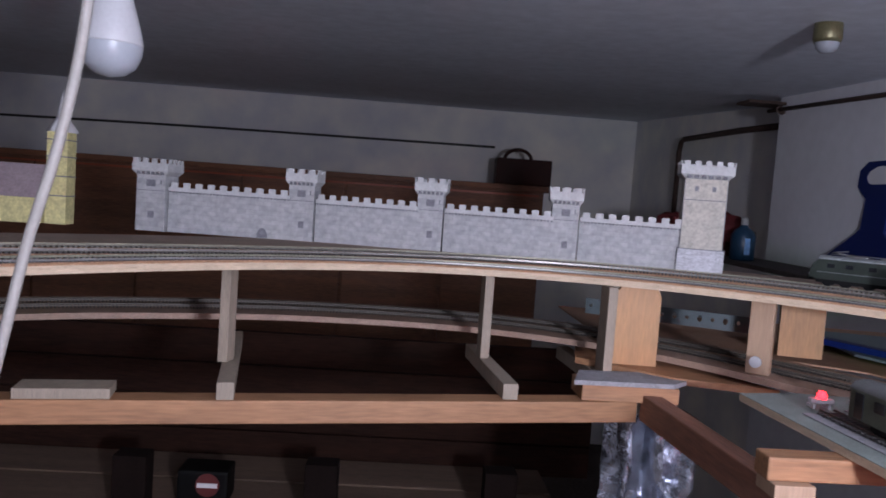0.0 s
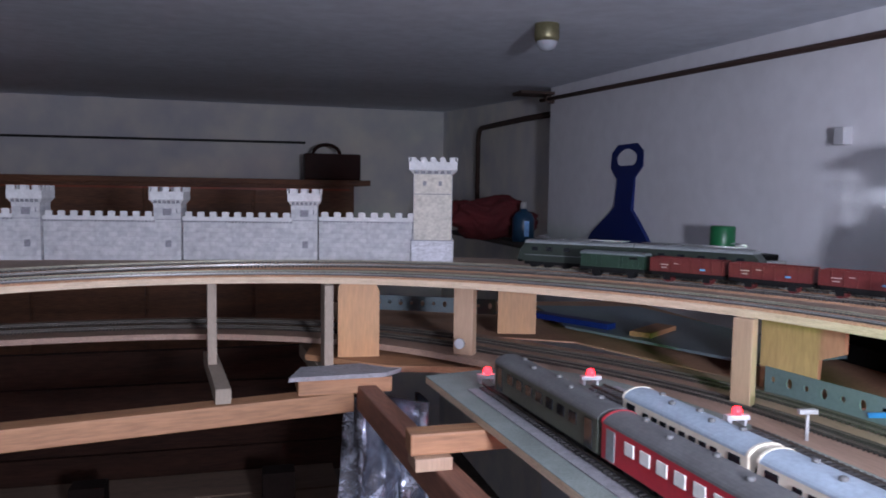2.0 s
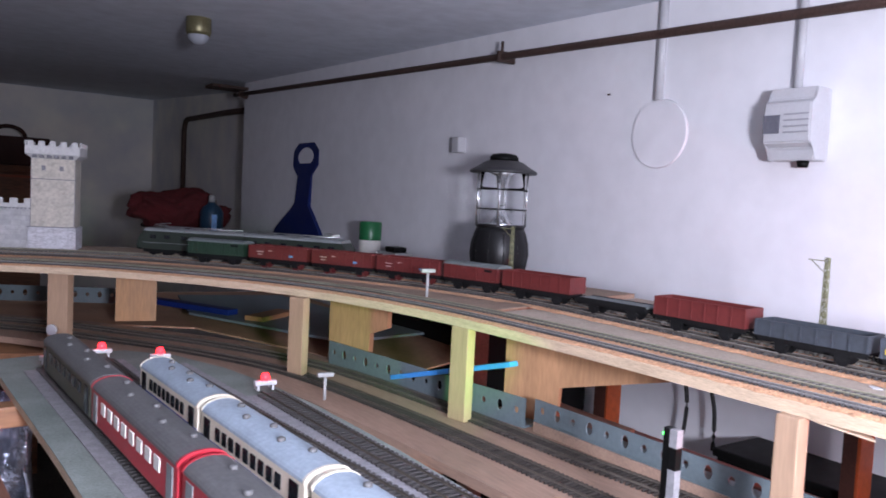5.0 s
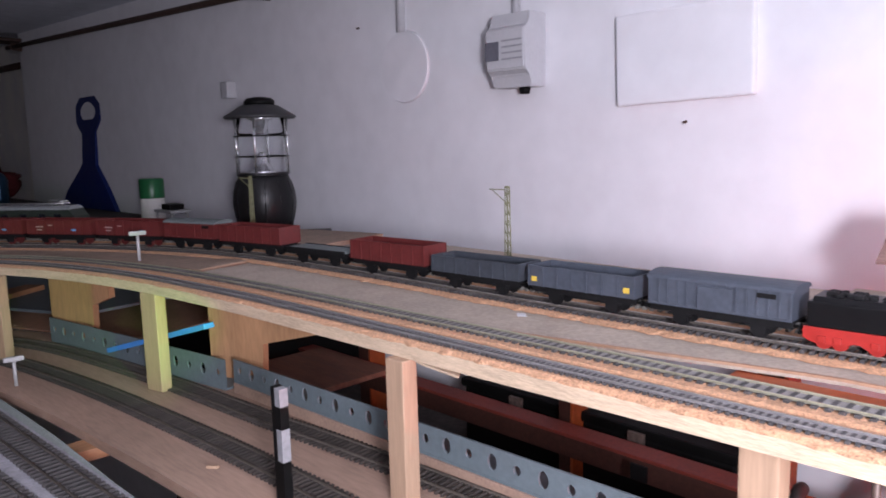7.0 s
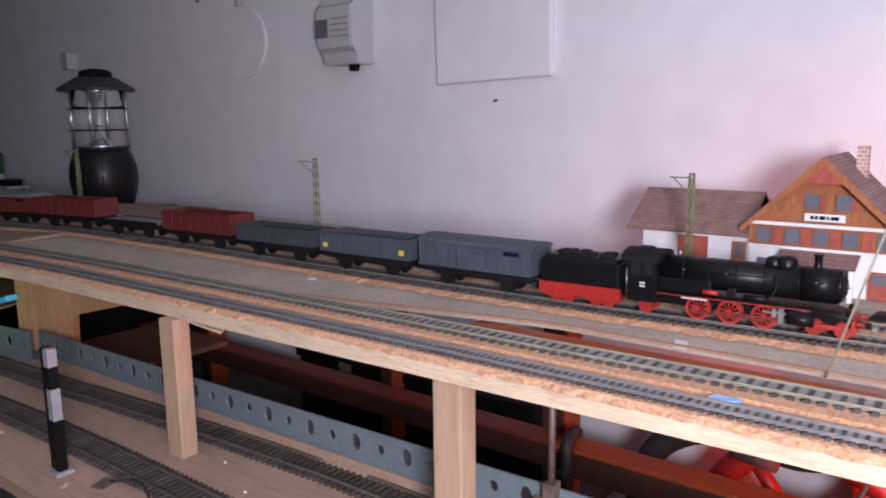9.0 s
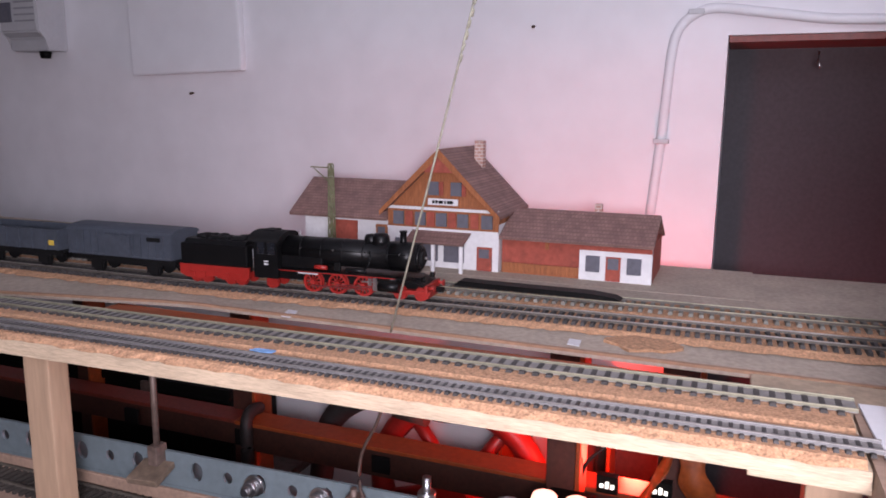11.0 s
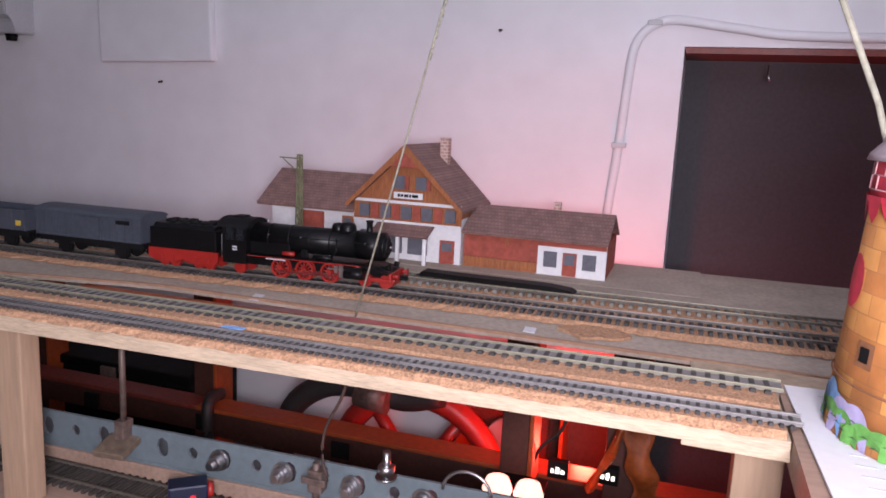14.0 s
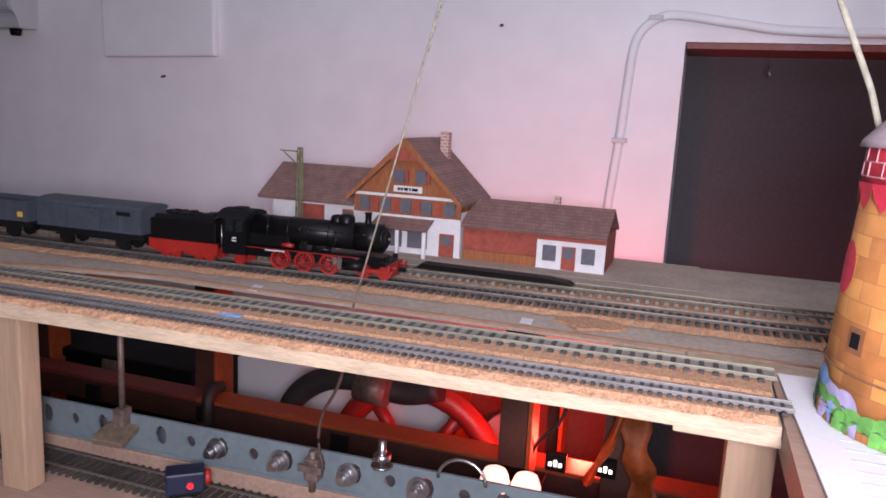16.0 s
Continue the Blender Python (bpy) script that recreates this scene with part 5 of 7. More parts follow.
def castle_tower(parent, x, y, z0, z1, w, turn, tall=False, mat=None):
    m = pose(x, y, 0, 0, 0, turn)
    mat = mat or CASTLE
    h = w / 2
    bm = B()
    box(bm, -h * 0.80, h * 0.80, -h * 0.80, h * 0.80, z0, z1 - 0.026)
    t = part("tower_shaft", bm, mat, parent)
    t.matrix_world = m
    if tall:
        c = part("tower_base", box(B(), -h * 0.88, h * 0.88, -h * 0.88, h * 0.88, z0, z0 + 0.040), CASTLE_B, parent, "white rubble printed tower base")
        c.matrix_world = m
        for s_ in (-1, 1):
            c = part("corner_line", box(B(), s_ * h * 0.80 - 0.0005, s_ * h * 0.80 + 0.0005, -h * 0.805, -h * 0.79, z0 + 0.041, z1 - 0.030), CASTLE_DARK, parent)
            c.matrix_world = m
    bm = B()
    vs0 = [(-h * 0.8, -h * 0.8), (h * 0.8, -h * 0.8), (h * 0.8, h * 0.8), (-h * 0.8, h * 0.8)]
    a = [bm.verts.new((*v, z1 - 0.030)) for v in vs0]
    b = [bm.verts.new((v[0] * 1.25, v[1] * 1.25, z1 - 0.022)) for v in vs0]
    for i in range(4):
        bm.faces.new((a[i], a[(i + 1) % 4], b[(i + 1) % 4], b[i]))
    bm.faces.new(b)
    box(bm, -h, h, -h, h, z1 - 0.022, z1 - 0.008)
    for sy in (-1, 1):
        crenels(bm, -h, h, sy * h - 0.001, sy * h + 0.001, z1 - 0.008, 0.008, 0.0088)
    k = Matrix.Rotation(math.pi / 2, 4, "Z")
    side = B()
    for sy in (-1, 1):
        crenels(side, -h, h, sy * h - 0.001, sy * h + 0.001, z1 - 0.008, 0.008, 0.0088)
    bmesh.ops.transform(side, matrix=k, verts=side.verts)
    tmp = bpy.data.meshes.new("crown_side")
    side.to_mesh(tmp)
    side.free()
    bm.from_mesh(tmp)
    c = part("crown", bm, CASTLE_W, parent, "white battlement crown")
    c.matrix_world = m
    bm = B()
    for i in range(6):
        x_ = -h * 0.8 + h * 1.6 * (i + 0.5) / 6
        box(bm, x_ - h * 0.08, x_ + h * 0.08, -h * 0.98, -h * 0.82, z1 - 0.029, z1 - 0.0235)
    c = part("corbel_row", bm, CASTLE_DARK, parent, "dark printed corbel row")
    c.matrix_world = m
    c["kind"] = "stuff"
    if tall:
        marks = [("moulding", -0.82, 0.82, 0.82, z1 - 0.066, z1 - 0.0645), ("moulding", -0.90, 0.90, 0.90, z0 + 0.0395, z0 + 0.041), ("loophole", -0.42, -0.28, 0.815, z1 - 0.050, z1 - 0.042), ("loophole", 0.23, 0.37, 0.815, z1 - 0.050, z1 - 0.042)]
    else:
        marks = [("loophole", -0.25, 0.25, 0.825, z1 - 0.050, z1 - 0.038), ("loophole", -0.12, 0.22, 0.825, z0 + 0.024, z0 + 0.036), ("moulding", -0.81, 0.81, 0.815, z1 - 0.0575, z1 - 0.0563), ("moulding", 0.52, 0.60, 0.815, z1 - 0.046, z1 - 0.038)]
    for nm, a0, a1, d0, za, zb in marks:
        c = part(nm, box(B(), a0 * h, a1 * h, -d0 * h, -h * 0.78, za, zb), CASTLE_DARK, parent)
        c.matrix_world = m
    return t


castle = thing("paper_castle", "white printed card castle wall with battlemented towers", "model castle")
CZ = 1.4112
TOWERS = [(-0.297, 1.315, 0.066), (-0.029, 1.305, 0.058), (0.203, 1.275, 0.058), (0.438, 1.232, 0.058)]
for x, y, w in TOWERS:
    castle_tower(castle, x, y, CZ, 1.541, w, -8)
castle_tower(castle, 0.668, 1.190, CZ, 1.600, 0.086, -16, True, CASTLE_T)
for (x0, y0, w0), (x1, y1, w1), z in zip(TOWERS, TOWERS[1:] + [(0.668, 1.190, 0.086)], (1.497, 1.494, 1.494, 1.496)):
    castle_wall(castle, (x0 + w0 * 0.4, y0 - 0.02), (x1 - w1 * 0.4, y1 - 0.02), CZ, z)
bm = B()
prism(bm, [(0.010 * math.cos(a), CZ + 0.001 + 0.018 * math.sin(a)) for a in (math.pi * k / 10 for k in range(11))], "y", -0.002, 0.002)
g = part("gate", bm, CASTLE_DARK, castle, "dark arched gate")
g.matrix_world = pose(-0.10, 1.2880, 0, 0, 0, 0)

ycastle = thing("yellow_paper_castle", "yellow printed card church tower and hall", "model building", pose(-0.470, 1.315, CZ))
part("tower", box(B(), -0.018, 0.018, -0.018, 0.018, 0, 0.165), CASTLE_Y, ycastle)
bm = B()
lathe(bm, [(0.030, 0.165), (0.012, 0.19), (0.006, 0.225), (0.0005, 0.24)], 4)
part("spire", bm, ST_WHITE, ycastle)
part("hall", box(B(), -0.26, -0.024, -0.03, 0.03, 0, 0.045), CASTLE_Y, ycastle)
part("hall_roof", prism(B(), [(-0.036, 0.0455), (0.036, 0.0455), (0.0, 0.105)], "x", -0.262, -0.023), SLATE, ycastle, "grey slate hall roof")
for z in (0.05, 0.085, 0.12, 0.15):
    part("cornice", box(B(), -0.0195, 0.0195, -0.0195, 0.0195, z, z + 0.002), CASTLE_DARK, ycastle)

# ---- station building ----
SX = 1.282  # its front
station = thing("station_building", "printed card railway station with timbered gable and tiled roofs", "model building", pose(SX, 0, 1.4008))


def st(name, x0, x1, y0, y1, z0, z1, mat, label="", bevel=0.0):
    return part(name, box(B(), x0, x1, y0, y1, z0, z1, bevel=bevel), mat, station, label)


# goods shed wing (towards +y)
st("shed_wall", 0.004, 0.075, -0.3185, -0.231, 0.0, 0.040, ST_WHITE)
bm = B()
prism(bm, [(-0.004, 0.0385), (0.040, 0.068), (0.088, 0.036), (0.088, 0.038), (0.040, 0.0705), (-0.005, 0.0410)], "y", -0.3190, -0.2195)
part("shed_roof", bm, ST_ROOF, station, "reddish brown tiled roof")
st("shed_gate", 0.0025, 0.0055, -0.2860, -0.2620, 0.009, 0.036, ST_RED, "red sliding goods door")
st("shed_door", 0.0025, 0.0055, -0.3160, -0.3050, 0.009, 0.034, ST_WOOD)
st("shed_door_panel", 0.0018, 0.0026, -0.3140, -0.3070, 0.022, 0.032, BLIND)
bm = B()
prism(bm, [(-0.014, 0.0), (0.004, 0.0), (0.004, 0.010), (-0.012, 0.0085)], "y", -0.3185, -0.226)
part("loading_ramp", bm, ST_BRICK, station, "brick loading platform")
# main house
yc, hw = -0.3695, 0.0508
st("house_wall", 0.0, 0.075, yc - hw, yc + hw, 0.0, 0.0405, ST_WHITE)
st("upper_band", -0.001, 0.0, yc - hw, yc + hw, 0.0345, 0.050, ST_WOOD, "orange brown timber storey")
bm = B()
prism(bm, [(yc - hw, 0.0405), (yc + hw, 0.0405), (yc + hw, 0.0488), (yc, 0.0995), (yc - hw, 0.0488)], "x", 0.0, 0.075)
part("gable", bm, ST_WOOD, station, "orange brown boarded gable")
st("white_band", -0.0025, -0.001, yc - hw, yc + hw, 0.0500, 0.0525, ST_WHITE)
st("white_band", -0.0025, -0.001, yc - hw, yc + hw, 0.0325, 0.0345, ST_WHITE)
for s_ in (-1, 1):
    bm = B()
    a, b = (yc, 0.1025), (yc + s_ * (hw + 0.0035), 0.0485)
    prism(bm, [a, b, (b[0], b[1] - 0.0025), (yc, 0.0975)], "x", -0.010, 0.080)
    part("main_roof", bm, ST_ROOF, station, "steep brown tiled roof slope")
    bm = B()
    prism(bm, [(a[0], a[1] + 0.0003), (b[0], b[1] + 0.0003), (b[0], b[1] - 0.004), (yc, 0.0955)], "x", -0.0116, -0.0101)
    part("bargeboard", bm, ST_WOOD, station)
bm = B()
prism(bm, [(yc - 0.014, 0.083), (yc + 0.014, 0.083), (yc, 0.0955)], "x", -0.0112, -0.0096)
part("gable_ornament", bm, ST_RED, station, "red gable fretwork")
for y in (yc + 0.0075, yc - 0.0130):
    st("gable_window", -0.0022, -0.0002, y - 0.0048, y + 0.0048, 0.063, 0.0745, BLIND)
    st("gable_shutter", -0.0018, -0.0003, y - 0.0085, y - 0.0050, 0.063, 0.0745, ST_RED)
for k, y in enumerate((yc + 0.0400, yc + 0.0195, yc, yc - 0.0195, yc - 0.0410)):
    st("upper_window", -0.0030, -0.0012, y - 0.0048, y + 0.0048, 0.0365, 0.0480, BLIND)
for y in (yc + 0.0300, yc + 0.0098, yc - 0.0098, yc - 0.0300):
    st("shutter", -0.0026, -0.0012, y - 0.0035, y + 0.0035, 0.0360, 0.0485, ST_RED)
sign = st("name_board", -0.0045, -0.0030, yc - 0.0155, yc + 0.0115, 0.0550, 0.0605, ST_WHITE, "white station name board")
bm = B()
for a, b in ((-0.0115, -0.006), (-0.005, -0.0035), (-0.0025, 0.0015), (0.0025, 0.0045), (0.0053, 0.0075)):
    box(bm, -0.0050, -0.0045, yc + a, yc + b, 0.0565, 0.0590)
part("lettering_bars", bm, BLACK_MATT, station, "dark bars of unreadable lettering")
bm = B()
prism(bm, [(-0.020, 0.0235), (0.0, 0.0315), (0.0, 0.0335), (-0.021, 0.0250)], "y", yc - 0.0265, yc + 0.0265)
part("porch_roof", bm, ST_ROOF, station)
for y in (yc + 0.0245, yc + 0.001, yc - 0.0240):
    st("porch_post", -0.019, -0.0165, y - 0.0015, y + 0.0015, 0.0, 0.0245, ST_WHITE)
for y in (yc + 0.0125, yc - 0.0115):
    st("porch_window", -0.0025, -0.0004, y - 0.009, y + 0.009, 0.006, 0.022, BLIND)
st("ground_window", -0.0025, -0.0004, yc + 0.0305, yc + 0.0435, 0.009, 0.024, BLIND)
st("house_door", -0.0025, -0.0004, yc - 0.0455, yc - 0.0325, 0.001, 0.021, ST_RED)
st("door_glass", -0.0031, -0.0024, yc - 0.0435, yc - 0.0345, 0.012, 0.0195, BLIND)
ch = st("chimney", 0.050, 0.058, yc - 0.019, yc - 0.011, 0.075, 0.108, ST_BRICK, "pale brick chimney")
# waiting hall wing (towards -y)
st("wing_wall", 0.006, 0.075, -0.545, -0.4215, 0.0, 0.030, ST_RED, "red boarded wall of the open waiting hall")
st("wing_front", 0.002, 0.0058, -0.545, -0.488, 0.0, 0.030, ST_WHITE)
bm = B()
prism(bm, [(-0.004, 0.0295), (0.040, 0.0485), (0.085, 0.0275), (0.085, 0.0295), (0.040, 0.0510), (-0.005, 0.0320)], "y", -0.5465, -0.4220)
part("wing_roof", bm, ST_ROOF, station, "reddish brown tiled roof")
st("wing_frieze", 0.0002, 0.002, -0.545, -0.488, 0.0250, 0.0285, ST_RED)
for y in (-0.499, -0.5315):
    st("wing_window", 0.0002, 0.0021, y - 0.0055, y + 0.0055, 0.0075, 0.0205, BLIND)
st("wing_door", 0.0004, 0.0021, -0.5210, -0.5095, 0.001, 0.0205, ST_RED, "brown panelled door")
st("wing_door_glass", -0.0002, 0.0004, -0.5195, -0.5110, 0.0105, 0.0195, BLIND)
st("wing_fence", 0.003, 0.0045, -0.488, -0.4225, 0.0, 0.009, ST_WOOD, "low orange boarded fence")
for y in (-0.4605,):
    st("wing_post", 0.0048, 0.0075, y - 0.0015, y + 0.0015, 0.022, 0.030, ST_WOOD)
st("wing_chimney", 0.040, 0.046, -0.498, -0.492, 0.046, 0.0575, ST_BRICK)
st("base", -0.020, 0.088, -0.62, -0.18, -0.0004, 0.0004, GREYBOARD, "grey card base")

# ---- round paper tower on a sheet ----
TX, TY, TR = 0.981, -0.7105, 0.047


def tower_r(z):
    """The card tower narrows a little towards its roof."""
    return TR - 0.0065 * z / 0.1


sheet = thing("printed_sheet", "white printed paper sheet under the round tower", "paper", pose(0.955, -0.7335, 1.4178, 0, 0, 2))
part("page", box(B(), -0.075, 0.068, -0.085, 0.078, 0, 0.0008), PAPER, sheet)
bm = B()
rng = random.Random(3)
for k in range(16):
    x = -0.070 + k * 0.0085
    y = 0.066
    while y > -0.05:
        w = rng.uniform(0.004, 0.012)
        box(bm, x, x + 0.0013, y - w, y, 0.0008, 0.00095)
        y -= w + 0.0025
part("print_bars", bm, PRINT, sheet, "grey bars of small print")
bm = B()
box(bm, -0.10, 0.028, -0.11, 0.0005, -0.0135, -0.0002)
solid("corner_shelf", bm, PINE, "pale wooden board under the paper sheet", "board", m=pose(0.985, -0.6515, 1.4172))
solid("bridge_board", box(B(), 1.034, 1.092, -0.74, -0.615, 1.3985, 1.4025, bevel=0.0008), PLY, "small pale plywood board bridging the deck gap", "board")
ptower = thing("paper_round_tower", "orange printed round card tower with slate cone roof", "model tower", pose(TX, TY, 1.4188))
part("shaft", lathe(B(), [(TR, 0), (tower_r(0.088), 0.088)], 48), TOWER_STONE, ptower)
part("red_collar", lathe(B(), [(tower_r(0.088) + 0.0006, 0.088), (tower_r(0.106) + 0.0010, 0.106)], 48), TOWER_RED, ptower, "red printed brick collar")
bm = B()
n = 22
for k in range(n):
    a = 2 * math.pi * k / n
    m = Matrix.Rotation(a, 4, "Z") @ Matrix.Translation((tower_r(0.0835) + 0.0004, 0, 0))
    bm.faces.new([bm.verts.new(m @ Vector(v)) for v in ((0.0006, -0.0066, 0.0885), (0.0006, 0.0066, 0.0885), (0.0004, 0.0042, 0.0825), (0.0004, 0, 0.0785), (0.0004, -0.0042, 0.0825))])
part("red_fringe", bm, TOWER_RED, ptower, "pointed red brick fringe")
PINK = material("pale_pink_printed_joint", (0.62, 0.32, 0.34), 0.8, vary=0.1)
bm = B()
for r in range(3):
    z = 0.0905 + 0.0052 * r
    lathe(bm, [(tower_r(z) + 0.0012, z), (tower_r(z) + 0.0012, z + 0.0005)], 48, closed=False)
    for k in range(26):
        b = 2 * math.pi * (k + 0.5 * (r % 2)) / 26
        c, s_ = math.cos(b), math.sin(b)
        cyl(bm, ((tower_r(z) + 0.0011) * c, (tower_r(z) + 0.0011) * s_, z), ((tower_r(z + 0.0052) + 0.0011) * c, (tower_r(z + 0.0052) + 0.0011) * s_, z + 0.0052), 0.0003, seg=4)
ob = part("printed_joints", bm, PINK, ptower, "pale printed joints")
ob["kind"] = "stuff"
part("cone_roof", lathe(B(), [(TR - 0.0025, 0.101), (TR - 0.0033, 0.1035), (0.024, 0.126), (0.0145, 0.134)], 40), SLATE, ptower, "mauve grey conical slate roof")
part("lantern_turret", lathe(B(), [(0.0135, 0.130), (0.0140, 0.166), (0.0150, 0.167), (0.0150, 0.169), (0.012, 0.169)], 30), TOWER_RED, ptower, "small red brick turret")
part("string_course", lathe(B(), [(tower_r(0.0205) + 0.0002, 0.0205), (tower_r(0.021) + 0.0009, 0.0210), (tower_r(0.0215) + 0.0002, 0.0215)], 48, closed=False), TOWER_BROWN, ptower)


def on_tower(name, ang, z, outline, mat, lift, label=""):
    """A printed shape wrapped on the tower: outline of (arc length, height)."""
    bm = B()
    pts = [(radians(ang) + u / TR, z + v) for u, v in outline]
    cu, cv = sum(p[0] for p in pts) / len(pts), sum(p[1] for p in pts) / len(pts)
    def wrapped(a, h):
        r = tower_r(h) + lift
        return bm.verts.new((r * math.cos(a), r * math.sin(a), h))
    c = wrapped(cu, cv)
    vs = [wrapped(a, h) for a, h in pts]
    for i in range(len(vs)):
        bm.faces.new((c, vs[i], vs[(i + 1) % len(vs)]))
    return part(name, bm, mat, ptower, label)


def arch(w, h):
    return [(-w, 0), (w, 0)] + [(w * math.cos(a), h + w * math.sin(a)) for a in (math.pi * k / 8 for k in range(9))]


BUSH_DARK = material("dark_green_printed_outline", (0.03, 0.06, 0.03), 0.8, vary=0.3, scale=60)
LILAC = material("lilac_printed_rock", (0.36, 0.32, 0.50), 0.8, vary=0.2, scale=60)
on_tower("round_window_surround", 93, 0.057, [(0.0085 * math.cos(a), 0.0085 * math.sin(a) * 1.2) for a in (2 * math.pi * k / 16 for k in range(16))], TOWER_RED, 0.0005)
on_tower("arched_surround", 138, 0.052, arch(0.0085, 0.012), TOWER_RED, 0.0005)
on_tower("arched_window", 138, 0.052, arch(0.0062, 0.011), ST_WHITE, 0.0008)
on_tower("arched_pane", 138, 0.0535, arch(0.0046, 0.010), SKY_BLUE, 0.0011)
on_tower("small_window_frame", 116, 0.0285, [(-0.0042, 0), (0.0042, 0), (0.0042, 0.0095), (-0.0042, 0.0095)], TOWER_BROWN, 0.0006)
on_tower("small_window", 116, 0.0306, [(-0.0024, 0), (0.0024, 0), (0.0024, 0.0055), (-0.0024, 0.0055)], BLACK_MATT, 0.0009)
for ang, w, h, mat, lift, lobes in ((94, 0.013, 0.019, SKY_BLUE, 0.0005, 3), (112, 0.012, 0.016, LILAC, 0.0006, 2), (99, 0.019, 0.012, LEAF_GREEN, 0.0009, 5), (128, 0.013, 0.010, LEAF_GREEN, 0.0009, 4), (150, 0.014, 0.015, LEAF_GREEN, 0.0008, 4), (78, 0.010, 0.012, BUSH_DARK, 0.0007, 3)):
    curve = [(w * math.cos(a), h * math.sin(a) ** 0.6 * (0.86 + 0.14 * abs(math.sin(lobes * a))) + 0.0004) for a in (math.pi * k / 40 for k in range(41))]
    on_tower("printed_bush", ang, 0.0, [(-w, 0), (w, 0)] + curve, mat, lift)
    for k in range(lobes):
        u = -w * 0.7 + 1.4 * w * (k + 0.5) / lobes
        v = h * 0.32 + h * 0.22 * (k % 2)
        on_tower("leaf_line", ang, 0.0, [(u - 0.0022, v), (u, v + 0.0010), (u + 0.0022, v + 0.0002), (u, v + 0.0004)], BUSH_DARK, lift + 0.0002)

# ---- things along the east wall ----
bm = B()
box(bm, 1.24, WX, 0.60, 3.2, 1.354, 1.369, bevel=0.002)
solid("wall_shelf", bm, SHELF_DARK, "dusty dark shelf board along the wall", "shelf")
tray = thing("flat_case", "flat black case under the lantern", "case", pose(1.344, 0.757, 1.3692, 0, 0, -42))
part("lower_shell", box(B(), -0.105, 0.105, -0.030, 0.030, 0, 0.0115, bevel=0.002), BLACK, tray)
part("lid", box(B(), -0.105, 0.105, -0.030, 0.030, 0.0118, 0.0206, bevel=0.002), BLACK, tray)
HAT = material("charcoal_plastic", (0.035, 0.034, 0.036), 0.45, vary=0.2)
CHROME = material("bright_chromed_plastic", (0.80, 0.80, 0.82), 0.16, metal=0.85, vary=0.05)
lan = thing("camping_lantern", "black camping lantern with clear ribbed glass", "lantern", pose(1.340, 0.760, 1.3900))
part("body", lathe(B(), [(0.039, 0), (0.043, 0.003), (0.050, 0.028), (0.0535, 0.052), (0.0520, 0.070), (0.046, 0.091), (0.043, 0.098), (0.041, 0.100)], 40), BODY, lan, "bulging black battery body")
for k in range(12):
    a = 2 * math.pi * k / 12
    c, s_ = math.cos(a), math.sin(a)
    part("body_rib", tube(B(), [(0.0432 * c, 0.0432 * s_, 0.004), (0.0502 * c, 0.0502 * s_, 0.028), (0.0538 * c, 0.0538 * s_, 0.052), (0.0522 * c, 0.0522 * s_, 0.070), (0.0464 * c, 0.0464 * s_, 0.090)], 0.0009, 6), BODY, lan)
part("collar", lathe(B(), [(0.043, 0.0985), (0.0450, 0.101), (0.0430, 0.1045)], 36), BODY, lan)
gl = part("glass", lathe(B(), [(0.040, 0.103), (0.041, 0.15), (0.040, 0.199), (0.039, 0.199), (0.040, 0.15), (0.039, 0.103)], 36, closed=False), GLASS, lan, "clear glass chimney")
gl.visible_shadow = False
part("reflector", lathe(B(), [(0.034, 0.104), (0.020, 0.109), (0.010, 0.120), (0.007, 0.136), (0.005, 0.140)], 24), CHROME, lan, "bright lower reflector cone")
part("reflector", lathe(B(), [(0.007, 0.166), (0.010, 0.171), (0.013, 0.188), (0.036, 0.198)], 24), CHROME, lan, "bright upper reflector cone")
for z in (0.131, 0.166):
    part("guard_ring", lathe(B(), [(0.042, z), (0.0475, z + 0.0006), (0.0475, z + 0.0018), (0.042, z + 0.0024)], 36, closed=False), BLACK, lan)
for k in range(4):
    a = math.pi / 4 + math.pi / 2 * k
    c, s_ = math.cos(a), math.sin(a)
    part("guard_bar", cyl(B(), (0.0445 * c, 0.0445 * s_, 0.101), (0.0445 * c, 0.0445 * s_, 0.201), 0.0024, seg=10), CHROME, lan, "silvery guard bar")
part("brim", lathe(B(), [(0.040, 0.200), (0.058, 0.196), (0.0615, 0.1985), (0.0600, 0.2015), (0.052, 0.2060), (0.034, 0.2175), (0.029, 0.2195)], 40), HAT, lan, "dark grey conical hat")
part("cap", lathe(B(), [(0.026, 0.2195), (0.026, 0.226), (0.021, 0.231), (0.008, 0.233)], 28), BLACK, lan)

can = thing("spray_can", "green tin can with pale lower label", "tin can", pose(1.375, 1.315, 1.3695))
part("shell", lathe(B(), [(0.026, 0), (0.027, 0.002), (0.027, 0.058)], 28), LIT_WINDOW, can)
part("lid", lathe(B(), [(0.0272, 0.058), (0.0275, 0.060), (0.0275, 0.100), (0.025, 0.103)], 28), GREEN_CAN, can, "green lid")

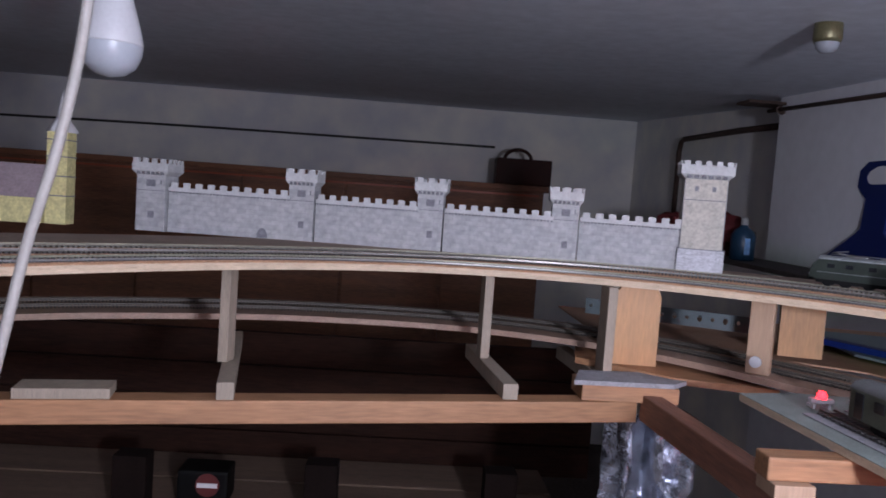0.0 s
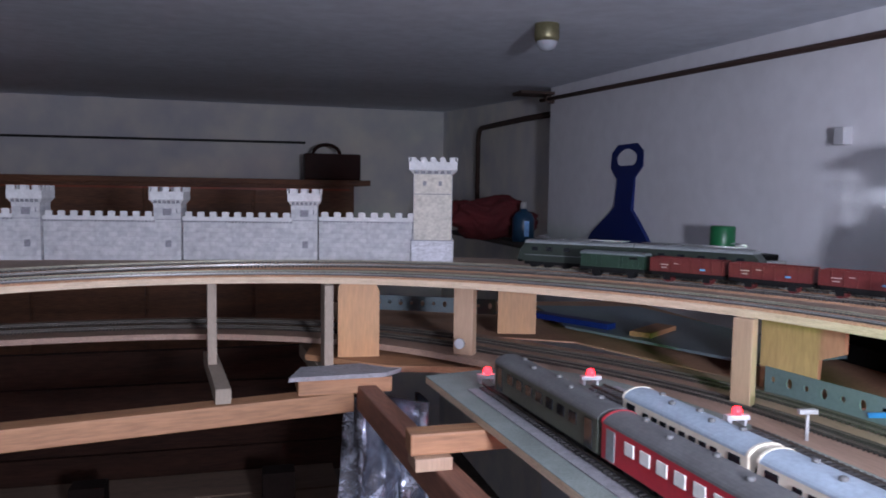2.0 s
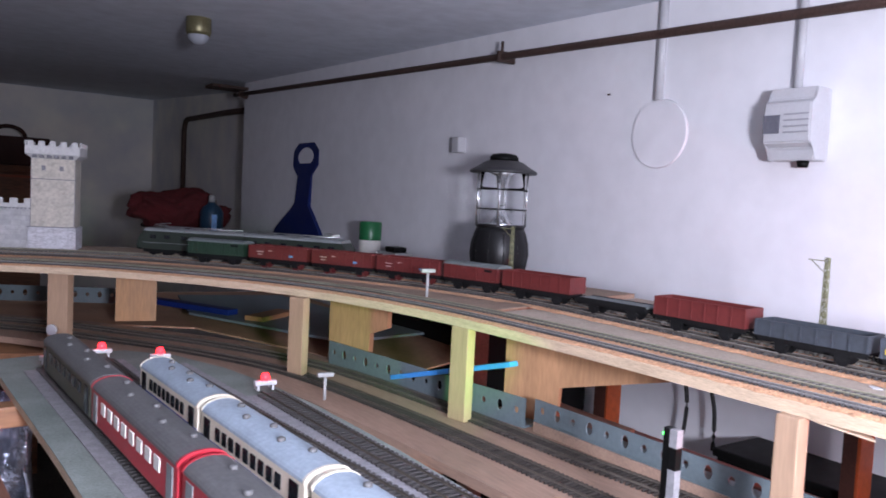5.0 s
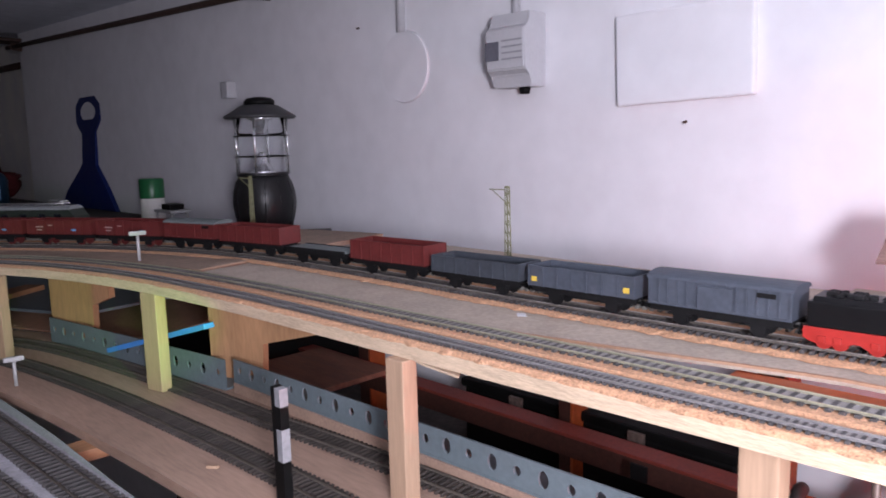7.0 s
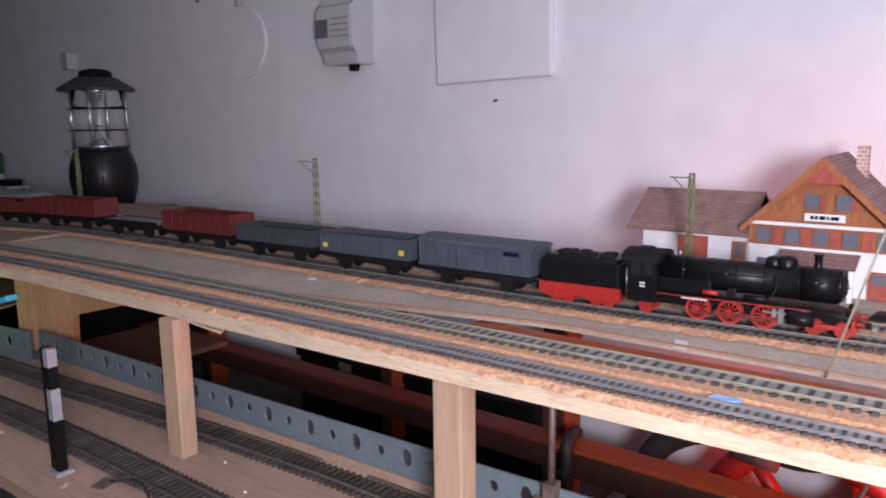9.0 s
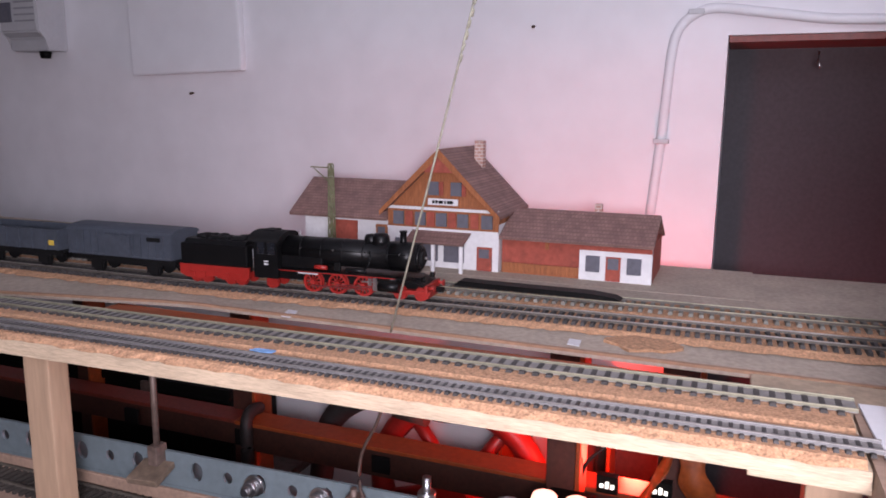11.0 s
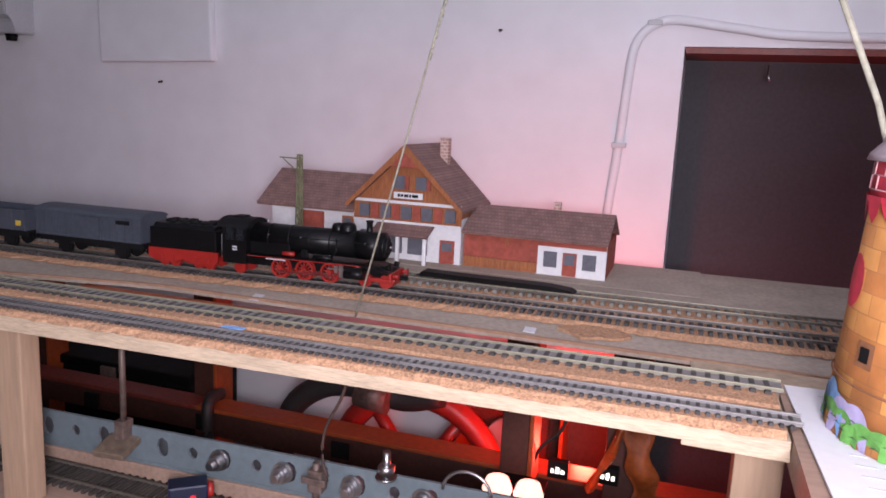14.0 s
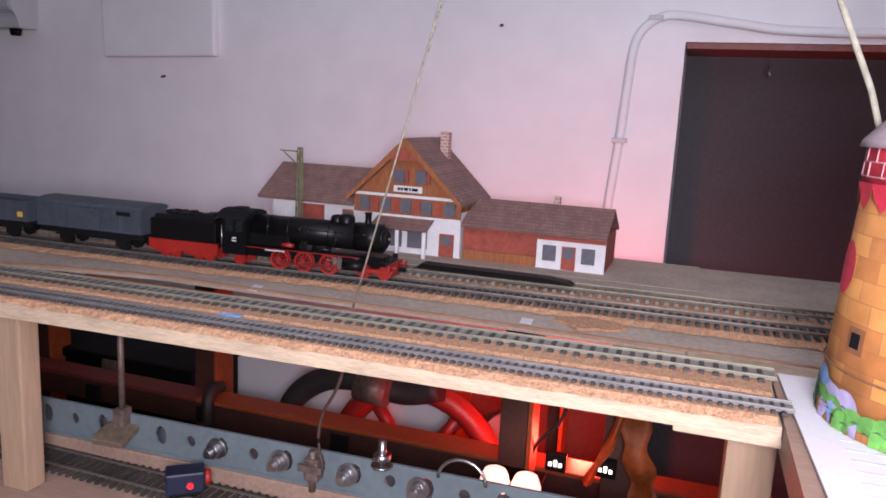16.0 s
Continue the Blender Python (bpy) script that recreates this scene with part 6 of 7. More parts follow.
# blue scoop leaning on the wall
bm = B()
out = [(-0.185, -0.028), (0.255, -0.028), (0.205, 0.02), (0.090, 0.085), (0.064, 0.105), (0.058, 0.190), (0.085, 0.208), (0.104, 0.226), (0.104, 0.272), (0.064, 0.300), (0.022, 0.326), (-0.006, 0.326), (-0.046, 0.300), (-0.088, 0.272), (-0.088, 0.226), (-0.046, 0.195), (-0.040, 0.098), (-0.130, 0.025)]
hole = [(0.008 + 0.062 * math.cos(a) * min(1.0, 1.15 - 0.35 * max(0, math.sin(a))), max(0.231, 0.252 + 0.030 * math.sin(a))) for a in (2 * math.pi * (k + 0.5) / 18 for k in range(18))]
front = [bm.verts.new((0, y, z)) for y, z in out]
inner = [bm.verts.new((0, y, z)) for y, z in hole]
es = [bm.edges.new((front[i], front[(i + 1) % 18])) for i in range(18)] + [bm.edges.new((inner[i], inner[(i + 1) % 18])) for i in range(18)]
bmesh.ops.triangle_fill(bm, edges=es, use_beauty=True)
bmesh.ops.solidify(bm, geom=bm.faces[:], thickness=0.012)
solid("blue_dustpan", bm, BLUE, "blue plastic dustpan leaning on the wall", "dustpan", m=pose(1.4385, 1.895, 1.3985, 0, 3.0, 0))
stand = thing("coupler_stand", "small dark metal stand with a pale top plate", "stand", pose(1.335, 1.125, 1.3692))
part("top_plate", box(B(), -0.022, 0.022, -0.040, 0.040, 0.038, 0.044, bevel=0.001), TEE_GREY, stand, "pale top plate")
part("block", box(B(), -0.016, 0.016, -0.024, 0.016, 0.0442, 0.056, bevel=0.002), BLACK, stand)
for sx in (-1, 1):
    for sy in (-1, 1):
        part("leg", cyl(B(), (sx * 0.019, sy * 0.036, 0), (sx * 0.017, sy * 0.034, 0.038), 0.0022, seg=8), TEE_GREY, stand)

meter = thing("electricity_meter", "white stepped electricity meter on the wall", "meter", pose(WX, 0.262, 1.608) @ Matrix.Diagonal((0.8, 0.94, 0.86, 1)))
bm = B()
prism(bm, [(0.0, 0.0), (-0.040, 0.0), (-0.042, 0.018), (-0.056, 0.026), (-0.058, 0.085), (-0.044, 0.092), (-0.042, 0.110), (0.0, 0.110)], "y", -0.035, 0.035)
bmesh.ops.bevel(bm, geom=bm.edges[:], offset=0.002, segments=2, affect="EDGES")
part("housing", bm, WHITE_PLASTIC, meter)
part("display", box(B(), -0.0595, -0.0575, 0.010, 0.034, 0.040, 0.068), BLIND, meter, "grey display window")
bm = B()
for k in range(4):
    box(bm, -0.0590, -0.0580, -0.032, 0.004, 0.040 + 0.009 * k, 0.0425 + 0.009 * k)
part("label_bars", bm, INK, meter, "grey bars of small print")
part("cable_gland", cyl(B(), (-0.020, -0.010, 0.0), (-0.020, -0.010, -0.010), 0.009, 0.007, 14), BLACK, meter)
part("conduit", cyl(B(), (-0.012, 0.010, 0.110), (-0.012, 0.010, 0.27), 0.006, seg=12), WHITE_PLASTIC, meter)

cover = solid("wall_cover_plate", box(B(), -0.010, 0.001, -0.083, 0.083, 0, 0.105, bevel=0.003), WALL, "white painted flush cover plate", "cover plate", m=pose(WX - 0.001, 0.032, 1.578, -1.5))
disc = thing("round_junction_cover", "white painted round junction cover with conduit", "junction box", pose(WX, 0.507, 1.657))
bm = B()
cyl(bm, (0.0, 0, 0), (-0.004, 0, 0), 0.056, 0.054, 40)
part("cover", bm, WALL, disc)
part("conduit", cyl(B(), (-0.004, 0.003, 0.054), (-0.004, 0.003, 0.23), 0.007, seg=12), WHITE_PLASTIC, disc)
solid("wall_socket", box(B(), -0.022, 0.0, -0.013, 0.013, 0, 0.034, bevel=0.003), WHITE_PLASTIC, "small white wall junction box", "junction box", m=pose(WX, 1.052, 1.640))

pipe = thing("wall_pipe", "rusty brown pipe along the wall under the ceiling", "pipe")
pz = lambda y: 1.787 + 0.0425 * y
part("run", tube(B(), [(WX - 0.032, y, pz(y)) for y in (-2.4, -1.0, 0.0, 1.0, 2.0, 2.52)], 0.0070, 14), PIPE, pipe)
part("branch", tube(B(), [(1.545, 2.50, 1.86), (1.545, 3.0, 1.875), (1.545, 3.62, 1.885), (1.545, 3.66, 1.875), (1.545, 3.68, 1.83), (1.545, 3.68, 1.45)], 0.013, 12), PIPE, pipe)
part("elbow", tube(B(), [(WX - 0.032, 2.44, pz(2.44)), (1.47, 2.50, pz(2.48)), (1.545, 2.53, 1.875)], 0.013, 12), PIPE, pipe)
for y in (0.888, -0.35):
    bm = B()
    box(bm, WX - 0.043, WX, y - 0.004, y + 0.004, pz(y) - 0.011, pz(y) + 0.011, bevel=0.0015)
    cyl(bm, (WX - 0.032, y, pz(y) + 0.01), (WX - 0.032, y, pz(y) + 0.030), 0.003, seg=8)
    part("clamp", bm, PIPE, pipe)
solid("ceiling_bracket", box(B(), 1.32, 1.47, 2.46, 2.56, 1.911, 1.922, bevel=0.003), PIPE, "dark rusty iron plate below the ceiling", "bracket")

cond = thing("wall_conduit", "white painted cable conduit bent over the opening", "conduit")
cz = [(WX - 0.007, -0.523, 1.405), (WX - 0.007, -0.526, 1.45), (WX - 0.007, -0.531, 1.51), (WX - 0.007, -0.534, 1.56), (WX - 0.007, -0.537, 1.598), (WX - 0.007, -0.543, 1.615), (WX - 0.007, -0.556, 1.626), (WX - 0.007, -0.575, 1.630), (WX - 0.007, -0.63, 1.6225), (WX - 0.007, -0.69, 1.616), (WX - 0.007, -0.85, 1.615), (WX - 0.007, -1.4, 1.615)]
part("tube", tube(B(), smooth_line(cz, 0.008), 0.0045, 12), WALL, cond)
for p in ((-0.531, 1.508), (-0.556, 1.627)):
    part("clip", box(B(), WX - 0.013, WX, p[0] - 0.007, p[0] + 0.007, p[1] - 0.0025, p[1] + 0.0025, bevel=0.001), WHITE_PLASTIC, cond)
for y, z in ((0.03, 1.555), (-0.40, 1.62), (0.62, 1.73)):
    solid("wall_nail", cyl(B(), (WX, y, z), (WX - 0.006, y, z - 0.001), 0.0015, seg=8), PIPE, "rusty nail in the white wall", "nail", "wall nails")

# ---- lamps overhead, strings ----
sock = thing("ceiling_socket", "brass ceiling lamp socket with a pale bulb", "lamp", pose(0.958, 1.365, 1.851))
part("socket", lathe(B(), [(0.024, 0.012), (0.027, 0.020), (0.026, 0.050), (0.020, 0.058)], 24), BRASS, sock, "dull brass socket")
part("bulb", lathe(B(), [(0.0005, -0.008), (0.012, -0.006), (0.020, 0.002), (0.023, 0.013)], 24, closed=False), BULB, sock)
bulb = thing("hanging_bulb", "unlit frosted lamp bulb hanging on a pale cable", "lamp", pose(-0.150, 0.695, 1.604))
part("dome", lathe(B(), [(0.0005, 0.0), (0.014, 0.003), (0.024, 0.011), (0.0295, 0.024), (0.0300, 0.032)], 28, closed=False), BULB, bulb, "frosted dome")
part("housing", lathe(B(), [(0.0300, 0.032), (0.0305, 0.034), (0.027, 0.050), (0.020, 0.075), (0.016, 0.098), (0.016, 0.104)], 28), WHITE_PLASTIC, bulb, "white plastic neck")
part("holder", lathe(B(), [(0.018, 0.104), (0.019, 0.14), (0.012, 0.15)], 20), WHITE_PLASTIC, bulb)
part("flex", cyl(B(), (0, 0, 0.15), (0, 0, 0.272), 0.004, seg=8), WHITE_PLASTIC, bulb)
bm = B()
tube(bm, smooth_line([(-0.060, 0.45, 1.866), (-0.066, 0.45, 1.70), (-0.074, 0.45, 1.60), (-0.088, 0.45, 1.524), (-0.105, 0.45, 1.461), (-0.121, 0.45, 1.386), (-0.150, 0.45, 1.25), (-0.20, 0.45, 1.05), (-0.22, 0.45, 0.5), (-0.22, 0.45, 0.004)], 0.02), 0.0038, 10)
solid("pale_cable", bm, GREY_CABLE, "pale cable hanging from ceiling to floor", "cable")
bm = B()
tube(bm, [(1.090, -0.412, 1.4005), (1.090, -0.440, 1.505), (1.090, -0.465, 1.602), (1.090, -0.528, 1.834)], 0.00065, 6)
for k in range(9):
    z = 1.56 + 0.006 * k
    y = -0.412 - (z - 1.4005) * 0.267
    cyl(bm, (1.090 + 0.0006 * (-1) ** k, y, z), (1.090, y - 0.0016, z + 0.004), 0.0009, 0.0006, 6)
solid("hanging_string", bm, ROPE, "thin frayed string from ceiling to railway deck", "string", "hanging strings")
bm = B()
tube(bm, [(1.0, -0.6835, 1.50), (1.0, -0.670, 1.541), (1.0, -0.651, 1.583), (1.0, -0.540, 1.833)], 0.0013, 6)
solid("hanging_string", bm, ROPE, "thin frayed string tied behind the round tower", "string", "hanging strings")

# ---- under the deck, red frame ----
# Dark brown for the rack's shaded front faces, and for the wall board.
RACK_DARK = material("rack_shade_and_board_brown", (0.055, 0.020, 0.014), 0.55, vary=0.3, scale=15)
frame_ = thing("red_rack", "orange red painted steel rack against the wall", "rack")
for name, x0, x1, y0, y1, z0, z1 in (
    ("rail", 1.262, 1.290, -0.78, -0.16, 1.205, 1.234),
    ("rail", 1.290, 1.318, -0.155, 0.60, 1.193, 1.220),
    ("lower_rail", 1.26, 1.29, -0.78, 0.60, 1.09, 1.12),
):
    rail = part(name, box(B(), x0, x0 + 0.004, y0, y1, z0, z1 - 0.0042, bevel=0.001), RACK_DARK, frame_, "rail web coloured dark for its shaded front")
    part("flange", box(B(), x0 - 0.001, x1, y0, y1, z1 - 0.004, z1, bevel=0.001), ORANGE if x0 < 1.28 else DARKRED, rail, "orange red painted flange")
# Shaded fronts and lit sides of the uprights are set by colour.
for x0, y0, y1, z1 in ((1.315, -0.146, -0.118, 1.3885), (1.325, 0.094, 0.114, 1.388), (1.325, 0.463, 0.490, 1.388), (1.235, -0.505, -0.478, 1.3885), (1.235, -0.592, -0.562, 1.3885)):
    up = part("upright", box(B(), x0, x0 + 0.004, y0 + 0.0042, y1, 0.0, z1, bevel=0.001), RACK_DARK, frame_, "upright web coloured dark for its shaded front")
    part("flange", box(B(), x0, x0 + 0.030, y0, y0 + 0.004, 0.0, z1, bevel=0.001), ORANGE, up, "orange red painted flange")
for y in (-0.17, -0.02, 0.12, -0.46):
    part("slot", box(B(), 1.2600, 1.2622, y - 0.15 - 0.009, y - 0.15 + 0.009, 1.210, 1.226), BLACK_MATT, frame_)
reel = thing("hose_reel", "bright red hose reel with a round rim", "hose reel", pose(1.345, -0.365, 1.165, 0, 90, 0))
bm = B()
tor = [(0.085 + 0.012 * math.cos(a), 0.012 * math.sin(a)) for a in (2 * math.pi * k / 10 for k in range(11))]
part("rim", lathe(B(), tor, 40, closed=False), LOCO_RED, reel, "red rim")
part("hub", lathe(B(), [(0.02, -0.03), (0.03, -0.02), (0.03, 0.02), (0.02, 0.03)], 20), LOCO_RED, reel)
for k in range(5):
    a = 2 * math.pi * k / 5
    part("spoke", cyl(B(), (0.02 * math.cos(a), 0.02 * math.sin(a), 0), (0.08 * math.cos(a), 0.08 * math.sin(a), 0), 0.007, seg=8), LOCO_RED, reel)
bm = B()
tube(bm, smooth_line([(1.33, -0.215, 1.15), (1.33, -0.228, 1.215), (1.33, -0.262, 1.247), (1.33, -0.305, 1.256), (1.33, -0.355, 1.250), (1.33, -0.40, 1.262)], 0.01), 0.0125, 12)
solid("rubber_hose", bm, HOSE, "thick black rubber hose with metal sleeve", "hose")
bm = B()
cyl(bm, (1.315, -0.312, 1.256), (1.315, -0.345, 1.252), 0.0145, seg=16)
solid("hose_sleeve", bm, RUSTY, "dull metal sleeve on the hose", "hose fitting")
bm = B()
tube(bm, smooth_line([(1.256, -0.178, 1.190), (1.256, -0.178, 1.222), (1.260, -0.176, 1.238), (1.272, -0.174, 1.243), (1.290, -0.170, 1.238)], 0.004), 0.0062, 10)
solid("black_fitting", bm, HOSE, "black rubber end fitting on the rail", "fitting")
wire = thing("wire_clamp", "rusty wire hooked on a small steel clamp", "wire", pose(1.0125, -0.428, 1.3300))
part("wire", tube(B(), smooth_line([(0.0, -0.019, 0.071), (0.0, -0.014, 0.050), (0.0, -0.0045, 0.030), (0.0, -0.003, 0.012), (-0.002, -0.008, 0.002)], 0.004), 0.0009, 6), PIPE, wire)
part("clamp", box(B(), -0.004, 0.004, -0.0045, 0.004, -0.007, 0.006, bevel=0.0012), RUSTY, wire, "dull steel clamp")
part("wing_nut", box(B(), -0.0055, -0.0042, -0.0075, 0.0070, -0.0015, 0.0025, bevel=0.0008), RUSTY, wire)
part("screw", cyl(B(), (-0.001, 0, -0.014), (-0.001, 0, 0.010), 0.0019, seg=10), RUSTY, wire)
hot = thing("red_bulb_pair", "pair of glowing red bulbs under the deck", "lamp", pose(1.185, -0.501, 1.2535))
for s_ in (-1, 1):
    part("bulb", lathe(B(), [(0.0005, -0.0125), (0.0085, -0.0085), (0.0115, 0.0), (0.0085, 0.0085), (0.0005, 0.0125)], 20, centre=(0, s_ * 0.0120), closed=False), LED_HOT, hot, "glowing red bulb")
part("holder", box(B(), 0.006, 0.05, -0.018, 0.018, -0.014, -0.011), BLACK, hot)
for y, z in ((-0.527, 1.255), (-0.566, 1.258)):
    d = thing("indicator_board", "small circuit board with white indicator lights", "circuit board", pose(1.228, y, z), group="indicator boards")
    part("plate", box(B(), 0.0, 0.007, -0.008, 0.008, -0.006, 0.008), BLACK, d)
    for k in (-0.004, 0.0, 0.004):
        part("diode", box(B(), -0.0015, 0.0, k - 0.0012, k + 0.0012, -0.001, 0.0015 + 0.002 * (k == 0)), LED_WHITE, d)
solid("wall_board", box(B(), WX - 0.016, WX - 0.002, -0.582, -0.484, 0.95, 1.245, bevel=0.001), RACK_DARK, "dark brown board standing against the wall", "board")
STRAP = material("orange_leather_strap", (0.42, 0.105, 0.024), 0.55, vary=0.3, scale=40, fine=200, bump=0.0005)
strap = thing("strap", "worn orange leather strap knotted over the rack", "strap")
for line, half in (([(1.226, -0.586, 1.345), (1.224, -0.585, 1.312), (1.219, -0.587, 1.290), (1.222, -0.592, 1.268), (1.229, -0.597, 1.240), (1.230, -0.600, 1.200)], 0.0105), ([(1.224, -0.578, 1.322), (1.220, -0.574, 1.305), (1.216, -0.568, 1.284), (1.220, -0.558, 1.262), (1.226, -0.552, 1.245)], 0.0032)):
    bm = B()
    pts = smooth_line(line, 0.004)
    rows = []
    for i, p in enumerate(pts):
        w = half * (1 + 0.22 * math.sin(i * 0.75))
        bow = 0.004 * math.cos(i * 0.5)
        rows.append([bm.verts.new(p + Vector((-0.0025 + bow * (1 - u * u) - 0.004 * (1 - u * u), w * u, 0.001 * u))) for u in (-1, -0.5, 0, 0.5, 1)])
    for r, q in zip(rows, rows[1:]):
        for k in range(4):
            bm.faces.new((r[k], r[k + 1], q[k + 1], q[k]))
    for f_ in bm.faces:
        f_.smooth = True
    bmesh.ops.solidify(bm, geom=bm.faces[:], thickness=0.0016)
    part("band", bm, STRAP, strap)
solid("black_cable", tube(B(), smooth_line([(1.252, -0.530, 1.300), (1.250, -0.524, 1.280), (1.248, -0.508, 1.262), (1.250, -0.500, 1.2345)], 0.004), 0.0016, 6), CABLE_BLACK, "thin black cable drooping behind the rack rail", "cable", "hanging cables")
box_ = thing("fuse_box", "dark red open wall box with a pale round disc", "fuse box", pose(WX - 0.055, -0.447, 1.115))
part("back", box(B(), 0.048, 0.054, -0.058, 0.058, 0, 0.15), DARKRED, box_)
for y in (-0.058, 0.054):
    part("side", box(B(), 0.0, 0.0478, y, y + 0.004, 0, 0.15, bevel=0.0008), ORANGE, box_)
for z in (-0.0042, 0.1502):
    part("shelf", box(B(), 0.0, 0.054, -0.058, 0.058, z, z + 0.004, bevel=0.0008), DARKRED, box_)
part("round_disc", cyl(B(), (0.030, 0.006, 0.062), (0.0475, 0.006, 0.062), 0.027, seg=32), WHITE_PLASTIC, box_, "pale round disc")
bm = B()
prism(bm, [(-0.060, 0.0), (0.060, 0.0), (0.055, 0.004), (0.030, 0.0036), (-0.040, 0.0036), (-0.056, 0.002)], "y", -0.006, 0.006)
solid("rerailing_ramp", bm, BLACK, "long low black plastic ramp on the rear track", "track ramp", m=pose(1.1945, -0.475, 1.4092, 0, 0, 90))
solid("packing_strip", box(B(), 0.9635, 0.999, -0.655, -0.612, 0, 0.0030, bevel=0.0008), PLY, "thin plywood packing strip below the deck end", "wood strip", m=pose(0, 0, deck_under(-0.62) - 0.0032))
solid("wood_splinter", prism(B(), [(0.0, -0.012), (0.008, -0.006), (0.010, 0.030), (0.004, 0.045), (0.0, 0.02)], "z", 0, 0.0012), PLY, "torn plywood splinter hanging below the deck edge", "splinter", m=pose(0.9605, -0.075, deck_under(0) - 0.0022, 3, 2, 0))
for x, y, L, w, a in ((1.026, -0.068, 0.030, 0.006, 84), (0.900, -0.015, 0.006, 0.003, 20), (0.910, 0.11, 0.010, 0.0025, 130)):
    solid("wood_chip", prism(B(), [(-L / 2, -w / 2), (L / 2, -w / 3), (L * 0.42, w / 2), (-L * 0.40, w / 3)], "z", 0, 0.002), PINE_UP, "small pale wood chip on the lower deck", "wood chip", "wood chips", m=pose(x - 0.014, y, LOWZ + 0.0004, 0, 0, a))
RUSTY_WOOD = material("dark_weathered_wood", (0.12, 0.085, 0.06), 0.8, vary=0.4, scale=30)
for y0, x_ in ((-0.298, 1.0125),):
    rod = thing("threaded_rod", "thin steel rod on a small wooden clamp", "rod", pose(x_, y0, 1.3370), group="threaded rods")
    part("rod", cyl(B(), (0, 0, 0.003), (0, 0, 0.0625), 0.0019, seg=10), RUSTY, rod)
    part("clamp", box(B(), -0.0045, 0.0045, -0.0035, 0.0035, -0.008, 0.004, bevel=0.001), RUSTY, rod)
    pad = part("wood_pad", box(B(), -0.016, 0.002, -0.010, 0.010, -0.002, 0.002, bevel=0.0006), RUSTY_WOOD, rod, "dark weathered wooden pad")
    pad.matrix_local = pose(0, 0, -0.0088, 0, -14, 6)
storage = thing("storage_case", "long black plastic storage case on the rack shelf", "case")
part("shell", box(B(), 1.345, 1.440, -0.088, 0.285, 1.1318, 1.214, bevel=0.004), BLACK, storage)
part("lid", box(B(), 1.341, 1.444, -0.092, 0.289, 1.2142, 1.226, bevel=0.003), BLACK, storage)
for y in (0.02, 0.19):
    part("latch", box(B(), 1.336, 1.3408, y - 0.010, y + 0.010, 1.200, 1.222, bevel=0.001), RUSTY, storage)
solid("rack_shelf", box(B(), 1.262, 1.45, -0.155, 0.60, 1.1205, 1.1315), SHELF_DARK, "dark shelf board on the rack", "shelf")
for p, q in (((1.41, 0.389, 1.384), (1.41, 0.389, 1.195)), ((1.41, 0.355, 1.384), (1.41, 0.336, 1.195))):
    a, b = Vector(p), Vector(q)
    solid("black_cable", tube(B(), smooth_line([a, a.lerp(b, 0.4) + Vector((0, 0.004, 0)), a.lerp(b, 0.7) - Vector((0, 0.004, 0)), b], 0.01), 0.003, 8), CABLE_BLACK, "black cable hanging below the deck", "cable", "hanging cables")
strip_a, strip_b = Vector((0.960, 0.476, 1.3105)), Vector((0.984, 0.278, 1.3665))
bm = B()
box(bm, -0.006, 0.006, 0, (strip_b - strip_a).length, -0.0012, 0.0045, bevel=0.0012)
solid("blue_strip", bm, LIGHTBLUE, "bright blue plastic strip leaning over the angle iron", "strip", m=Matrix.Translation(strip_a) @ (strip_b - strip_a).to_track_quat("Y", "Z").to_matrix().to_4x4())
motor = thing("point_motor", "small dark blue motor with a red cap on the lower track", "motor", pose(0.988, -0.349, LOWZ + 0.0128, 0, 0, -51))
part("barrel", box(B(), 0, 0.021, -0.0065, 0.0065, -0.0060, 0.0062, bevel=0.0012), NAVY, motor)
part("cap", cyl(B(), (0.0212, 0, 0), (0.0242, 0, 0), 0.0048, 0.0040, 18), LOCO_RED, motor, "dark red cap")
part("diode", cyl(B(), (0.013, -0.0065, -0.001), (0.013, -0.0078, -0.001), 0.0016, seg=10), LED_RED, motor, "glowing red diode")
part("saddle", box(B(), 0.002, 0.019, -0.006, 0.006, -0.0078, -0.0055, bevel=0.0006), BLACK, motor)
blackbox = thing("black_cabinet", "tall black cabinet under the railway deck", "cabinet", pose(1.315, 0.76, 0))
part("body", box(B(), -0.105, 0.125, -0.14, 0.14, 0.02, 1.345, bevel=0.004), BLACK, blackbox)
part("top", box(B(), -0.110, 0.128, -0.145, 0.145, 1.3452, 1.362, bevel=0.003), BLACK, blackbox)
part("door", box(B(), -0.118, -0.1052, -0.135, 0.135, 0.05, 1.32, bevel=0.003), BLACK_MATT, blackbox)
for y in (-0.11, 0.11):
    part("foot", box(B(), -0.09, 0.11, y - 0.02, y + 0.02, 0.0, 0.0198), BLACK, blackbox)
solid("rack_post", box(B(), 1.152, 1.178, 0.568, 0.598, 0.0, 1.3885, bevel=0.002), BROWN_BEAM, "reddish brown wooden post under the deck", "post")

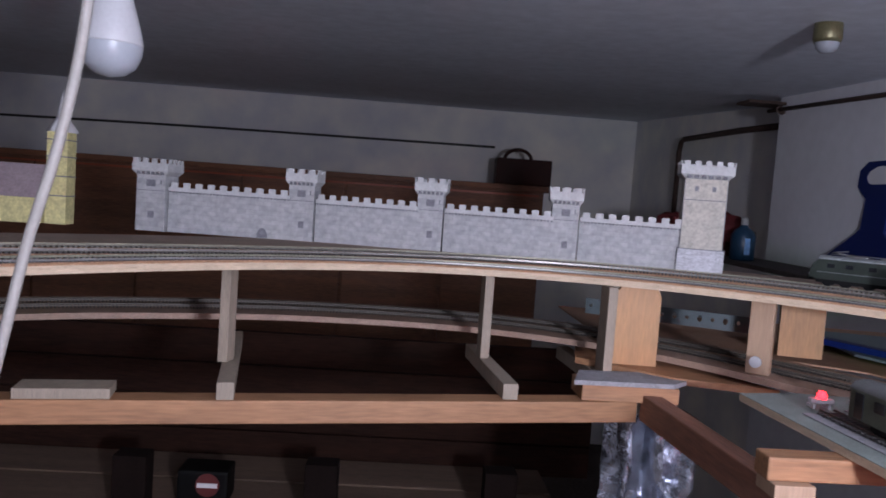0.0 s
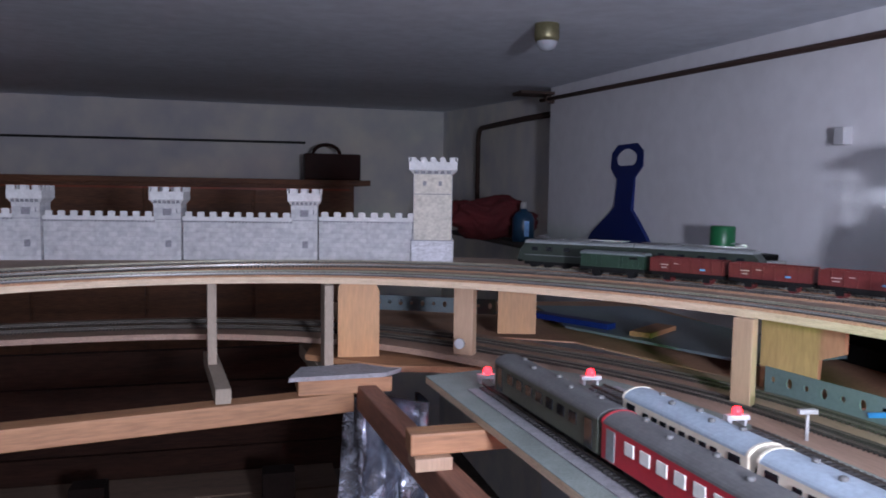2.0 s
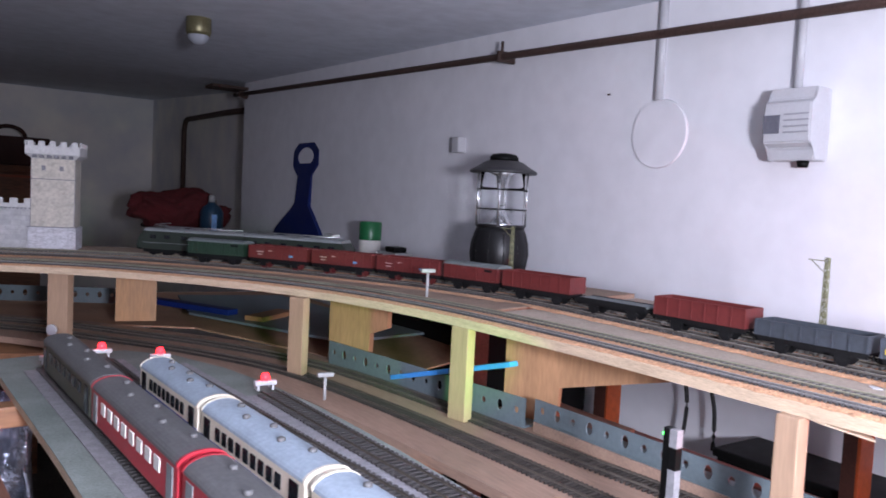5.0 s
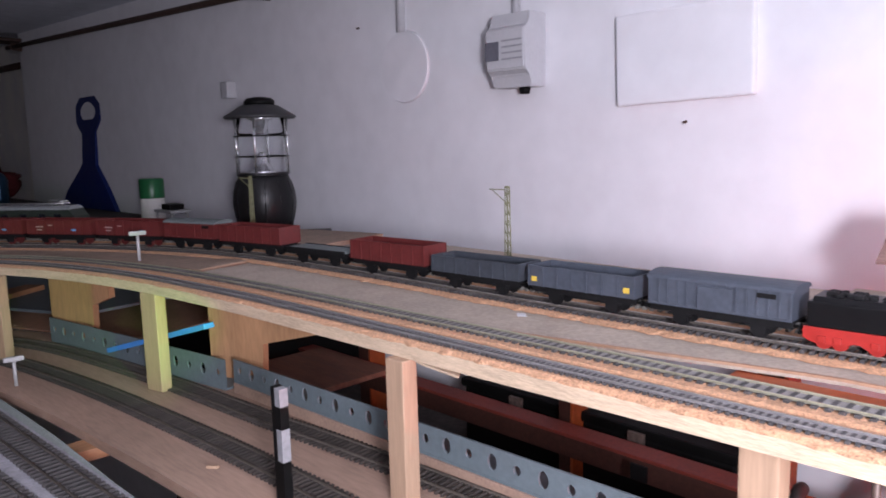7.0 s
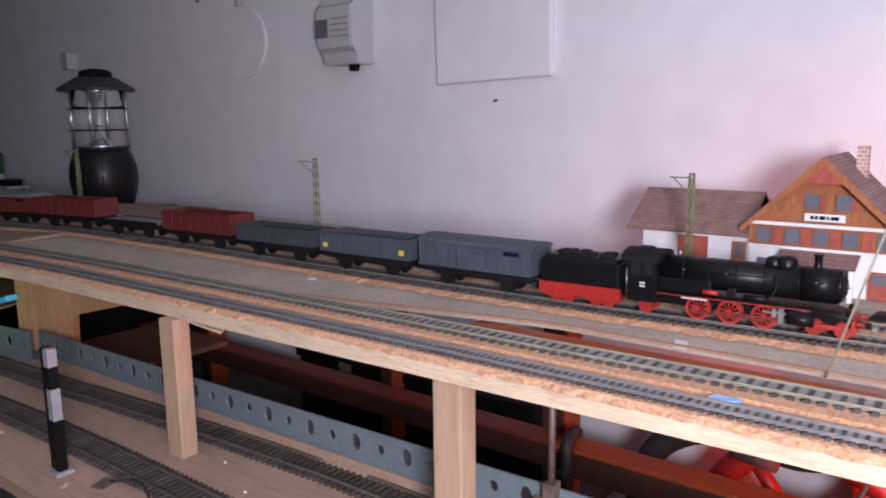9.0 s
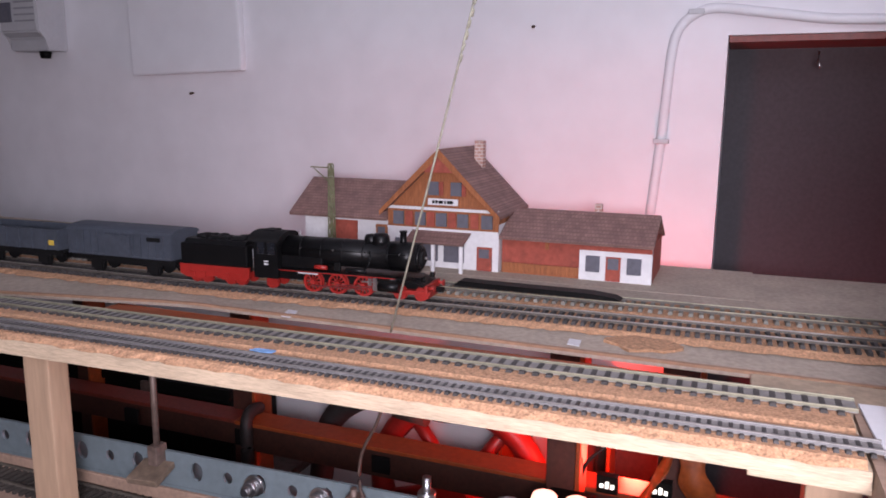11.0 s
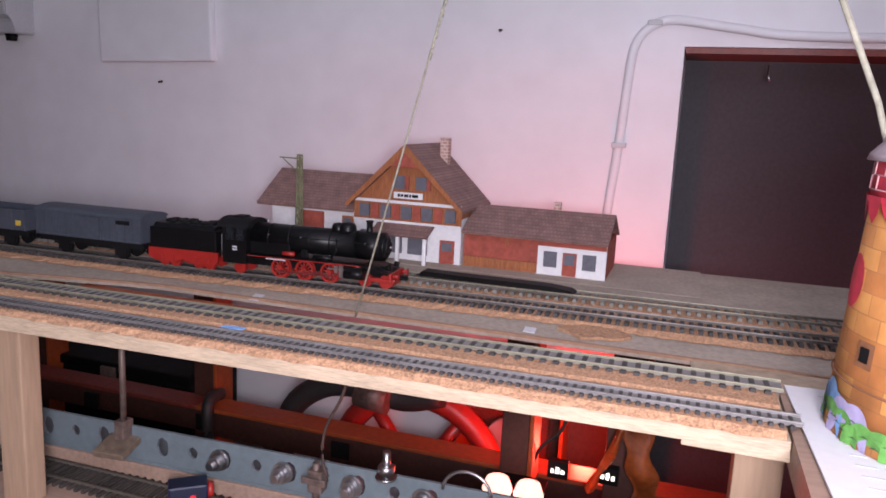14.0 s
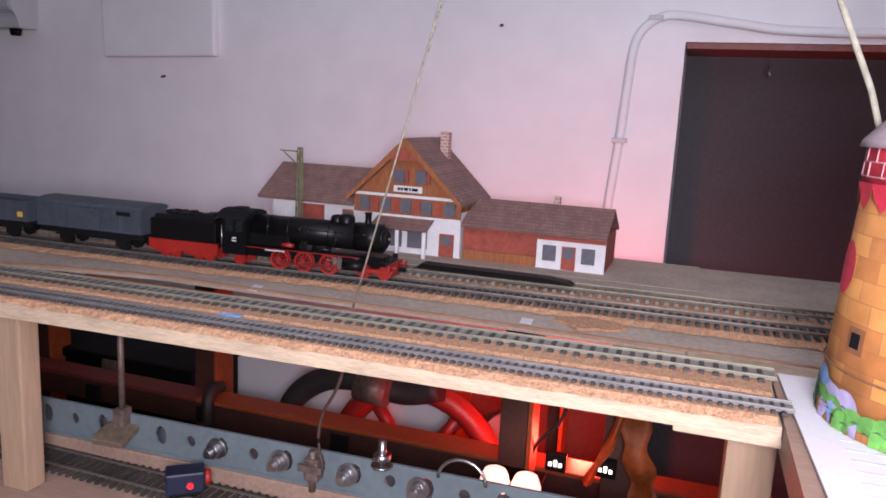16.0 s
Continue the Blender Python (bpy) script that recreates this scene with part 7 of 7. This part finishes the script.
# Added slat: its orange stands in for red glow in the deck gap.
part("gap_glow_slat", box(B(), 1.050, 1.088, -0.585, -0.20, 1.388, 1.3980, bevel=0.001), ORANGE, frame_)
solid("paper_scrap", prism(B(), [(-0.006, -0.0018), (0.005, -0.0024), (0.007, 0.001), (0.001, 0.0026), (-0.0055, 0.002)], "z", 0, 0.0005), SKY_BLUE, "pale blue paper scrap beside the front track", "paper scrap", "paper scraps", m=pose(0.985, -0.394, 1.4179, 0, 0, 96))
solid("cork_patch", prism(B(), [(0.014 * math.cos(a) * (1 + 0.2 * math.sin(5 * a)), 0.020 * math.sin(a) * (1 + 0.15 * math.cos(4 * a))) for a in (math.tau * k / 22 for k in range(22))], "z", 0, 0.0016), CORK, "round crumb of orange cork on the board", "cork piece", m=pose(1.122, -0.558, 1.4012))
solid("screw_plate", box(B(), -0.007, 0.007, -0.005, 0.005, 0, 0.0012, bevel=0.0004), RUSTY, "small dull metal plate on the lower deck", "metal plate", m=pose(0.904, -0.032, LOWZ + 0.0003, 0, 0, 24))
solid("connecting_wire", tube(B(), smooth_line([(0.906, -0.036, LOWZ + 0.0026), (0.914, -0.058, LOWZ + 0.005), (0.905, -0.085, LOWZ + 0.002), (0.892, -0.11, LOWZ + 0.0014)], 0.006), 0.0008, 6), HOSE, "thin dark wire beside the metal plate", "wire")
for x, y in ((0.936, -0.015), (0.969, -0.070), (0.951, -0.115)):
    solid("plaster_crumb", cyl(B(), (x, y, LOWZ + 0.0002), (x + 0.0004, y, LOWZ + 0.0014), 0.0011, 0.0006, 6), PAPER, "tiny white plaster crumb on the lower deck", "crumb", "plaster crumbs")
for x, y, w, a, z in ((1.1005, -0.333, 0.010, 20, 1.4010), (1.10, -0.02, 0.006, 50, 1.4023), (1.112, -0.52, 0.007, 10, 1.4010)):
    solid("paper_scrap", prism(B(), [(-w, -0.003), (w * 0.7, -0.004), (w, 0.003), (-w * 0.6, 0.004)], "z", 0, 0.0004), PAPER, "tiny torn paper scrap on the board", "paper scrap", "paper scraps", m=pose(x, y, z, 0, 0, a))

# ---- far end of the cellar ----
cab = thing("long_cabinet", "long dark brown stained wooden cabinet", "cabinet", pose(0, 4.0, 0))
part("body", box(B(), -2.9, 0.93, 0.02, 0.50, 0.0, 1.575), CABINET, cab)
part("top", box(B(), -2.92, 1.02, 0.0, 0.51, 1.575, 1.605, bevel=0.004), CABINET, cab)
for k in range(7):
    x = -2.88 + k * 0.545
    part("door", box(B(), x, x + 0.53, 0.0, 0.018, 0.30, 1.56, bevel=0.004), CABINET, cab)
part("rail_line", box(B(), -2.9, 0.90, -0.006, -0.001, 1.545, 1.556), ORANGE, cab, "thin orange rail")
case = thing("leather_case", "dark brown case with a round handle", "case", pose(0.815, 4.10, 1.606))
part("body", box(B(), -0.155, 0.155, -0.06, 0.06, 0, 0.145, bevel=0.008), CASE, case)
bm = B()
tube(bm, [(0.075 * math.cos(a) - 0.03, 0, 0.142 + 0.055 * math.sin(a)) for a in (math.pi * k / 14 for k in range(15))], 0.010, 8)
part("handle", bm, CASE, case)
solid("wall_cable", tube(B(), smooth_line([(-2.9, 4.515, 1.80), (-1.27, 4.515, 1.825), (0.0, 4.515, 1.834), (0.75, 4.515, 1.838)], 0.1), 0.007, 8), CABLE_BLACK, "thin black cable along the end wall", "cable")
bm = B()
bmesh.ops.create_icosphere(bm, subdivisions=5, radius=1.0)
for v in bm.verts:
    d = v.co.copy()
    fold = 1 + 0.22 * noise.noise(d * 2.3) + 0.08 * noise.noise(d * 7)
    v.co = Vector((1.235 + 0.175 * d.x * fold, 2.52 + 0.085 * d.y * fold, 1.445 + 0.082 * d.z * fold + 0.012 * math.sin(6 * d.x)))
    v.co.z = max(v.co.z, 1.3692)
for f_ in bm.faces:
    f_.smooth = True
solid("red_cloth", bm, RED_CLOTH, "dark red crumpled cloth bundle on the shelf", "cloth")
TEAL = material("dark_teal_plastic", (0.010, 0.040, 0.080), 0.35, vary=0.25)
bot = thing("blue_bottle", "dark teal blue plastic bottle with a pale cap", "bottle", pose(1.300, 2.36, 1.3695))
part("body", lathe(B(), [(0.036, 0), (0.040, 0.004), (0.040, 0.082), (0.031, 0.100), (0.014, 0.112), (0.013, 0.118)], 24), TEAL, bot)
part("cap", lathe(B(), [(0.012, 0.118), (0.012, 0.138), (0.006, 0.144)], 16), TEE_GREY, bot, "pale cap")
part("label", box(B(), -0.012, 0.006, -0.0415, -0.0395, 0.02, 0.075), SKY_BLUE, bot, "pale blue label")
bench = thing("plank_bench", "old dark wooden bench with raw plank shelf", "bench", pose(0, 1.5, 0))
for k in range(2):
    part("plank", box(B(), -1.4, 0.56, 0.02 + k * 0.17, 0.18 + k * 0.17, 0.775, 0.80, bevel=0.002), PLANK, bench)
for x in (-0.379, 0.018, 0.401, -0.80, -1.25):
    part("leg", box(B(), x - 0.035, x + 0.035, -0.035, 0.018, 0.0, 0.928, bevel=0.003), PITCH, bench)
# Boards run low to fill the dark band behind the planks.
for k in range(4):
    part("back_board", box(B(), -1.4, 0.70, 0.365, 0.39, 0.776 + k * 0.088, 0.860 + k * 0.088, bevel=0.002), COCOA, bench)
tin = thing("dark_tin", "dark tin box with a red and white label", "tin", pose(-0.245, 1.575, 0.8005))
part("body", box(B(), -0.055, 0.055, -0.04, 0.04, 0, 0.075, bevel=0.006), BLACK, tin)
part("label", cyl(B(), (0.012, -0.041, 0.045), (0.012, -0.043, 0.045), 0.026, seg=24), WAGON_RED, tin)
part("label_bar", box(B(), -0.010, 0.034, -0.0445, -0.043, 0.040, 0.050), ST_WHITE, tin)
# crumpled foil bag under the board
bm = B()
bmesh.ops.create_grid(bm, x_segments=44, y_segments=120, size=1.0)
for v in bm.verts:
    u, w = v.co.x, v.co.y
    v.co = Vector((0.555 + 0.075 * u + 0.02 * math.sin(9 * u + 3 * w), 1.02 + 0.03 * math.sin(14 * u + 2 * math.sin(5 * w)) + 0.011 * math.sin(31 * u + 3 * noise.noise(Vector((u * 2, w * 3, 5)))) + 0.016 * noise.noise(Vector((u * 4, w * 9, 0))) + 0.010 * noise.noise(Vector((u * 11, w * 26, 3))), 0.602 + 0.60 * w))
for f_ in bm.faces:
    f_.smooth = True
bmesh.ops.solidify(bm, geom=bm.faces[:], thickness=0.002)
solid("foil_sheet", bm, FOIL, "crumpled silver grey plastic sheet hanging below", "plastic sheet")
